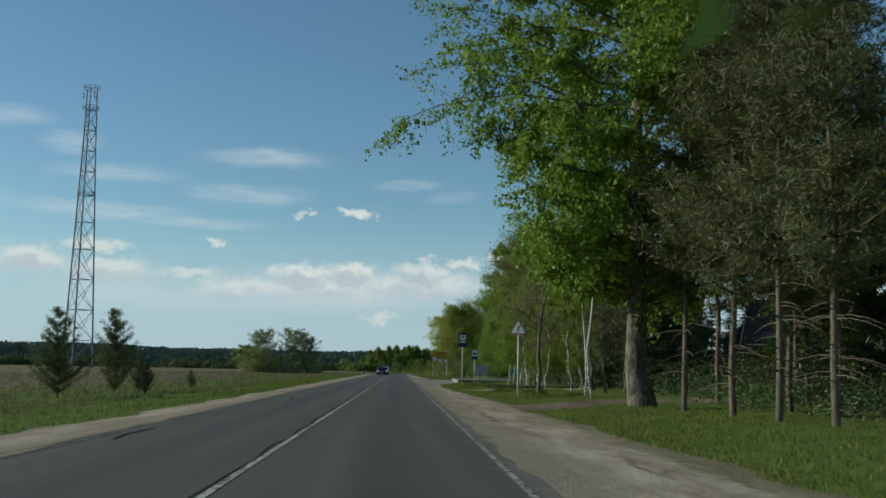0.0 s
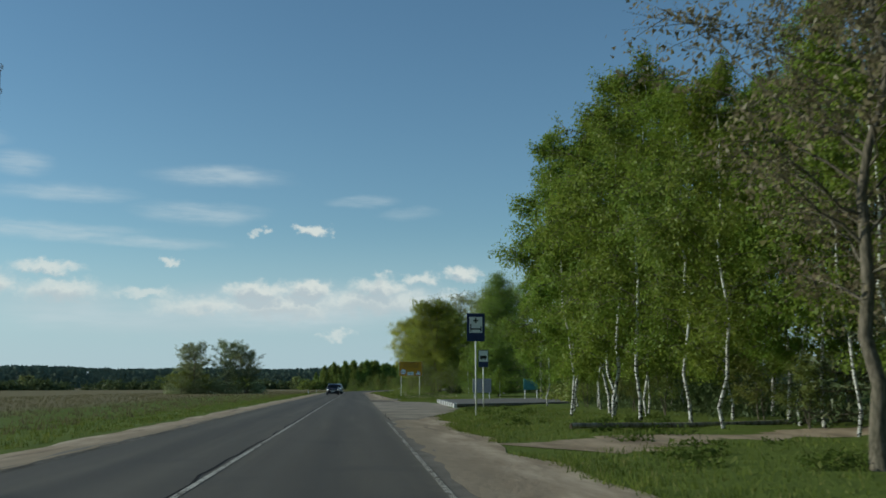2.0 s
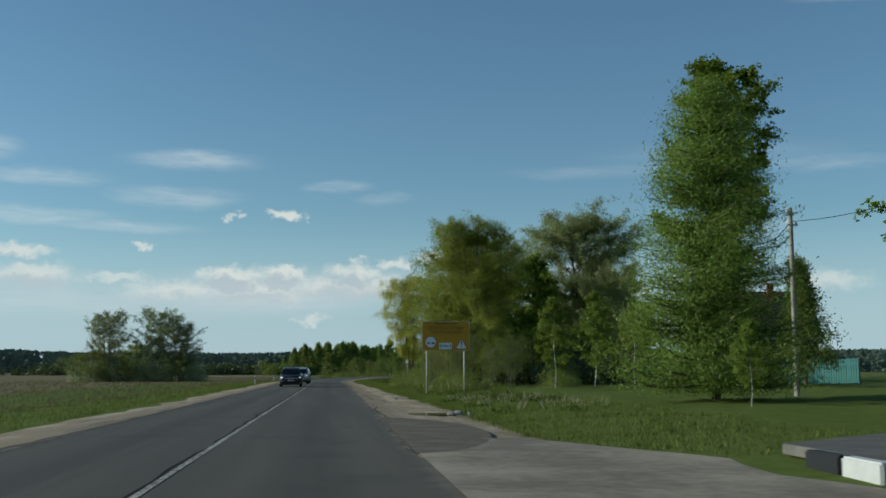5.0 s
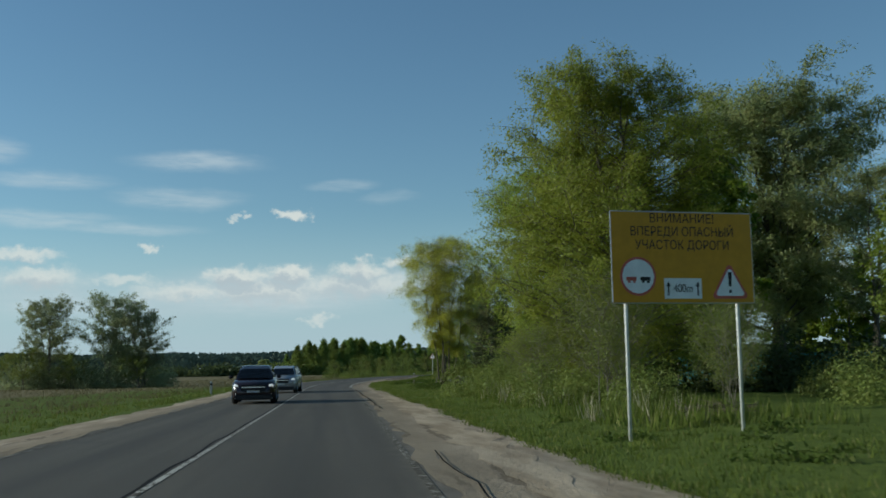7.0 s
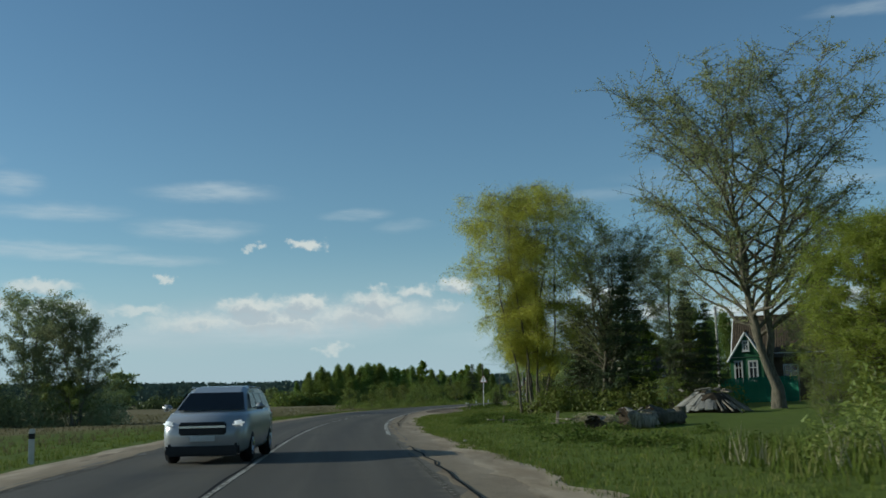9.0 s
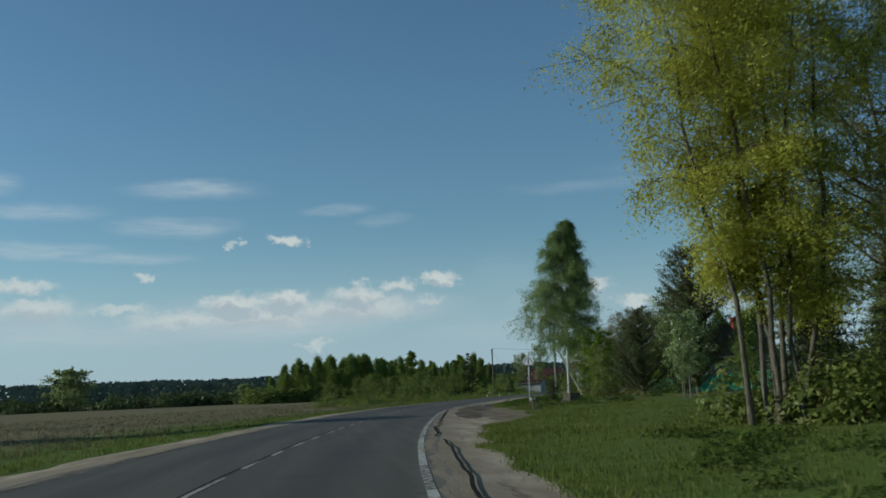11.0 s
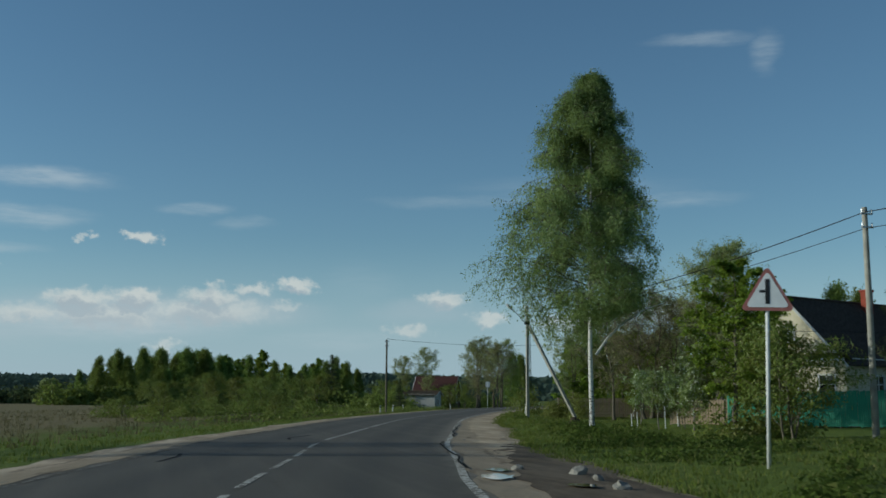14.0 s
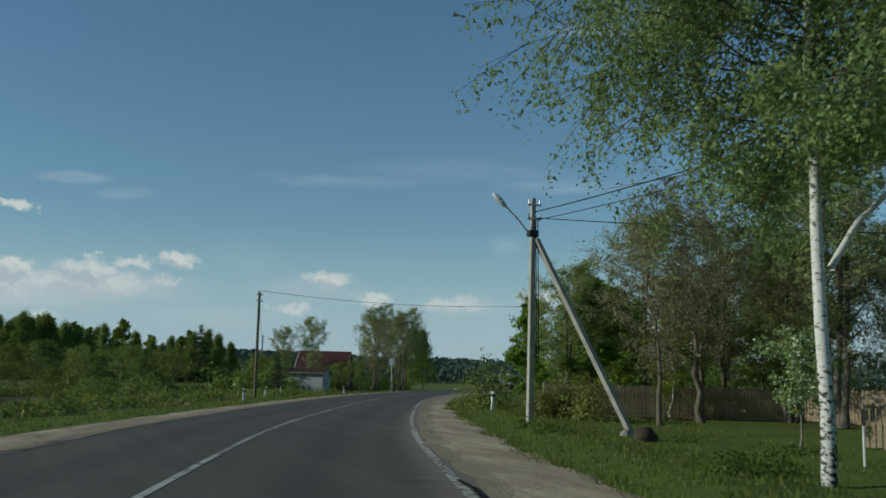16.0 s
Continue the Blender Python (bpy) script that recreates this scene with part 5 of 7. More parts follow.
def build_signs():
    bend = [[(-.055, .16), (.015, .16), (.015, .36), (.07, .415), (.10, .385), (.135, .50), (.02, .475), (.045, .45), (-.055, .39)]]
    triangle_sign(6.66, 52.4, 0.02, 3.89, 0.89, -16, "triangular warning sign for a bend, on a thin post", bend)
    fork = [[(-.04, .13), (.04, .13), (.04, .60), (-.04, .60)], [(-.15, .34), (-.042, .34), (-.042, .39), (-.15, .39)]]
    triangle_sign(18.9, 315.3, 0.05, 3.67, 0.95, -27, "triangular warning sign for a side road, on a thin post", fork, 1.5)

    # sign for a hospital
    s = thing("hospital_sign", "blue rectangular hospital sign on a tall thin post", "road sign", pose(6.68, 90.8, 0.02, 0, 0, 3))
    pole_part(s, 4.3)
    flat("panel", s, BLUE, "blue sign panel", rect(-.40, 3.23, .40, 4.46), y=-0.036, thick=0.02)
    flat("face", s, WHITE, "white square field", rect(-.29, 3.60, .29, 4.30), y=-0.0565)
    flat("bed_symbol", s, BLACK, "black bed symbol", rect(-.25, 3.66, -.20, 3.98), rect(-.198, 3.74, .198, 3.80), rect(.20, 3.66, .25, 3.90), y=-0.061)
    flat("cross_symbol", s, BLACK, "dark cross", rect(-.03, 4.03, .03, 4.25), rect(-.11, 4.11, -.032, 4.17), rect(.032, 4.11, .11, 4.17), y=-0.061)

    # bus stop sign
    s = thing("bus_stop_sign", "small blue and white bus stop sign on a post", "road sign", pose(9.0, 105.7, -0.05, 0, 0, 3))
    pole_part(s, 3.35)
    flat("panel", s, BLUE, "blue sign panel", rect(-.29, 2.42, .29, 3.42), y=-0.036, thick=0.02)
    flat("face", s, WHITE, "white field with a dark bus", rect(-.26, 2.74, .26, 3.38), y=-0.0565)
    flat("bus_symbol", s, BLACK, "dark bus symbol", rect(-.19, 2.92, .19, 3.09), rect(-.14, 2.86, -.07, 2.918), rect(.07, 2.86, .14, 2.918), y=-0.061)

    # the large yellow board
    s = thing("road_warning_board", "large yellow warning board on two white posts", "road sign", pose(9.02, 172.4, 0.0, 0, 0, 8))
    for x in (-1.16, 1.12):
        pole_part(s, 3.9, 0.034, x)
    flat("board", s, YELLOW, "dull yellow board facing away from the sun", rect(-1.43, 2.50, 1.43, 4.18), y=-0.05, thick=0.03)
    bm = bmesh.new()
    for a, b in (((-1.43, 2.49), (1.43, 2.49)), ((-1.43, 4.19), (1.43, 4.19)), ((-1.44, 2.49), (-1.44, 4.19)), ((1.44, 2.49), (1.44, 4.19))):
        rod(bm, (a[0], -0.065, a[1]), (b[0], -0.065, b[1]), 0.012, None, 6)
    part("rim", bm, STEEL, s, "thin metal rim")
    for z in (2.8, 3.35, 3.95):
        bm = bmesh.new()
        box(bm, (2.6, 0.05, 0.06), (0, -0.02, z), bevel=0.005)
        part("rail", bm, STEEL, s)
    for text, z, w in (("ВНИМАНИЕ!", 3.99, .80), ("ВПЕРЕДИ ОПАСНЫЙ", 3.74, .86), ("УЧАСТОК ДОРОГИ", 3.49, .86)):
        letters(text, 0.24, BLACK, s, 0, -0.082, z, "black lettering", squeeze=w * (1.15 if len(text) < 10 else 1.0))
    flat("ring", s, RED, "red ring of a no-overtaking sign", disc(-.93, 2.98, .36, 32), y=-0.081)
    flat("ring_face", s, WHITE, "white round face", disc(-.93, 2.98, .315, 32), y=-0.0855)
    flat("car_symbol", s, RED, "red car symbol", rect(-1.17, 2.90, -.97, 2.97), rect(-1.14, 2.86, -1.09, 2.898), rect(-1.04, 2.86, -.99, 2.898), y=-0.09)
    flat("car_symbol", s, BLACK, "black car symbol", rect(-.89, 2.90, -.69, 2.97), rect(-.86, 2.86, -.81, 2.898), rect(-.76, 2.86, -.71, 2.898), y=-0.09)
    flat("distance_plate", s, WHITE, "white distance plate", rect(-.41, 2.57, .35, 2.95), y=-0.081)
    letters("400m", 0.22, BLACK, s, -0.03, -0.087, 2.69, "black distance figures", squeeze=0.8)
    for x in (-.33, .27):
        flat("arrow_symbol", s, BLACK, "small black arrow", [(x - .015, 2.63), (x + .015, 2.63), (x + .015, 2.80), (x + .045, 2.80), (x, 2.89), (x - .045, 2.80), (x - .015, 2.80)], y=-0.0855)
    up = [(.94 + a, 2.57 + b) for a, b in round_tri(.80)]
    flat("border", s, RED, "red triangle border", up, y=-0.081)
    flat("face", s, WHITE, "white triangle face", [(.94 + a * .8, 2.62 + b * .8) for a, b in round_tri(.80)], y=-0.0855)
    flat("mark_symbol", s, BLACK, "black exclamation mark", [(.915, 2.80), (.965, 2.80), (.98, 3.07), (.90, 3.07)], rect(.913, 2.68, .967, 2.735), y=-0.09)

    # a sign seen from behind on the far side of the bend
    s = thing("road_sign", "small pale road sign seen from behind", "road sign", pose(58.5, 461.8, 0, 0, 0, 150))
    pole_part(s, 4.0)
    flat("panel", s, STEEL, "grey back of a panel", rect(-.35, 3.2, .35, 4.05), y=-0.036, thick=0.02)


def bus_stop():
    """The raised concrete waiting place, its kerbstones and boards."""
    p = [(7.5, 105.6), (15.3, 111.2), (18.6, 134.0), (8.3, 126.0)]
    slab = thing("bus_platform", "raised concrete waiting platform with a painted kerb", "platform", pose(0, 0, 0))
    bm = bmesh.new()
    a = [bm.verts.new((x, y, 0.10)) for x, y in p]
    b = [bm.verts.new((x, y, 0.26)) for x, y in p]
    bm.faces.new(a[::-1]), bm.faces.new(b)
    for i in range(4):
        bm.faces.new((a[i], a[(i + 1) % 4], b[(i + 1) % 4], b[i]))
    bmesh.ops.bevel(bm, geom=list(bm.edges), offset=0.02, segments=1, affect="EDGES")
    part("slab", bm, OLD_CONCRETE, slab, "grey concrete slab")
    for u in (0.04, 0.36, 0.72, 0.97):
        bm = bmesh.new()
        x, y = p[0][0] * (1 - u) + p[1][0] * u, p[0][1] * (1 - u) + p[1][1] * u
        box(bm, (0.9, 0.5, 0.62), (x + 0.1, y + 0.35, -0.20), (0, 0, 35), bevel=0.03)
        part("support", bm, SOIL, slab, "dark block below the slab")
    kerb = bmesh.new()
    box(kerb, (0.2, 0.98, 0.30), (0, 0, 0.13), bevel=0.025)
    me = bpy.data.meshes.new("kerbstone")
    kerb.to_mesh(me), kerb.free()
    me.materials.append(TRIM)
    dark = me.copy()
    dark.materials.clear(), dark.materials.append(PLASTIC)
    for k in range(18):
        y = 106.2 + k * 1.05
        child("kerbstone", dark if k % 2 else me, slab, "", pose(7.38 + 0.038 * k, y, 0.0, 0, 0, -2))
    s = thing("notice_board", "grey notice board on two short legs", "board", pose(11.8, 127.5, 0.1, 0, 0, 5))
    flat("panel", s, WALL_GREY, "pale grey panel", rect(-.75, .65, .75, 1.75), y=0.0, thick=0.05)
    for x in (-.6, .6):
        bm = bmesh.new()
        rod(bm, (x, -.02, -.3), (x, -.02, .66), .04)
        part("leg", bm, STEEL, s)
    s = thing("notice_board", "green board on two pale legs", "board", pose(15.9, 128.5, 0.2, 0, 0, 5))
    flat("panel", s, TEAL_PAINT, "green panel", rect(-.6, .75, .6, 1.65), y=0.0, thick=0.05)
    for x in (-.5, .5):
        bm = bmesh.new()
        rod(bm, (x, -.02, -.3), (x, -.02, .76), .04)
        part("leg", bm, POST_WHITE, s)
    s = thing("lamp_pole", "thin pale pole behind the platform", "pole", pose(17.2, 131.0, 0.2))
    pole_part(s, 6.3, 0.06, mat=CONCRETE)


def tower():
    """The lattice mast far over the field."""
    base = thing("lattice_tower", "tall three-legged steel lattice mast with antennas", "tower", pose(-100.7, 348.1, -0.6, 0, 0, 20))
    H = 93.0

    def leg(k, z):
        r = 0.5774 * np.interp(z, [0, 40, 75, H], [9.6, 6.6, 4.0, 3.2])
        return Vector((r * math.cos(radians(120 * k + 15)), r * math.sin(radians(120 * k + 15)), z))

    for k in range(3):
        zs = [0, 10, 20, 30, 40, 50, 60, 70, 80, H]
        pile = Pile()
        pile.add(*tube([leg(k, z) for z in zs], np.interp(zs, [0, H], [.30, .20]), 7))
        child("leg", pile.mesh("leg", TOWER_PAINT), base, "steel tube leg")
    levels = [9, 19, 29, 39, 48, 57, 65, 72, 79, 86]
    for z in levels:
        bm = bmesh.new()
        for k in range(3):
            rod(bm, leg(k, z), leg((k + 1) % 3, z), .12, None, 5)
        part("ring", bm, TOWER_PAINT, base)
    edges = [0] + levels
    for k in range(3):
        for a, b in zip(edges, edges[1:]):
            m = (a + b) / 2
            mid = (leg(k, m) + leg((k + 1) % 3, m)) / 2
            for q, z in ((k, a), ((k + 1) % 3, a), (k, b), ((k + 1) % 3, b)):
                bm = bmesh.new()
                rod(bm, leg(q, z), mid, .09, None, 4)
                part("brace", bm, TOWER_PAINT, base)
    for z in (57, 86, H):
        bm = bmesh.new()
        n = 10
        for k in range(n):
            a0, a1 = 2 * math.pi * k / n, 2 * math.pi * (k + 1) / n
            for dz in (0, .6, 1.2):
                rod(bm, (2.6 * math.cos(a0), 2.6 * math.sin(a0), z + dz), (2.6 * math.cos(a1), 2.6 * math.sin(a1), z + dz), .06, None, 4)
            rod(bm, (2.6 * math.cos(a0), 2.6 * math.sin(a0), z), (2.6 * math.cos(a0), 2.6 * math.sin(a0), z + 1.2), .05, None, 4)
        part("platform", bm, TOWER_PAINT, base, "round platform with a railing")
    for k in range(3):
        bm = bmesh.new()
        a = radians(120 * k + 50)
        box(bm, (.35, .25, 2.4), (2.5 * math.cos(a), 2.5 * math.sin(a), H - 2.2), bevel=.03)
        part("antenna", bm, TRIM, base, "pale panel antenna")


def wire(name, a, b, sag, r=0.016):
    t = np.linspace(0, 1, 18)
    pts = np.outer(1 - t, a) + np.outer(t, b)
    pts[:, 2] -= 4 * sag * t * (1 - t)
    p = Pile()
    p.add(*tube(pts, np.full(18, r), 4))
    tagged(new(name, p.mesh(name, CABLE)), "black overhead cable sagging between poles", "cable", "overhead cables")


def utility_pole(x, y, h, label, mat=None, r=0.13, lean=0.0, square=False):
    z = float(ground_z(x, y))
    base = thing("utility_pole", label, "pole", pose(x, y, z, 0, lean, 0), "utility poles")
    bm = bmesh.new()
    if square:
        for k in range(4):
            pass
        out = bmesh.ops.create_cone(bm, cap_ends=True, segments=4, radius1=r * 1.25, radius2=r * 0.9, depth=h + .5, matrix=pose(0, 0, h / 2 - .25, 0, 0, 45))
        bmesh.ops.bevel(bm, geom=list(bm.edges), offset=.015, segments=1, affect="EDGES")
    else:
        rod(bm, (0, 0, -.5), (0, 0, h), r, r * .75, 12)
    part("shaft", bm, mat or CONCRETE, base, "weathered shaft")
    for dz in (.25, .75):
        bm = bmesh.new()
        box(bm, (.5, .07, .07), (0, -.12, h - dz), bevel=.01)
        for q in (-.2, .2):
            rod(bm, (q, -.12, h - dz + .035), (q, -.12, h - dz + .17), .035, .025, 8)
        part("crossarm", bm, STEEL, base, "small steel bracket with insulators")
    return base


def poles():
    p = utility_pole(32.75, 368.0, 7.75, "square concrete street pole with a lamp and a leaning strut", r=.12, square=True)
    arm = bmesh.new()
    pts = [(-.1, 0, 6.45), (-.55, 0, 6.95), (-1.05, 0, 7.4)]
    for a, b in zip(pts, pts[1:]):
        rod(arm, a, b, .03, None, 8)
    part("lamp_arm", arm, STEEL, p, "thin curved lamp arm")
    bm = bmesh.new()
    out = bmesh.ops.create_uvsphere(bm, u_segments=14, v_segments=8, radius=1.0, matrix=pose(-1.28, 0, 7.58, 0, 40, 0) @ Matrix.Diagonal((.36, .15, .10, 1)))
    part("lamp_head", bm, LAMP_WHITE, p, "white oval lamp head", True)
    bm = bmesh.new()
    rod(bm, (.12, -.05, 6.3), (3.1, -1.55, -.4), .12, .13, 4)
    part("strut", bm, CONCRETE, p, "leaning concrete strut")
    for q in (.17, .25):
        bm = bmesh.new()
        rod(bm, (q, -.1, 2.0), (q - .1, -.1, 7.0), .02, None, 6)
        part("cable_pipe", bm, CABLE, p)
    bm = bmesh.new()
    box(bm, (.34, .30, .22), (0, 0, 6.5), bevel=.02)
    part("collar", bm, PLASTIC, p, "dark steel collar")
    utility_pole(32.8, 417.5, 8.4, "slim dark pole at the outside of the bend", BARK_DARK, .13)
    utility_pole(33.0, 331.2, 8.3, "pale pole in front of the yellow house", CONCRETE, .13)
    utility_pole(75.8, 458.0, 7.6, "pale concrete pole beside the road", CONCRETE, .13)
    utility_pole(21.4, 153.0, 7.9, "pale pole beside the larch", CONCRETE, .12)
    utility_pole(47.5, 490.0, 8.0, "thin pole beyond the bend", BARK_DARK, .12)
    utility_pole(36.0, 286.0, 8.4, "pale pole behind the pines", CONCRETE, .13)
    utility_pole(56.0, 415.0, 8.2, "pale concrete pole behind the street lamp", CONCRETE, .13)
    wire("overhead_cable", (32.8, 417.4, 8.1), (56.0, 415.0, 7.9), .5)
    wire("overhead_cable", (32.75, 368.1, 7.2), (56.0, 415.0, 7.9), .9)
    wire("overhead_cable", (32.75, 367.9, 7.3), (33.0, 331.2, 8.1), .5, .022)
    wire("overhead_cable", (32.75, 367.9, 7.0), (33.0, 331.2, 7.5), .5)
    wire("overhead_cable", (32.75, 367.9, 7.1), (47.5, 345.0, 4.8), .3)
    wire("overhead_cable", (33.0, 331.2, 8.1), (36.0, 286.0, 8.1), .6, .022)
    wire("overhead_cable", (33.0, 331.2, 7.5), (36.0, 286.0, 7.6), .6)
    wire("overhead_cable", (36.0, 286.0, 8.1), (38.0, 214.0, 7.2), .9)
    wire("overhead_cable", (21.4, 152.9, 7.6), (38.0, 212.0, 7.0), .7, .022)
    wire("overhead_cable", (21.4, 152.9, 7.1), (38.0, 212.0, 6.5), .7)
    wire("overhead_cable", (21.4, 152.9, 7.6), (17.5, 131.0, 6.3), .4)
    wire("overhead_cable", (32.75, 368.1, 7.0), (75.8, 458.0, 7.3), 1.4)
    wire("overhead_cable", (75.8, 458.0, 7.3), (118.0, 530.0, 7.0), 1.2)
    wire("overhead_cable", (32.8, 417.6, 8.0), (47.5, 490.0, 7.6), 1.0)

    # white marker posts
    first = thing("marker_post", "short white plastic marker post with a dark band", "marker post", pose(0, 0, 0), "marker posts")
    bm = bmesh.new()
    box(bm, (.14, .10, 1.15), (0, 0, .325), bevel=.02)
    part("body", bm, TRIM, first)
    bm = bmesh.new()
    box(bm, (.146, .106, .14), (0, 0, .72), bevel=.004)
    part("band", bm, PLASTIC, first, "dark slanted band")
    spots = [(37.3, 381.6), (37.8, 382.6), (29.6, 404.6), (34.3, 421.0), (38.5, 434.0), (-4.9, 222.5), (-4.6, 262.0), (50.5, 455.0), (20.3, 352.5)]
    first.matrix_basis = pose(*spots[0], float(ground_z(*spots[0])) - .05, 0, 5, 10)
    for k, (x, y) in enumerate(spots[1:-1]):
        copy_thing(first, pose(x, y, float(ground_z(x, y)) - .05, 0, (k % 3) * 6 - 6, 12))


def wavy_roof(bm, w, l, rise, drop, wave=0.18):
    """One roof slope of corrugated sheet: from the ridge down to the eave along x, corrugated along y."""
    n = int(l / wave * 4)
    top, low = [], []
    for i in range(n + 1):
        y = -l / 2 + l * i / n
        d = 0.02 * math.sin(2 * math.pi * y / wave)
        top.append((0, y, rise + d)), low.append((w, y, drop + d))
    vt = [bm.verts.new(v) for v in top]
    vl = [bm.verts.new(v) for v in low]
    vtb = [bm.verts.new((x, y, z - .05)) for x, y, z in top]
    vlb = [bm.verts.new((x, y, z - .05)) for x, y, z in low]
    for i in range(n):
        bm.faces.new((vt[i], vl[i], vl[i + 1], vt[i + 1]))
        bm.faces.new((vtb[i + 1], vlb[i + 1], vlb[i], vtb[i]))
        bm.faces.new((vl[i], vlb[i], vlb[i + 1], vl[i + 1]))
    for i in (0, n):
        bm.faces.new((vt[i], vtb[i], vlb[i], vl[i]) if i == 0 else (vt[i], vl[i], vlb[i], vtb[i]))


def window_part(parent, x, y, z, w, h, turn, trim=None):
    """A window in a wall: casing, panes and sill; it faces local -y before the turn."""
    m = pose(x, y, z, 0, 0, turn)
    bm = bmesh.new()
    box(bm, (w + .24, .06, .12), (0, -.03, h / 2 + .06), bevel=.01)
    box(bm, (w + .24, .06, .12), (0, -.03, -h / 2 - .06), bevel=.01)
    for s in (-1, 1):
        box(bm, (.12, .06, h), (s * (w / 2 + .06), -.03, 0), bevel=.01)
    box(bm, (.06, .05, h), (0, -.025, 0))
    box(bm, (w, .05, .06), (0, -.025, h * .18))
    frame_ob = part("window", bm, trim or TRIM, parent, "white-framed window")
    frame_ob.matrix_basis = m
    bm = bmesh.new()
    box(bm, (w, .02, h), (0, .0, 0))
    part("pane", bm, DARK_GLASS, frame_ob, "dark glass")
    bm = bmesh.new()
    box(bm, (w + .3, .14, .05), (0, -.08, -h / 2 - .15), bevel=.01)
    part("sill", bm, trim or TRIM, frame_ob)


def house(label, x, y, turn, w, l, eave, ridge, wall, gable, roof, wins=(), chimney=True, over=.4, name="house", trim=None):
    """A gabled house; its gable faces local -y, its ridge runs along y."""
    base = thing(name, label, "house", pose(x, y, float(ground_z(x, y)), 0, 0, turn))
    bm = bmesh.new()
    box(bm, (w, l, eave + .4), (0, 0, eave / 2 - .2))
    part("wall", bm, wall, base)
    for s in (-1, 1):
        bm = bmesh.new()
        plate(bm, [(-w / 2, eave), (w / 2, eave), (0, ridge - .08)], s * (l / 2 - .02) - .09, s * (l / 2 - .02) + .09)
        part("gable", bm, gable, base, "boarded gable")
        bm = bmesh.new()
        for q in (-1, 1):
            d = Vector((q * (w / 2 + over), 0, eave - over * (ridge - eave) / (w / 2)))
            rod(bm, Vector((0, s * (l / 2 + over), ridge)) + Vector((0, 0, -.05)), d + Vector((0, s * (l / 2 + over), -.05)), .08, None, 4)
        part("verge_board", bm, trim or TRIM, base)
    for q in (-1, 1):
        bm = bmesh.new()
        wavy_roof(bm, w / 2 + over, l + 2 * over, ridge + .06, eave - over * (ridge - eave) / (w / 2) + .06)
        ob = part("roof_slope", bm, roof, base, "corrugated roof slope")
        ob.matrix_basis = pose(0, 0, 0, 0, 0, 0 if q > 0 else 180)
    bm = bmesh.new()
    rod(bm, (0, -l / 2 - over, ridge + .08), (0, l / 2 + over, ridge + .08), .09, None, 8)
    part("ridge_cap", bm, roof, base)
    bm = bmesh.new()
    box(bm, (w + .1, l + .1, .12), (0, 0, eave + .02), bevel=.02)
    part("cornice", bm, trim or TRIM, base)
    if chimney:
        bm = bmesh.new()
        box(bm, (.55, .55, 1.5), (.6, l * .15, ridge + .1), bevel=.02)
        box(bm, (.68, .68, .14), (.6, l * .15, ridge + .85), bevel=.02)
        part("chimney", bm, WALL_RED, base, "brick chimney")
    for side, u, z, ww, hh in wins:
        if side == "front":
            window_part(base, u, -l / 2 - .004 - (.09 if z > eave else 0), z, ww, hh, 0, trim)
        else:
            window_part(base, w / 2 * (1 if side == "right" else -1), u, z, ww, hh, 90 if side == "right" else -90, trim)
    return base


def fence(label, a, b, h, mat, board=.12, gap=.03, name="fence"):
    """A board fence from a to b: posts, rails and each board."""
    a, b = Vector(a), Vector(b)
    d = b - a
    base = thing(name, label, "fence", pose(a.x, a.y, float(ground_z(a.x, a.y)), 0, 0, math.degrees(math.atan2(d.y, d.x))))
    L = d.length
    rise = float(ground_z(b.x, b.y) - ground_z(a.x, a.y))
    bm = bmesh.new()
    box(bm, (board, .02, h), (0, 0, h / 2 + .06), bevel=.004)
    me = bpy.data.meshes.new("board")
    bm.to_mesh(me), bm.free()
    me.materials.append(mat)
    rng = random.Random(int(L * 100))
    n = int(L / (board + gap))
    for k in range(n):
        u = (k + .5) / n
        child("board", me, base, "", pose(u * L, rng.uniform(-.004, .004), u * rise + rng.uniform(-.04, .04), 0, rng.uniform(-.5, .5), 0))
    for z in (.4, h - .25):
        bm = bmesh.new()
        box(bm, (L, .05, .08), (L / 2, .04, z), (0, -math.degrees(math.atan2(rise, L)), 0))
        part("rail", bm, OLD_WOOD, base)
    bm = bmesh.new()
    rod(bm, (0, 0, -.4), (0, 0, h + .1), .06, None, 8)
    pm = bpy.data.meshes.new("post")
    bm.to_mesh(pm), bm.free()
    pm.materials.append(OLD_WOOD)
    k = max(2, int(L / 2.5) + 1)
    for i in range(k):
        child("post", pm, base, "", pose(L * i / (k - 1), .1, rise * i / (k - 1)))
    return base


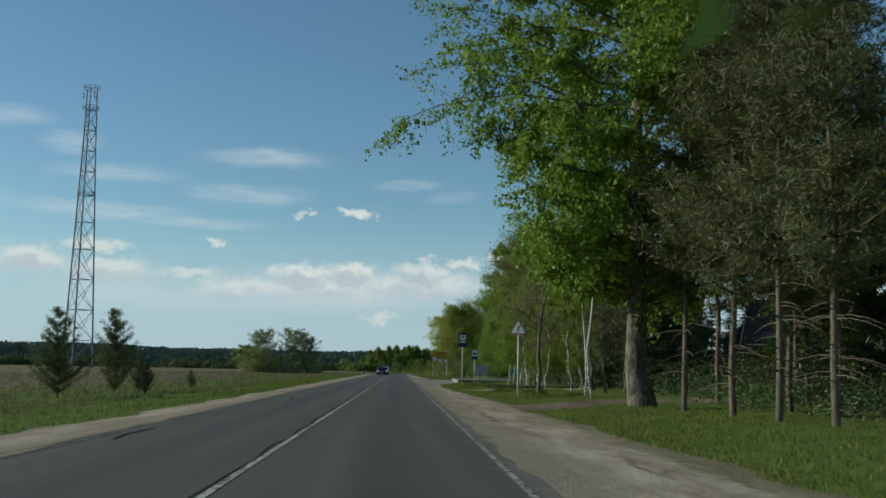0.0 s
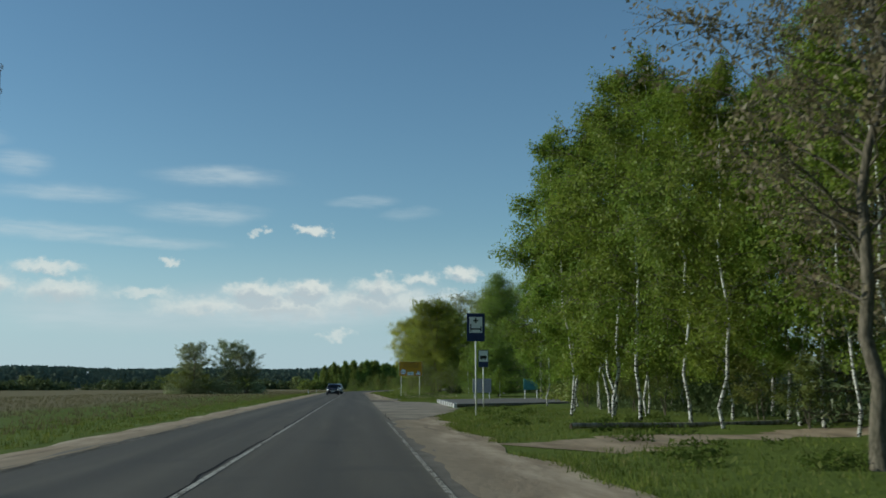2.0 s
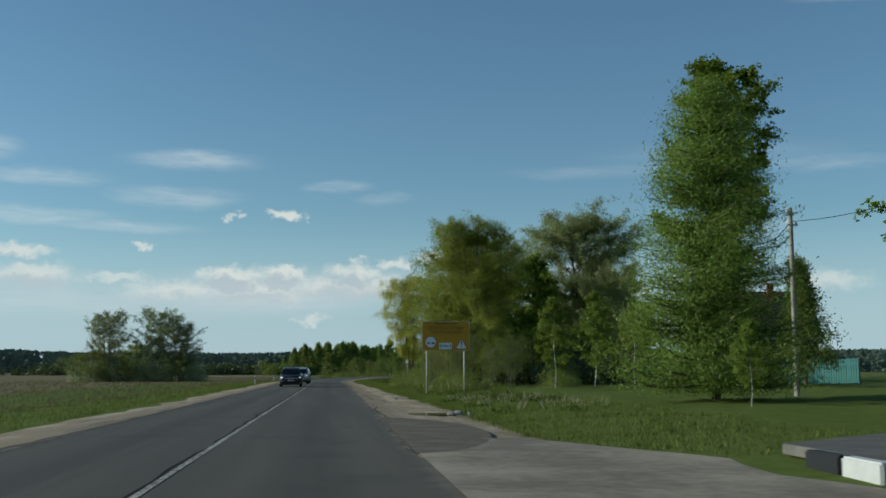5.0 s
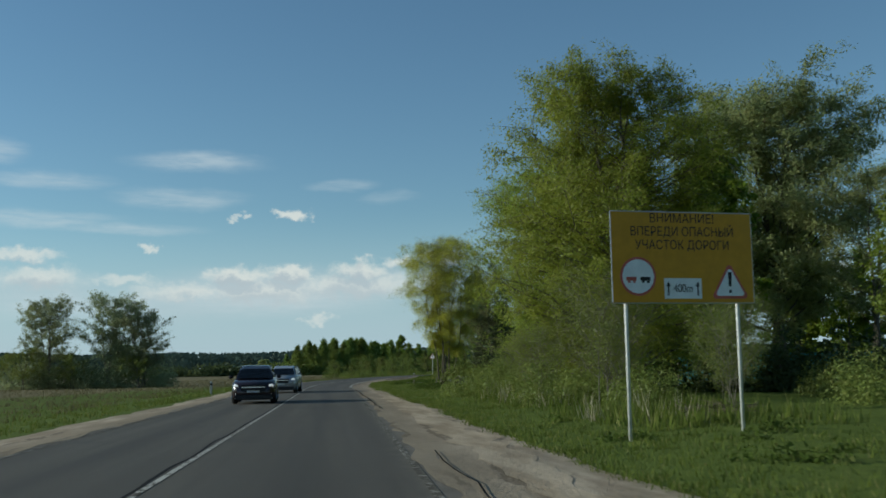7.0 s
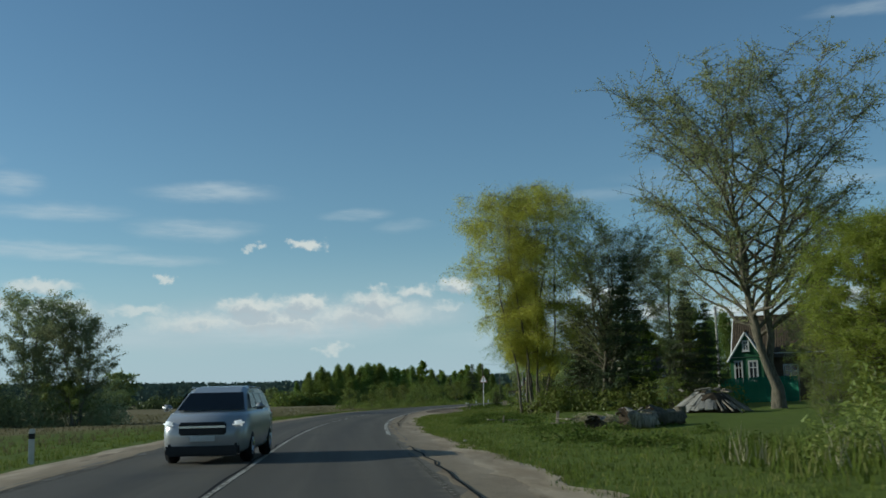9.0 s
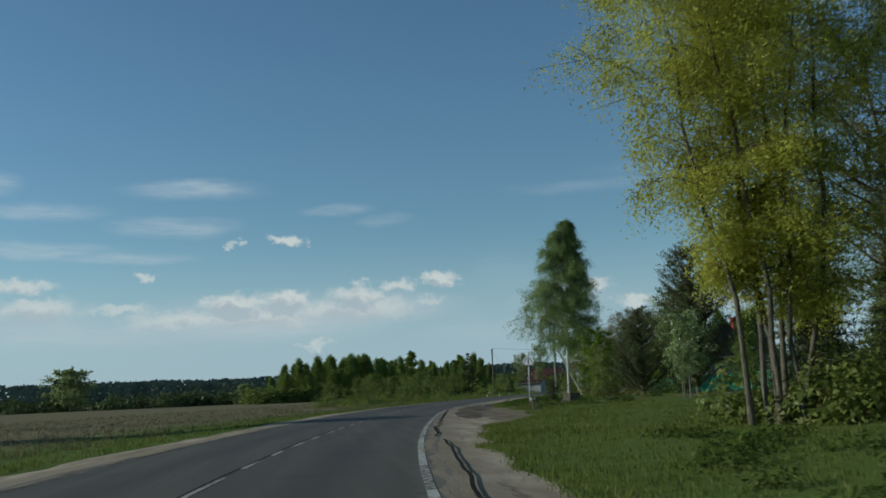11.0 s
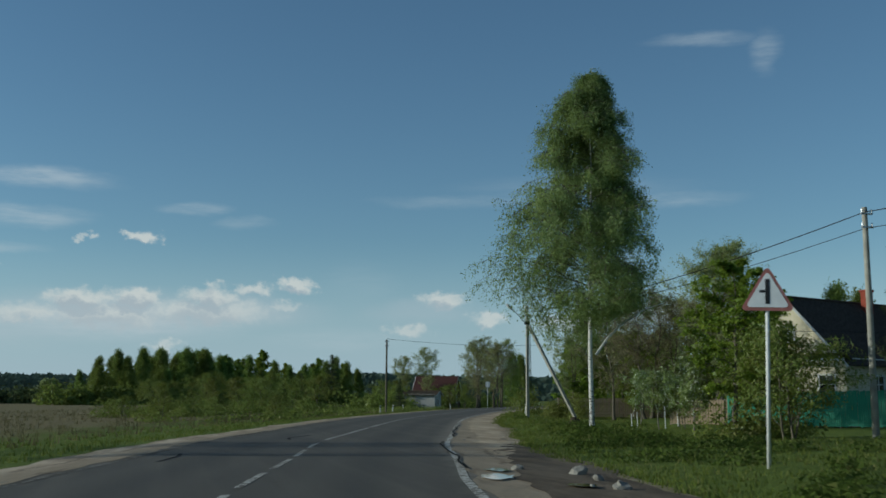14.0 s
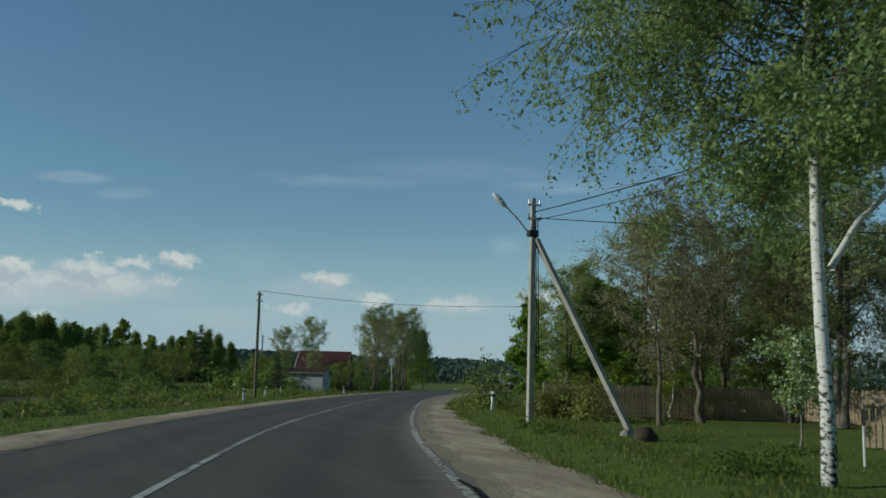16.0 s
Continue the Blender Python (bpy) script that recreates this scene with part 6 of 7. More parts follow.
def houses():
    house("red-walled house with a grey roof behind the pines", 30.2, 71.0, 62, 8, 9, 3.0, 6.2, WALL_RED, OLD_WOOD, ROOF_DARK, [("front", -1.8, 1.7, 1.0, 1.3), ("front", 1.8, 1.7, 1.0, 1.3), ("left", 0, 1.7, 1, 1.3)])
    house("dark wooden house with a grey roof behind the grove", 34.5, 94.0, -20, 7, 8, 4.2, 6.6, WALL_BROWN, WALL_BROWN, ROOF_GREY, [("front", -1.6, 2, .9, 1.3), ("front", 1.6, 2, .9, 1.3)], chimney=False)
    house("dark-roofed wooden house behind young birches", 43.2, 207.5, 258, 7.5, 10, 3.8, 8.3, WALL_BROWN, WALL_BROWN, ROOF_DARK, [("front", 0, 6.0, 1.0, 1.1), ("front", -2, 2.2, 1.1, 1.4), ("front", 2, 2.2, 1.1, 1.4), ("left", -2.5, 2.2, 1, 1.4), ("left", 1.5, 2.2, 1, 1.4)])
    house("dark timber house with a wide brown roof", 40.7, 276.4, 64, 7, 12, 3.6, 6.7, WALL_BROWN, WALL_BROWN, ROOF_BROWN, [("left", 2.0, 2.0, .9, 1.3), ("left", -1.0, 2.0, .9, 1.3), ("left", -4.0, 2.0, .9, 1.3)])
    house("small green wooden porch with carved white windows", 33.9, 274.0, -26, 2.4, 2.6, 3.4, 5.3, WALL_GREEN, WALL_GREEN, ROOF_BROWN, [("front", -.62, 2.35, .4, 1.35), ("front", .45, 2.35, .5, 1.35), ("front", 0, 4.25, .3, .6)], chimney=False, over=.2, name="porch")
    cream = house("cream wooden house with a dark corrugated roof", 50.3, 356.9, -70, 7.6, 11.1, 3.9, 7.7, WALL_CREAM, WALL_CREAM, ROOF_DARK, [("front", -2.5, 2.2, 1.0, 1.5), ("front", 0, 2.2, 1.0, 1.5), ("front", 2.5, 2.2, 1.0, 1.5), ("front", 0, 5.5, .7, .8), ("right", -2.5, 2.2, 1.0, 1.5), ("right", 1.5, 2.2, 1.0, 1.5)])
    bm = bmesh.new()
    box(bm, (8.4, .85, .07), (0, -5.87, 4.06), (-22, 0, 0), bevel=.01)
    part("pent_roof", bm, ROOF_DARK, cream, "narrow dark roof strip across the gable")
    bm = bmesh.new()
    box(bm, (8.4, .05, .18), (0, -6.29, 3.87), bevel=.01)
    part("fascia", bm, TRIM, cream, "white fascia board")
    house("house with a red roof among trees beyond the bend", 60.5, 503.0, 60, 6.5, 8, 2.6, 6.2, WALL_BROWN, ROOF_RED, ROOF_RED, [("front", 0, 1.8, 1, 1.2)], chimney=False)
    house("low pale shed with a flat-pitched roof", 51.6, 479.0, 60, 4, 6, 2.5, 3.1, WALL_GREY, WALL_GREY, ROOF_BROWN, [("front", 0, 1.3, .9, .8)], chimney=False, name="shed")
    fence("green board fence in front of the cream house", (44.0, 353.0), (48.4, 338.8), 1.95, GREEN_PAINT, .12, .015)
    fence("bright green board fence by the garden", (41.4, 356.2), (46.4, 349.7), 1.7, GREEN_PAINT, .12, .015)
    fence("short weathered brown fence beside the green one", (39.2, 359.4), (41.3, 356.4), 1.5, BROWN_WOOD, .14)
    fence("weathered brown board fence of the garden", (40.5, 382.5), (52.5, 379.0), 1.55, BROWN_WOOD, .14)
    fence("weathered brown board fence behind apple trees", (52.5, 378.5), (56.5, 366.0), 1.6, BROWN_WOOD, .14)
    fence("green board fence of the wooden house", (30.7, 271.6), (35.2, 268.2), 1.8, GREEN_PAINT, .12, .012)
    fence("pale teal board fence behind the willows", (21.5, 209.0), (33.0, 203.0), 1.5, TEAL_PAINT, .14)
    fence("pale teal board fence beside the young birches", (32.0, 186.5), (38.5, 179.5), 1.7, TEAL_PAINT, .14)


build_signs()
bus_stop()
tower()
poles()
houses()

# ---------------------------------------------------------------- vehicles


def loft(bm, rings, mat=0, caps=True):
    """Skin over rings of equally many points."""
    vs = [[bm.verts.new(p) for p in r] for r in rings]
    n = len(rings[0])
    fs = []
    for a, b in zip(vs, vs[1:]):
        for i in range(n):
            j = (i + 1) % n
            fs.append(bm.faces.new((a[i], a[j], b[j], b[i])))
    if caps:
        fs += [bm.faces.new(vs[0][::-1]), bm.faces.new(vs[-1])]
    for f in fs:
        f.material_index = mat
    bmesh.ops.recalc_face_normals(bm, faces=fs)


def car(name, label, paint, x, y, turn, L, W, H, hood, belt, nose, tail, lamp_kind):
    """A car facing local -y, on its wheels at z = 0. hood, belt: heights; nose: hood length; tail: how upright the back is."""
    base = thing(name, label, "car", pose(x, y, 0.005, 0, 0, turn), "cars on the road")
    w = W / 2

    def ring(yy, low, top, half, tuck=0.9):
        prof = [(half * .80, low), (half * .97, low + .10), (half, low + .32), (half * .985, top - .14), (half * tuck, top)]
        return [(a, yy, b) for a, b in prof] + [(-a, yy, b) for a, b in prof[::-1]]

    bm = bmesh.new()
    loft(bm, [ring(0.0, .30, hood - .26, w * .74, .82), ring(.10, .22, hood - .14, w * .88, .84), ring(.35, .20, hood - .03, w * .97, .86), ring(nose * .6, .20, hood + .03, w, .88), ring(nose, .20, belt - .02, w, .91),
              ring(L * .55, .20, belt, w, .93), ring(L * .82, .22, belt + .03, w * .99, .92), ring(L - .18, .26, belt + .02, w * .95, .90), ring(L, .38, belt - .10, w * .86, .88)])
    part("body", bm, paint, base, "", True)
    bm = bmesh.new()
    cab = []
    for yy, z, half in ((nose - .25, belt - .05, w * .88), (nose + .52, H - .15, w * .72), (nose + .95, H - .03, w * .69), (L * .60, H, w * .72), (L - .55, H - .05, w * .71), (L - .22 - tail, H - .14, w * .70), (L - .10, belt, w * .84)):
        b0 = belt - .06
        cab.append([(w * .90, yy, b0), (w * .88, yy, min(z, belt + .02)), (half, yy, z - .05 if z > belt else b0 + .01), (half * .80, yy, z + .001 if z > belt else b0 + .02),
                    (-half * .80, yy, z + .001 if z > belt else b0 + .02), (-half, yy, z - .05 if z > belt else b0 + .01), (-w * .88, yy, min(z, belt + .02)), (-w * .90, yy, b0)])
    loft(bm, cab)
    part("cabin", bm, paint, base, "painted roof and pillars")
    # glass, set just proud of the cabin
    bm = bmesh.new()
    a, b = (nose - .20, belt + .02), (nose + .50, H - .16)
    v = [bm.verts.new(p) for p in ((-w * .80, a[0] - .015, a[1]), (w * .80, a[0] - .015, a[1]), (w * .65, b[0] - .02, b[1]), (-w * .65, b[0] - .02, b[1]))]
    bm.faces.new(v)
    bmesh.ops.solidify(bm, geom=list(bm.faces), thickness=.012)
    part("windscreen", bm, DARK_GLASS, base, "dark tinted windscreen")
    for s in (-1, 1):
        for y0, y1, t0, t1 in ((nose + .18, L * .47, nose + .58, L * .47), (L * .49, L * .68, L * .49, L * .68), (L * .70, L - .42, L * .70, L - .55)):
            bm = bmesh.new()
            q = [bm.verts.new(p) for p in ((s * (w * .895), y0, belt + .05), (s * (w * .895), y1, belt + .05), (s * (w * .765), t1, H - .17), (s * (w * .765), t0, H - .17))]
            bm.faces.new(q if s > 0 else q[::-1])
            bmesh.ops.solidify(bm, geom=list(bm.faces), thickness=.02)
            part("side_window", bm, DARK_GLASS, base, "dark side window")
    bm = bmesh.new()
    q = [bm.verts.new(p) for p in ((-w * .7, L - .085, belt + .08), (w * .7, L - .085, belt + .08), (w * .62, L - .20 - tail * .9, H - .20), (-w * .62, L - .20 - tail * .9, H - .20))]
    bm.faces.new(q[::-1])
    bmesh.ops.solidify(bm, geom=list(bm.faces), thickness=.02)
    part("rear_window", bm, DARK_GLASS, base, "dark rear window")
    # front
    bm = bmesh.new()
    box(bm, (W * .54, .07, .27), (0, -.005, hood - .29), bevel=.03)
    grille = part("grille", bm, PLASTIC, base, "black grille")
    bm = bmesh.new()
    box(bm, (W * .53, .03, .045), (0, -.045, hood - .255), bevel=.01)
    part("grille_bar", bm, CHROME, grille, "bright grille bar")
    bm = bmesh.new()
    box(bm, (W * .84, .12, .26), (0, .015, .30), bevel=.05)
    part("lower_grille", bm, PLASTIC, base, "black lower air intake")
    bm = bmesh.new()
    box(bm, (.52, .02, .11), (0, -.03, .53), bevel=.004)
    part("number_plate", bm, TRIM, base, "plain pale plate")
    bm = bmesh.new()
    box(bm, (W * .86, .10, .07), (0, .08, .24), bevel=.02)
    part("skid_bar", bm, STEEL if lamp_kind == "dark" else PLASTIC, base, "lower bumper bar")
    for s in (-1, 1):
        bm = bmesh.new()
        box(bm, (.26, .20, .13), (s * (w * .78), .14, hood - .20), (0, -s * 10, s * 26), bevel=.05)
        part("headlight", bm, HEADLIGHT, base, "bright headlight", True)
        bm = bmesh.new()
        box(bm, (.12, .10, .18 if lamp_kind == "dark" else .10), (s * (w * .78), .11, .43), bevel=.03)
        part("fog_lamp", bm, HEADLIGHT if lamp_kind == "dark" else PLASTIC, base, "small lower lamp", True)
        bm = bmesh.new()
        box(bm, (.22, .11, .15), (s * (w + .10), nose + .12, belt + .08), bevel=.045)
        part("mirror", bm, paint, base, "door mirror", True)
        bm = bmesh.new()
        rod(bm, (s * w * .70, nose + .95, H - .035), (s * w * .69, L - .7, H - .05), .022, None, 8)
        part("roof_rail", bm, STEEL, base, "thin roof rail")
        bm = bmesh.new()
        box(bm, (.10, .16, .32), (s * w * .86, L - .10, belt - .16), bevel=.03)
        part("tail_lamp", bm, RED, base, "red tail lamp")
    for yy in (L * .185, L * .785):
        for s in (-1, 1):
            bm = bmesh.new()
            rod(bm, (s * (w - .24), yy, .335), (s * (w + .005), yy, .335), .335, None, 24)
            bmesh.ops.bevel(bm, geom=[e for e in bm.edges if len(e.link_faces) == 2 and any(len(f.verts) > 8 for f in e.link_faces)], offset=.04, segments=2, affect="EDGES")
            wheel = part("wheel", bm, RUBBER, base, "black tyre", True)
            bm = bmesh.new()
            rod(bm, (s * (w - .02), yy, .335), (s * (w + .014), yy, .335), .21, .19, 20)
            part("rim", bm, STEEL, wheel, "grey alloy rim")
            for k in range(5):
                bm = bmesh.new()
                a = 2 * math.pi * k / 5
                rod(bm, (s * (w + .018), yy, .335), (s * (w + .018), yy + .19 * math.cos(a), .335 + .19 * math.sin(a)), .025, .02, 6)
                part("spoke", bm, CHROME, wheel)
    return base


def truck(x, y, turn):
    base = thing("truck", "grey box truck seen from behind", "truck", pose(x, y, 0.0, 0, 0, turn), "cars on the road")
    bm = bmesh.new()
    box(bm, (2.4, 4.6, 2.1), (0, 2.2, 2.1), bevel=.04)
    part("box_body", bm, WALL_GREY, base, "grey cargo box")
    for k in range(5):
        bm = bmesh.new()
        box(bm, (.06, .05, 2.0), (-1.0 + k * .5, -.12, 2.1))
        part("rib", bm, STEEL, base)
    bm = bmesh.new()
    box(bm, (2.2, 1.8, 1.8), (0, 5.6, 1.7), bevel=.15)
    part("cab", bm, TEAL_PAINT, base, "small cab")
    bm = bmesh.new()
    box(bm, (2.3, .12, .25), (0, -.1, .75), bevel=.02)
    part("rear_bumper", bm, PLASTIC, base)
    for s in (-1, 1):
        bm = bmesh.new()
        box(bm, (.35, .06, .16), (s * .9, -.16, .95), bevel=.02)
        part("tail_lamp", bm, RED, base, "red tail lamp")
        for yy in (1.0, 5.4):
            bm = bmesh.new()
            rod(bm, (s * .75, yy, .48), (s * 1.15, yy, .48), .48, None, 20)
            part("wheel", bm, RUBBER, base, "black tyre", True)


car("car", "dark maroon crossover car with headlights on", CAR_DARK, -0.6, 198.2, 1, 4.45, 1.84, 1.62, 0.95, 1.04, 1.25, .25, "dark")
car("car", "silver people carrier with headlights on", CAR_SILVER, -0.3, 218.5, -4, 4.6, 1.84, 1.66, 1.03, 1.10, 1.10, .04, "silver")
truck(100.6, 520.0, -31)

# ---------------------------------------------------------------- tracks, patches and verge things


def strip(name, pts, width, mat, label, z=0.012, seed=1, category="track"):
    """A track over the ground along a path, with ragged sides."""
    pts = np.array(pts, float)
    s = np.concatenate([[0], np.cumsum(np.linalg.norm(np.diff(pts, axis=0), axis=1))])
    t = np.arange(0, s[-1], .5)
    path = np.stack([np.interp(t, s, pts[:, 0]), np.interp(t, s, pts[:, 1])], 1)
    d = np.gradient(path, axis=0)
    d /= np.linalg.norm(d, axis=1)[:, None]
    nrm = np.stack([d[:, 1], -d[:, 0]], 1)
    rng = np.random.default_rng(seed)
    rows = []
    for k in range(5):
        q = k / 4 - .5
        wob = rng.normal(size=len(t)) * (.16 if k in (0, 4) else .0)
        p = path + nrm * (q * np.interp(t, s, np.broadcast_to(width, s.shape)) + wob)[:, None]
        zz = ground_z(p[:, 0], p[:, 1]) + (z if k in (1, 2, 3) else -.01)
        rows.append(np.stack([p[:, 0], p[:, 1], zz], 1))
    v = np.stack(rows, 1)
    n = len(t)
    idx = np.arange(n * 5).reshape(n, 5)
    f = np.stack([idx[:-1, :-1], idx[:-1, 1:], idx[1:, 1:], idx[1:, :-1]], -1).reshape(-1, 4)
    tagged(new(name, mesh_of(name, v.reshape(-1, 3), f, mat)), label, category, kind="structure")


REDSAND = sand("reddish_track_dirt", (0.27, 0.20, 0.14), (0.12, 0.085, 0.058))
PATCH = plain("dusty_asphalt_patch", (0.21, 0.178, 0.138), 0.95, 0.05, vary=0.35, scale=1.2)
BAY = plain("bay_asphalt", (0.40, 0.335, 0.255), 0.9, 0.1, vary=0.5, scale=.5)
strip("dirt_track", [(4.2, 36), (7.5, 41), (13, 45.5), (24, 48)], [3.5, 4.5, 4.0, 3.5], REDSAND, "reddish dirt track turning off into the wood", .02, 3)
PALE_DIRT = sand("pale_track_dirt", (0.44, 0.345, 0.24), (0.21, 0.16, 0.105))
strip("dirt_track", [(5.2, 67.6), (9, 69.2), (14, 70.6), (26, 72.5)], [6.0, 4.2, 3.0, 2.2], PALE_DIRT, "pale dirt track into the birch grove", .02, 4)
strip("dirt_track", [(11, 304), (16, 305), (22, 306.5), (40, 309)], [7.0, 4.2, 3.2, 3.0], REDSAND, "muddy dirt track turning off to the houses", .02, 5)

MUD = sand("dark_wet_mud", (0.20, 0.155, 0.11), (0.075, 0.058, 0.042))
GRAVEL = sand("pale_dry_gravel", (0.62, 0.49, 0.345), (0.32, 0.24, 0.155))


def on_shoulder(name, y0, y1, a, b, mat, label, seed):
    """A patch lying on the right shoulder between two offsets from the road's middle."""
    ys = np.arange(y0, y1, .5)
    end = np.sin(np.linspace(0, math.pi, len(ys))) ** .4
    mid = (a + b) / 2 + wider(ys)
    lo, hi = mid - (b - a) / 2 * end + wander(ys, seed, .10, .8), mid + (b - a) / 2 * end + wander(ys, seed + 1, .14, .9)
    far = np.interp(ys, SY, out_r)

    def z(o):
        return .008 + (o - 3.52 - wider(ys)) / (far - 3.52 - wider(ys)) * (np.interp(ys, SY, d_r) + .004) + .008

    tagged(new(name, ribbon(name, ys, lo, np.maximum(hi, lo + .02), z(lo), z(hi), mat, "", 3)), label, "verge", kind="structure")


on_shoulder("muddy_verge", 284, 330, 4.2, 6.2, MUD, "dark muddy ruts beside the asphalt", 31)
TRODDEN = sand("trodden_dirt", (0.33, 0.255, 0.175), (0.15, 0.112, 0.075))
on_shoulder("muddy_verge", 281, 304, 5.6, 7.2, TRODDEN, "trodden brown mud of a lay-by", 37)
on_shoulder("gravel_verge", 322, 400, 4.0, 5.4, GRAVEL, "pale dry gravel along the inside of the bend", 33)
on_shoulder("gravel_verge", 140, 236, 4.4, 5.4, GRAVEL, "pale dry sand along the road edge", 35)

# the bus bay and the widened, patched asphalt after it
BY = np.arange(82, 150, .5)
bay = np.interp(BY, [82, 87, 98, 104, 126, 134, 150], [3.6, 4.6, 7.0, 8.05, 8.2, 4.6, 3.5]) + wander(BY, 21, .05, 1.5)
tagged(new("bus_bay", ribbon("bus_bay", BY, 3.45 + 0 * BY, bay, 0.016, np.where((BY > 101) & (BY < 132), 0.022, -0.02), BAY, "", 4)), "grey patched asphalt of a bus bay", "road", kind="structure")
for k, (a, b, o0, o1) in enumerate([(128, 141, 3.4, 5.4)]):
    yy = np.arange(a, b, .4)
    edge = np.sin(np.linspace(0, math.pi, len(yy))) ** .5
    lo, hi = o0 + .03 * np.random.default_rng(k).normal(size=len(yy)), o0 + (o1 - o0) * edge
    tagged(new("asphalt_patch", ribbon("asphalt_patch", yy, np.minimum(lo, hi), hi, .02, .02, PATCH, "", 2)), "crumbling grey asphalt patch at the road edge", "road", kind="structure")
for k, (a, b, o, wd) in enumerate([(84, 96, 3.45, .05), (140, 152, 3.6, .05), (158, 171, 3.9, .05), (190, 204, 3.7, .08), (205, 224, 3.6, .09), (244, 266, 4.0, .12),
                                   (268, 300, 3.75, .14), (318, 330, 3.5, .10), (334, 350, 3.75, .12), (300, 312, 3.5, .10)]):
    line("road_crack", a, b, o, wd * .55, .028, TAR, "dark crack and broken edge in the asphalt", .06, 60 + k, .2)
for k, (a, b, o) in enumerate([(40, 44, -2.4), (18, 21.5, -3.0), (320, 323, -2.6), (300, 302, -2.4), (331, 335, -1.2)]):
    line("road_crack", a, b, o, .10, .005, TAR, "short dark crack in the asphalt", .08, 80 + k, .3)


def blob(bm, at, size, seed, rough=.25):
    """An uneven lump."""
    out = bmesh.ops.create_icosphere(bm, subdivisions=2, radius=1.0)
    rng = np.random.default_rng(seed)
    m = pose(*at, *rng.uniform(-25, 25, 2), rng.uniform(0, 360)) @ Matrix.Diagonal((*size, 1))
    for v in out["verts"]:
        k = 1 + rough * noise.noise(v.co * 1.7 + Vector((seed, 0, 0)))
        v.co = m @ (v.co * k)


def puddle(x, y, w, l, turn, z=.026):
    bm = bmesh.new()
    n = 22
    rng = np.random.default_rng(int(x * 10))
    vs = [bm.verts.new((w * math.cos(6.283 * k / n) * (1 + .2 * rng.normal()), l * math.sin(6.283 * k / n) * (1 + .2 * rng.normal()), 0)) for k in range(n)]
    bm.faces.new(vs)
    me = bpy.data.meshes.new("puddle")
    bm.to_mesh(me), bm.free()
    me.materials.append(glass("puddle_water", (.05, .045, .035), .03))
    ob = new("puddle", me)
    ob.matrix_basis = pose(x, y, z, 0, 0, turn)
    tagged(ob, "small muddy puddle beside the road", "puddle", kind="structure")


puddle(13.9, 315.2, .28, .6, -20)
puddle(14.4, 316.8, .2, .4, -15)
puddle(14.6, 313.4, .22, .3, 10)
puddle(5.0, 143.2, .75, .85, 20, .004)
for k, (x, y, r) in enumerate([(15.1, 313.0, .12), (15.4, 314.6, .09), (14.9, 317.2, .10), (15.6, 316.0, .14), (5.55, 142.6, .12), (5.85, 143.3, .15), (6.15, 142.9, .08), (5.7, 143.9, .07), (5.2, 160.4, .08), (6.2, 226.5, .05)]):
    rock = bmesh.new()
    blob(rock, (0, 0, 0), (r * 1.2, r, r * .7), 40 + k, .4)
    part("lump", rock, ROCK, thing("stone", "small grey stone lying on the sandy shoulder", "stone", pose(x, y, .015), "loose stones"))


def log(name, label, x, y, r, l, turn, z=None, mat=None, tilt=0):
    base = thing(name, label, "log", pose(x, y, (float(ground_z(x, y)) if z is None else z) + r * .85, 0, tilt, turn))
    v, f = tube([(t * l - l / 2, .03 * math.sin(5 * t), .02 * math.cos(7 * t)) for t in np.linspace(0, 1, 12)], [r * (1 + .03 * math.sin(9 * t)) for t in np.linspace(0, 1, 12)], 18)
    v = np.array([(p[0], *(np.array(p[1:]) * (1 + .3 * noise.noise(Vector((p[0] * 4 + x, p[1] * 7, p[2] * 7)))))) for p in v])
    p = Pile()
    p.add(v, f)
    child("bark", p.mesh("bark", mat or BARK_GREY), base, "rough grey bark")
    for s in (-1, 1):
        bm = bmesh.new()
        rod(bm, (s * (l / 2 - .02), 0, 0), (s * (l / 2 + .004), 0, 0), r * .82, None, 14)
        part("cut_end", bm, OLD_WOOD if s > 0 else SOIL, base, "sawn end")
    return base


PALE_BARK = bark("pale_peeling_bark", (0.16, 0.13, 0.10), (0.50, 0.44, 0.36), 3.0)


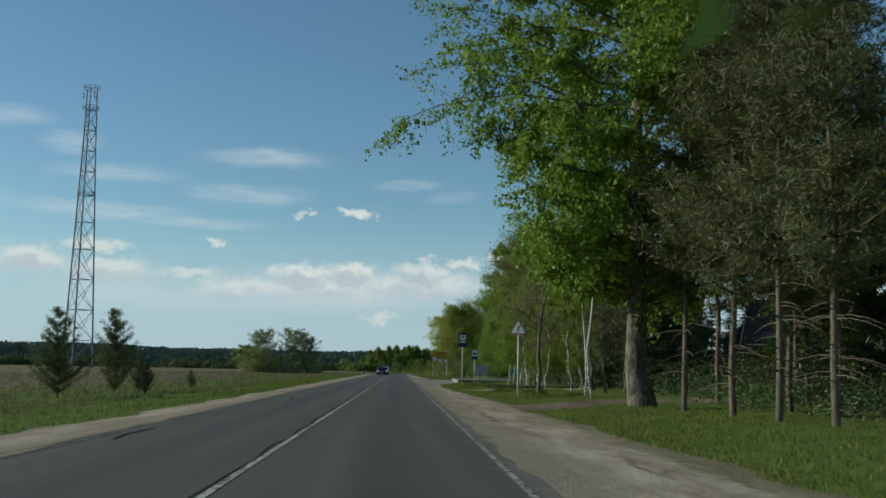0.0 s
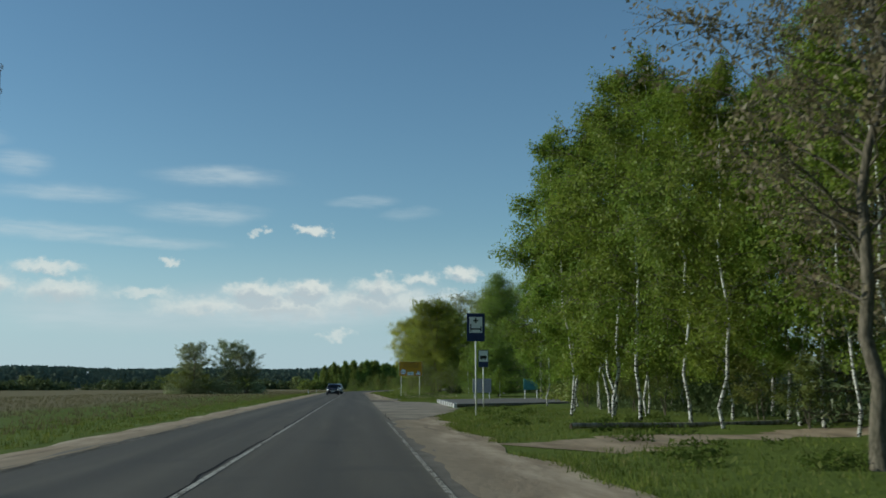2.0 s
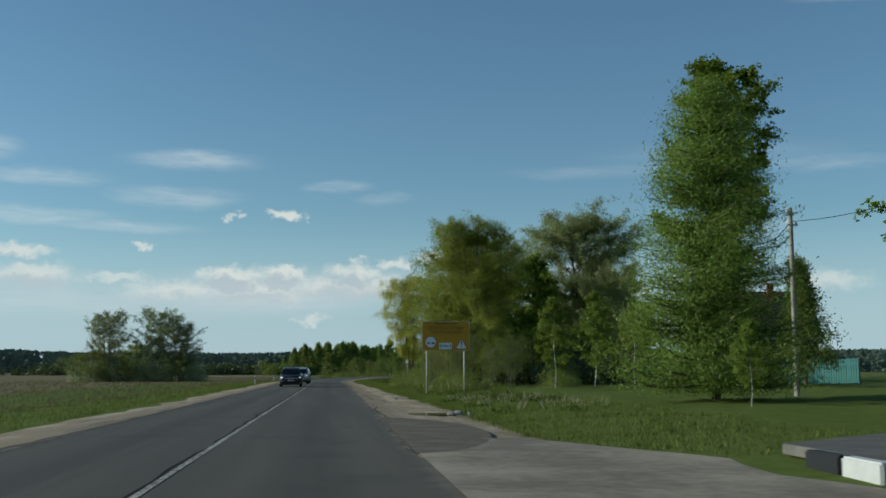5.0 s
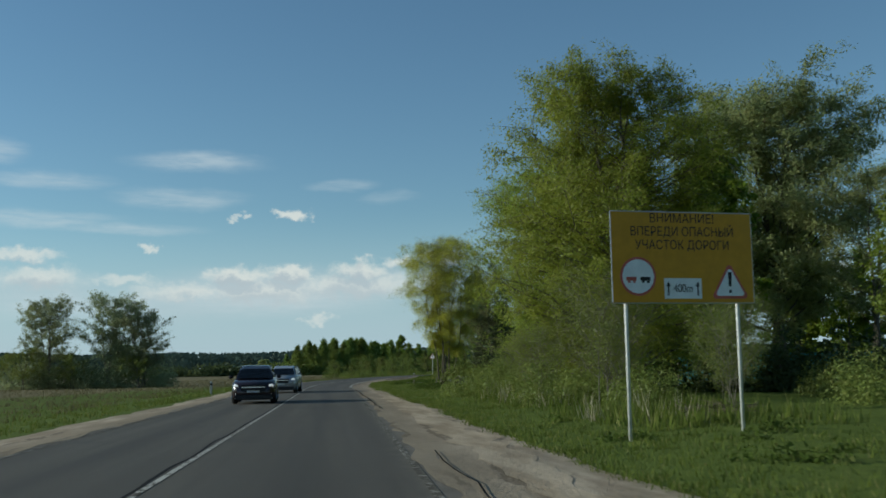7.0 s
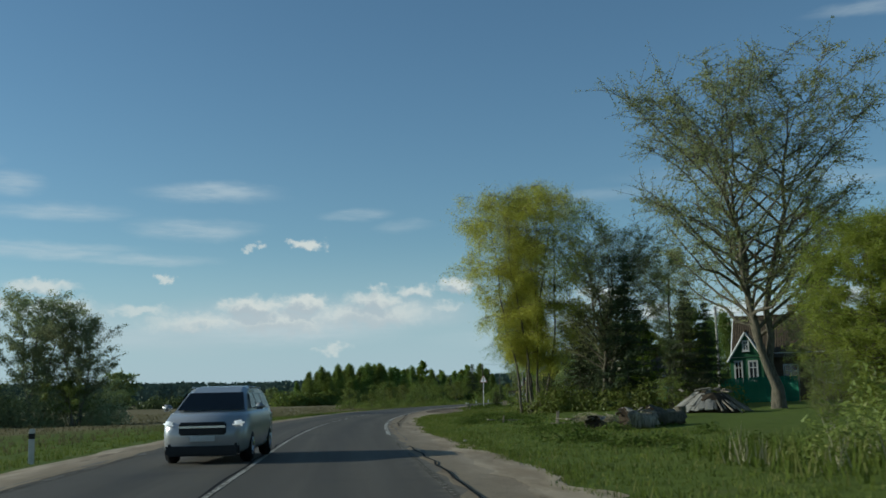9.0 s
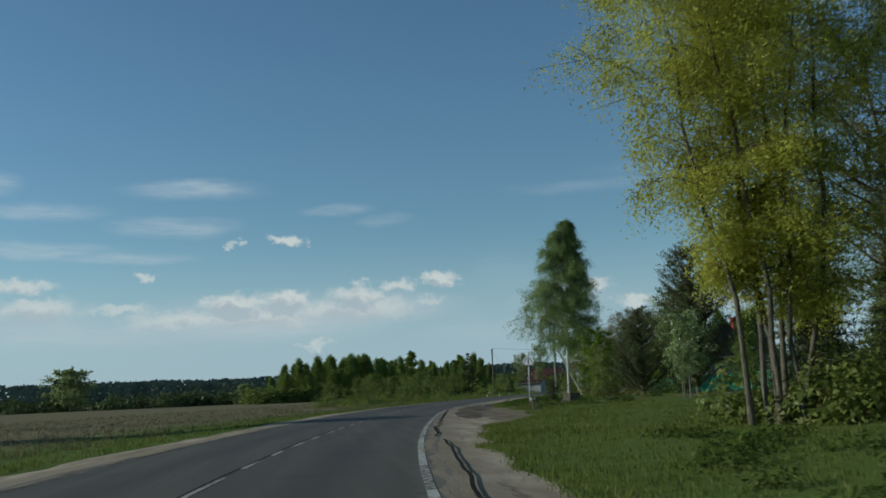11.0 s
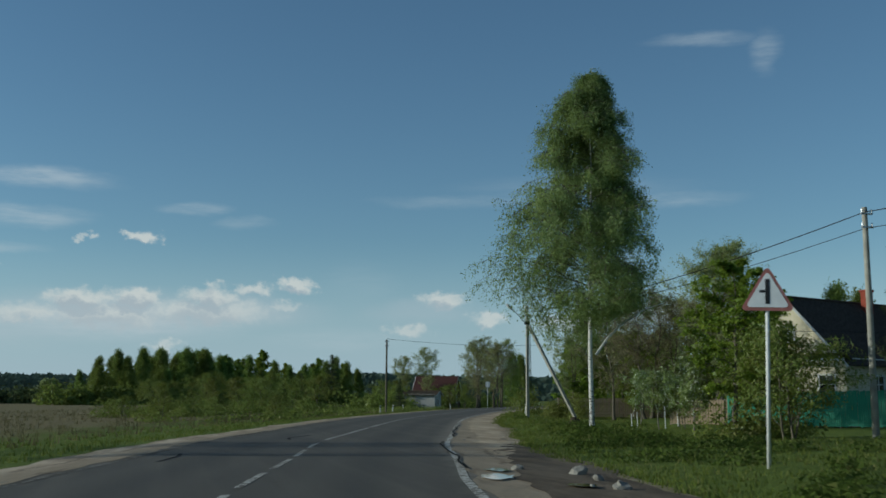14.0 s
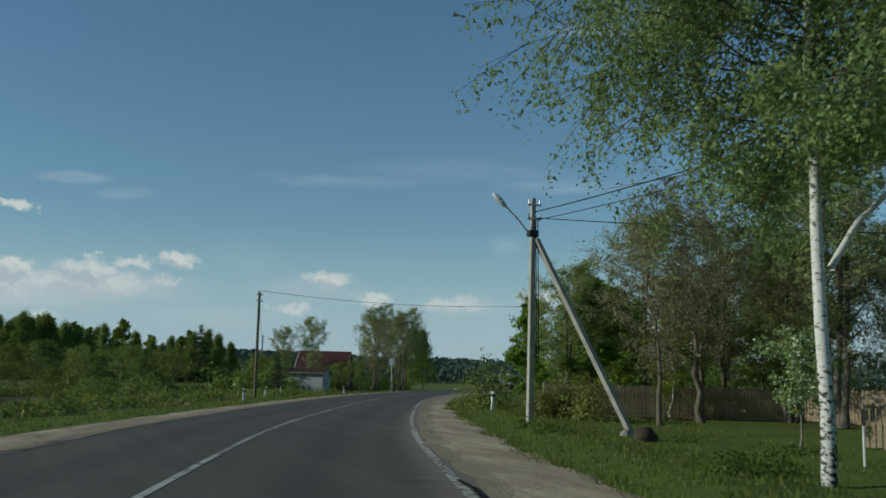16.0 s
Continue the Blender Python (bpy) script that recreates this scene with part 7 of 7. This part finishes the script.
def split_log(name, label, x, y, r, l, turn, mat, seed, splinters):
    """A broken trunk: an uneven body with torn ends, a hollow at one end and slabs of bark splitting off."""
    rng = np.random.default_rng(seed)
    base = thing(name, label, "log", pose(x, y, float(ground_z(x, y)) + r * .72, 0, rng.uniform(-5, 5), turn))
    k, sides = 14, 22
    t = np.linspace(0, 1, k)
    v, f = tube(np.stack([t * l - l / 2, .07 * np.sin(4 * t + seed), .05 * np.cos(5 * t)], 1), r * (.82 + .3 * (1 - t) ** 2 + .06 * np.sin(8 * t)), sides)
    out = []
    for i, q in enumerate(v):
        w = 1 + .42 * noise.noise(Vector((q[0] * 1.8 + seed, q[1] * 3.2, q[2] * 3.2))) + .16 * noise.noise(Vector((q[0] * 5, q[1] * 9 + seed, q[2] * 9)))
        torn = .16 * noise.noise(Vector((q[1] * 8, q[2] * 8, seed))) if i < sides or i >= len(v) - sides else 0
        out.append((q[0] + torn, q[1] * w, q[2] * w * .9))
    p = Pile()
    p.add(out, f)
    child("bark", p.mesh("bark", mat), base, "rough peeling bark")
    for e, m in ((-1, SOIL), (1, OLD_WOOD)):
        ring = out[:sides] if e < 0 else out[-sides:]
        mid = np.mean(ring, axis=0) - np.array([e * (.18 if e < 0 else .02), 0, 0])
        part_mesh = mesh_of("torn_end", [*ring, mid], [(a, (a + 1) % sides, sides) for a in range(sides)], m)
        child("torn_end", part_mesh, base, "dark hollow end" if e < 0 else "torn pale wood")
    for a in range(splinters):
        bm = bmesh.new()
        box(bm, (rng.uniform(.3, .7), rng.uniform(.07, .2), .035), bevel=.008)
        ang = rng.uniform(20, 160)
        part("bark_slab", bm, PALE_BARK if a % 2 else OLD_WOOD, base).matrix_basis = pose(rng.uniform(-.45, .3) * l, 0, 0, ang - 90, 0, 0) @ pose(0, 0, r * .98, rng.uniform(-20, 20), rng.uniform(-28, 12), rng.uniform(-15, 15))


def timber():
    """Felled trunks, rubble and boards on the grass before the green house."""
    split_log("split_log", "thick pale split trunk with a hollow dark end lying in grass", 12.75, 231.0, .36, 1.25, 8, PALE_BARK, 5, 7)
    split_log("split_log", "dark charred trunk piece beside the pale trunk", 13.85, 231.7, .32, 1.3, 16, BARK_DARK, 9, 2)
    split_log("root_stump", "dark uprooted stump lying on its side", 11.4, 231.6, .24, .6, 55, BARK_DARK, 13, 5)
    rng = np.random.default_rng(12)
    heap = thing("board_pile", "heap of old boards and slates laid over earth", "rubbish heap", pose(20.6, 246.0, float(ground_z(20.6, 246)), 0, 0, 0))
    bm = bmesh.new()
    blob(bm, (0, 0, 0), (1.55, 1.35, .85), 3, .25)
    part("heap_core", bm, SOIL, heap, "dark earth under the boards")
    for k in range(46):
        bm = bmesh.new()
        a = math.radians(150 + 245 * k / 46) + rng.normal() * .05
        wide = k < 20
        ln, wd = rng.uniform(1.0, 1.5) if wide else rng.uniform(1.1, 1.6), rng.uniform(.22, .38) if wide else rng.uniform(.06, .12)
        d = rng.uniform(1.15, 1.45)
        m = pose(0, 0, 0, 0, 0, math.degrees(a)) @ pose(d, 0, 1.32 - .66 * d + rng.uniform(0, .07), rng.uniform(-6, 6), 33 + rng.uniform(-5, 5), rng.uniform(-10, 10))
        box(bm, (ln, wd, .045), bevel=.006)
        part("board" if not wide else "slab", bm, OLD_WOOD if not wide else ROCK, heap).matrix_basis = m
    for k in range(12):
        bm = bmesh.new()
        box(bm, (rng.uniform(.4, .9), rng.uniform(.1, .3), .05), bevel=.006)
        part("board", bm, OLD_WOOD, heap).matrix_basis = pose(rng.normal() * .5, rng.normal() * .4, 1.0 + rng.uniform(0, .12), rng.uniform(-15, 15), rng.uniform(-15, 15), rng.uniform(0, 180))
    for bx, by, k, lab in ((12.6, 236.6, 1.0, "pile of dry twigs and straw"), (11.9, 178.5, .8, "low heap of reddish dry branches in the grass")):
        brush = thing("brush_pile", lab, "brushwood", pose(bx, by, float(ground_z(bx, by)), 0, 0, 0) @ Matrix.Diagonal((k, k, k * .8, 1)))
        p = Pile()
        for _ in range(170):
            a, r1 = rng.uniform(0, 6.28), rng.uniform(.2, .9)
            o = rng.normal(size=3) * (.5, .4, .12)
            p.add(*tube([o + (0, 0, .2), o + (r1 * math.cos(a), r1 * math.sin(a), .2 + rng.uniform(-.1, .25))], [.02, .008], 4))
        tagged(child("twig_mass", p.mesh("twig_mass", STRAW if k == 1 else BARK_PINE), brush), kind="stuff")
    for x, y, l, t in ((10.4, 245.5, 1.8, 10), (12.8, 241.5, .9, 30), (11.5, 238.5, .7, 160), (13.4, 243.5, .6, 80)):
        bm = bmesh.new()
        box(bm, (l, .16, .06), (0, 0, .12), bevel=.01)
        ob = thing("plank", "pale weathered plank lying in the grass", "plank", pose(x, y, float(ground_z(x, y)) - .02, 0, 2, t), "loose planks")
        part("board", bm, OLD_WOOD, ob)
    for x, y, h in ((11.3, 238.0, .55), (12.0, 241.0, .5), (9.9, 243.0, .35), (14.5, 237.0, .5)):
        ob = thing("stake", "short pale wooden stake in the grass", "stake", pose(x, y, float(ground_z(x, y)), 3, 4, 0), "stakes")
        bm = bmesh.new()
        rod(bm, (0, 0, -.2), (0, 0, h), .04, .03, 7)
        part("shaft", bm, OLD_WOOD, ob)
    ob = thing("tree_stump", "low mossy stump on the grass", "stump", pose(17.3, 240.5, float(ground_z(17.3, 240.5))))
    bm = bmesh.new()
    rod(bm, (0, 0, -.2), (0, 0, .45), .3, .24, 14)
    part("stump_wood", bm, BARK_DARK, ob)


timber()
log("beam", "long grey beam lying at the edge of the grove", 11.7, 74.4, .07, 10.0, 18.6, mat=PALE_BARK)


STUMP = (21.0, 310.8)


def yard():
    """Small things between the track and the cream house."""
    z = float(ground_z(13.8, 288.2))
    t = thing("stool", "old wooden roadside stool with white cups on it", "stool", pose(13.8, 288.2, z, 0, 0, 20) @ Matrix.Diagonal((.68, .7, .78, 1)))
    bm = bmesh.new()
    box(bm, (.62, .42, .05), (0, 0, .76), bevel=.01)
    part("seat", bm, OLD_WOOD, t, "weathered board top")
    for sx in (-1, 1):
        for sy in (-1, 1):
            bm = bmesh.new()
            box(bm, (.05, .05, .8), (sx * .25, sy * .15, .36), bevel=.008)
            part("leg", bm, OLD_WOOD, t)
    for sy in (-1, 1):
        bm = bmesh.new()
        box(bm, (.45, .025, .09), (0, sy * .178, .66), bevel=.005)
        part("apron", bm, OLD_WOOD, t)
    for x in (-.14, .02):
        bm = bmesh.new()
        rod(bm, (0, 0, 0), (0, 0, .13), .055, .065, 14)
        c = thing("cup", "small white cup standing on the stool", "cup", pose(13.8, 288.2, z, 0, 0, 20) @ pose(x, 0, .59), "white cups")
        part("cup_body", bm, TRIM, c)
    for k, (x, y, sx, sy, sz, mat, lab) in enumerate([(23.6, 309.5, 1.1, .4, .16, SOIL, "long low heap of soil on the grass"),
                                                     (17.5, 302.8, 1.0, .5, .07, SOIL, "dark muddy hump beside the track"), (34.2, 363.0, .7, .4, .35, SOIL, "small heap of soil near the strut"), (35.2, 365.8, .25, .2, .22, ROCK, "pale boulder near the strut")]):
        bm = bmesh.new()
        blob(bm, (0, 0, 0), (sx, sy, sz), 20 + k, .5)
        ob = thing("earth_mound", lab, "mound", pose(x, y, float(ground_z(x, y)), 0, 0, 15))
        part("mound", bm, mat, ob, "", True)
    x, y = STUMP
    ob = thing("tree_stump", "wide low sawn stump with furrowed dark bark", "stump", pose(x, y, float(ground_z(x, y))))
    v, f = tube([(0, 0, -.2), (0, 0, .0), (0, 0, .15), (.02, 0, .36), (.02, .01, .56)], [.80, .74, .64, .58, .56], 28)
    v = np.array([(*(np.array(p[:2]) * (1 + .10 * math.sin(9 * math.atan2(p[1], p[0])) + .16 * noise.noise(Vector((p[0] * 5, p[1] * 5, p[2] * 2 + 3))))), p[2]) for p in v])
    pile = Pile()
    pile.add(v, f)
    child("bark", pile.mesh("bark", BARK_DARK), ob, "deeply furrowed dark bark")
    bm = bmesh.new()
    bmesh.ops.contextual_create(bm, geom=[bm.verts.new(p) for p in v[-28:]])
    part("cut_top", bm, OLD_WOOD, ob, "pale sawn top")
    s = thing("bird_house", "white bird house on a thin pole", "bird house", pose(25.6, 300.5, float(ground_z(25.6, 300.5))))
    bm = bmesh.new()
    rod(bm, (0, 0, -.3), (0, 0, 2.2), .035, None, 8)
    part("pole", bm, OLD_WOOD, s)
    bm = bmesh.new()
    box(bm, (.3, .3, .35), (0, 0, 2.35), bevel=.01)
    part("box_body", bm, TRIM, s)
    for q in (-1, 1):
        bm = bmesh.new()
        box(bm, (.36, .45, .03), (q * .14, 0, 2.58), (0, q * 22, 0), bevel=.005)
        part("roof_board", bm, TRIM, s)
    for x, y, h in ((35.3, 352.2, 1.4), (36.2, 350.6, 1.1), (34.7, 354.5, .9), (38.0, 356.0, .9), (33.2, 352.0, .8)):
        ob = thing("stake", "thin pale stake in the garden grass", "stake", pose(x, y, float(ground_z(x, y)), 2, -3, 0), "garden stakes")
        bm = bmesh.new()
        rod(bm, (0, 0, -.2), (0, 0, h), .03, .025, 7)
        part("shaft", bm, POST_WHITE, ob)


yard()

# blossoming fruit trees
fruit = build_tree("fruit_tree", "small fruit tree in white blossom", "fruit tree", 111, 3.6, 0.05, 1.0, lambda u: 1.25 * np.interp(u, [0, .4, .8, 1], [.6, 1, .7, .3]), 26, 7, 3600, (0.10, 0.07), BLOSSOM, BARK_GREY, rise=0.8, spread=0.35)
put_tree(fruit, 25.4, 298.6, 0, 1.35)
more_trees(fruit, [(33.6, 349.6, 60, .85), (36.8, 353.5, 150, .8), (28.2, 335.5, 20, .8), (37.5, 360.0, 200, .9), (24.5, 297.0, 90, .8)])


# ---------------------------------------------------------------- grass
def blades(name, label, seed, n, y0, y1, d0, d1, size, wide, mat, power=1.0, lean=.35):
    """Grass blades over a strip beside the road, thicker towards it."""
    rng = np.random.default_rng(seed)
    tuft = n // 5
    yy = rng.uniform(y0, y1, tuft)
    near = np.interp(yy, SY, out_r) - .1 if d0 is None else d0
    dd = near + (d1 - near) * rng.random(tuft) ** power
    x, y = beside(yy, dd)
    keep = noise_keep(x, y, rng)
    x, y = x[keep], y[keep]
    k = np.repeat(np.arange(len(x)), 5)
    bx, by = x[k] + rng.normal(size=len(k)) * .09, y[k] + rng.normal(size=len(k)) * .09
    bz = ground_z(bx, by) - .02
    h = size * (0.6 + 0.8 * rng.random(len(k))) * (0.7 + 0.6 * rng.random(len(x)))[k]
    a = rng.uniform(0, 6.28, len(k))
    tip = np.stack([bx + lean * h * np.cos(a), by + lean * h * np.sin(a), bz + h], 1)
    foot = np.stack([bx, by, bz], 1)
    b = a + 1.57 + rng.normal(size=len(k)) * .6
    side = np.stack([np.cos(b), np.sin(b), 0 * b], 1) * (wide / 2)
    tris = np.stack([foot - side, foot + side, tip], 1)
    tagged(new(name, mesh_leaves(name, tris, mat)), label, "grass", kind="stuff")


def noise_keep(x, y, rng):
    f = np.sin(x * .7 + 2 * np.sin(y * .23)) * np.cos(y * .55 + np.sin(x * .4)) * .5 + .5
    out = rng.random(len(x)) < .35 + .65 * f
    s = from_road(x, y)
    out &= ~((y > 82) & (y < 150) & (s > 0) & (s < np.interp(y, BY, bay) + .1))
    out &= ~((x > 7) & (x < 19) & (y > 105 + (x - 7.5) * .7) & (y < 126 + (x - 7.5) * .75))
    for a, b, half in (((4, 37), (13, 45), 2.0), ((13, 45), (24, 48), 1.7), ((5, 68), (12, 70.2), 2.0), ((12, 70.2), (26, 72.5), 1.2), ((11, 304), (22, 306.5), 2.2), ((22, 306.5), (40, 309), 1.5)):
        a, b = np.array(a, float), np.array(b, float)
        d = b - a
        t = (((x - a[0]) * d[0] + (y - a[1]) * d[1]) / (d @ d)).clip(0, 1)
        out &= np.hypot(x - a[0] - t * d[0], y - a[1] - t * d[1]) > half
    return out


blades("grass", "fresh green grass along the road verge", 1, 190000, 6, 270, None, 12.5, .10, .026, BLADE, 1.8)
blades("grass", "fresh green grass around the bend", 2, 90000, 262, 400, None, 16.0, .10, .030, BLADE, 1.6)
blades("grass", "rough grass beside the field", 3, 60000, 6, 420, -5.6, -13.0, .13, .04, BLADE, 1.5)
blades("dry_grass", "dry straw-coloured grass on the field", 4, 100000, 30, 470, -9.5, -60.0, .24, .05, FIELD, 1.2)
blades("dry_stalks", "pale dry stalks standing in wet grass", 5, 520, 147, 160, 7.4, 12.5, .30, .024, STRAW, 1.0, .6)
blades("dry_stalks", "pale dry weed stalks by the shrubs", 6, 900, 176, 214, 8.2, 11.5, .55, .03, STRAW, 1.0, .3)
blades("tall_grass", "tall rough grass under the shrubs", 7, 9000, 174, 216, 8.2, 13.0, .38, .04, BLADE, 1.0, .3)
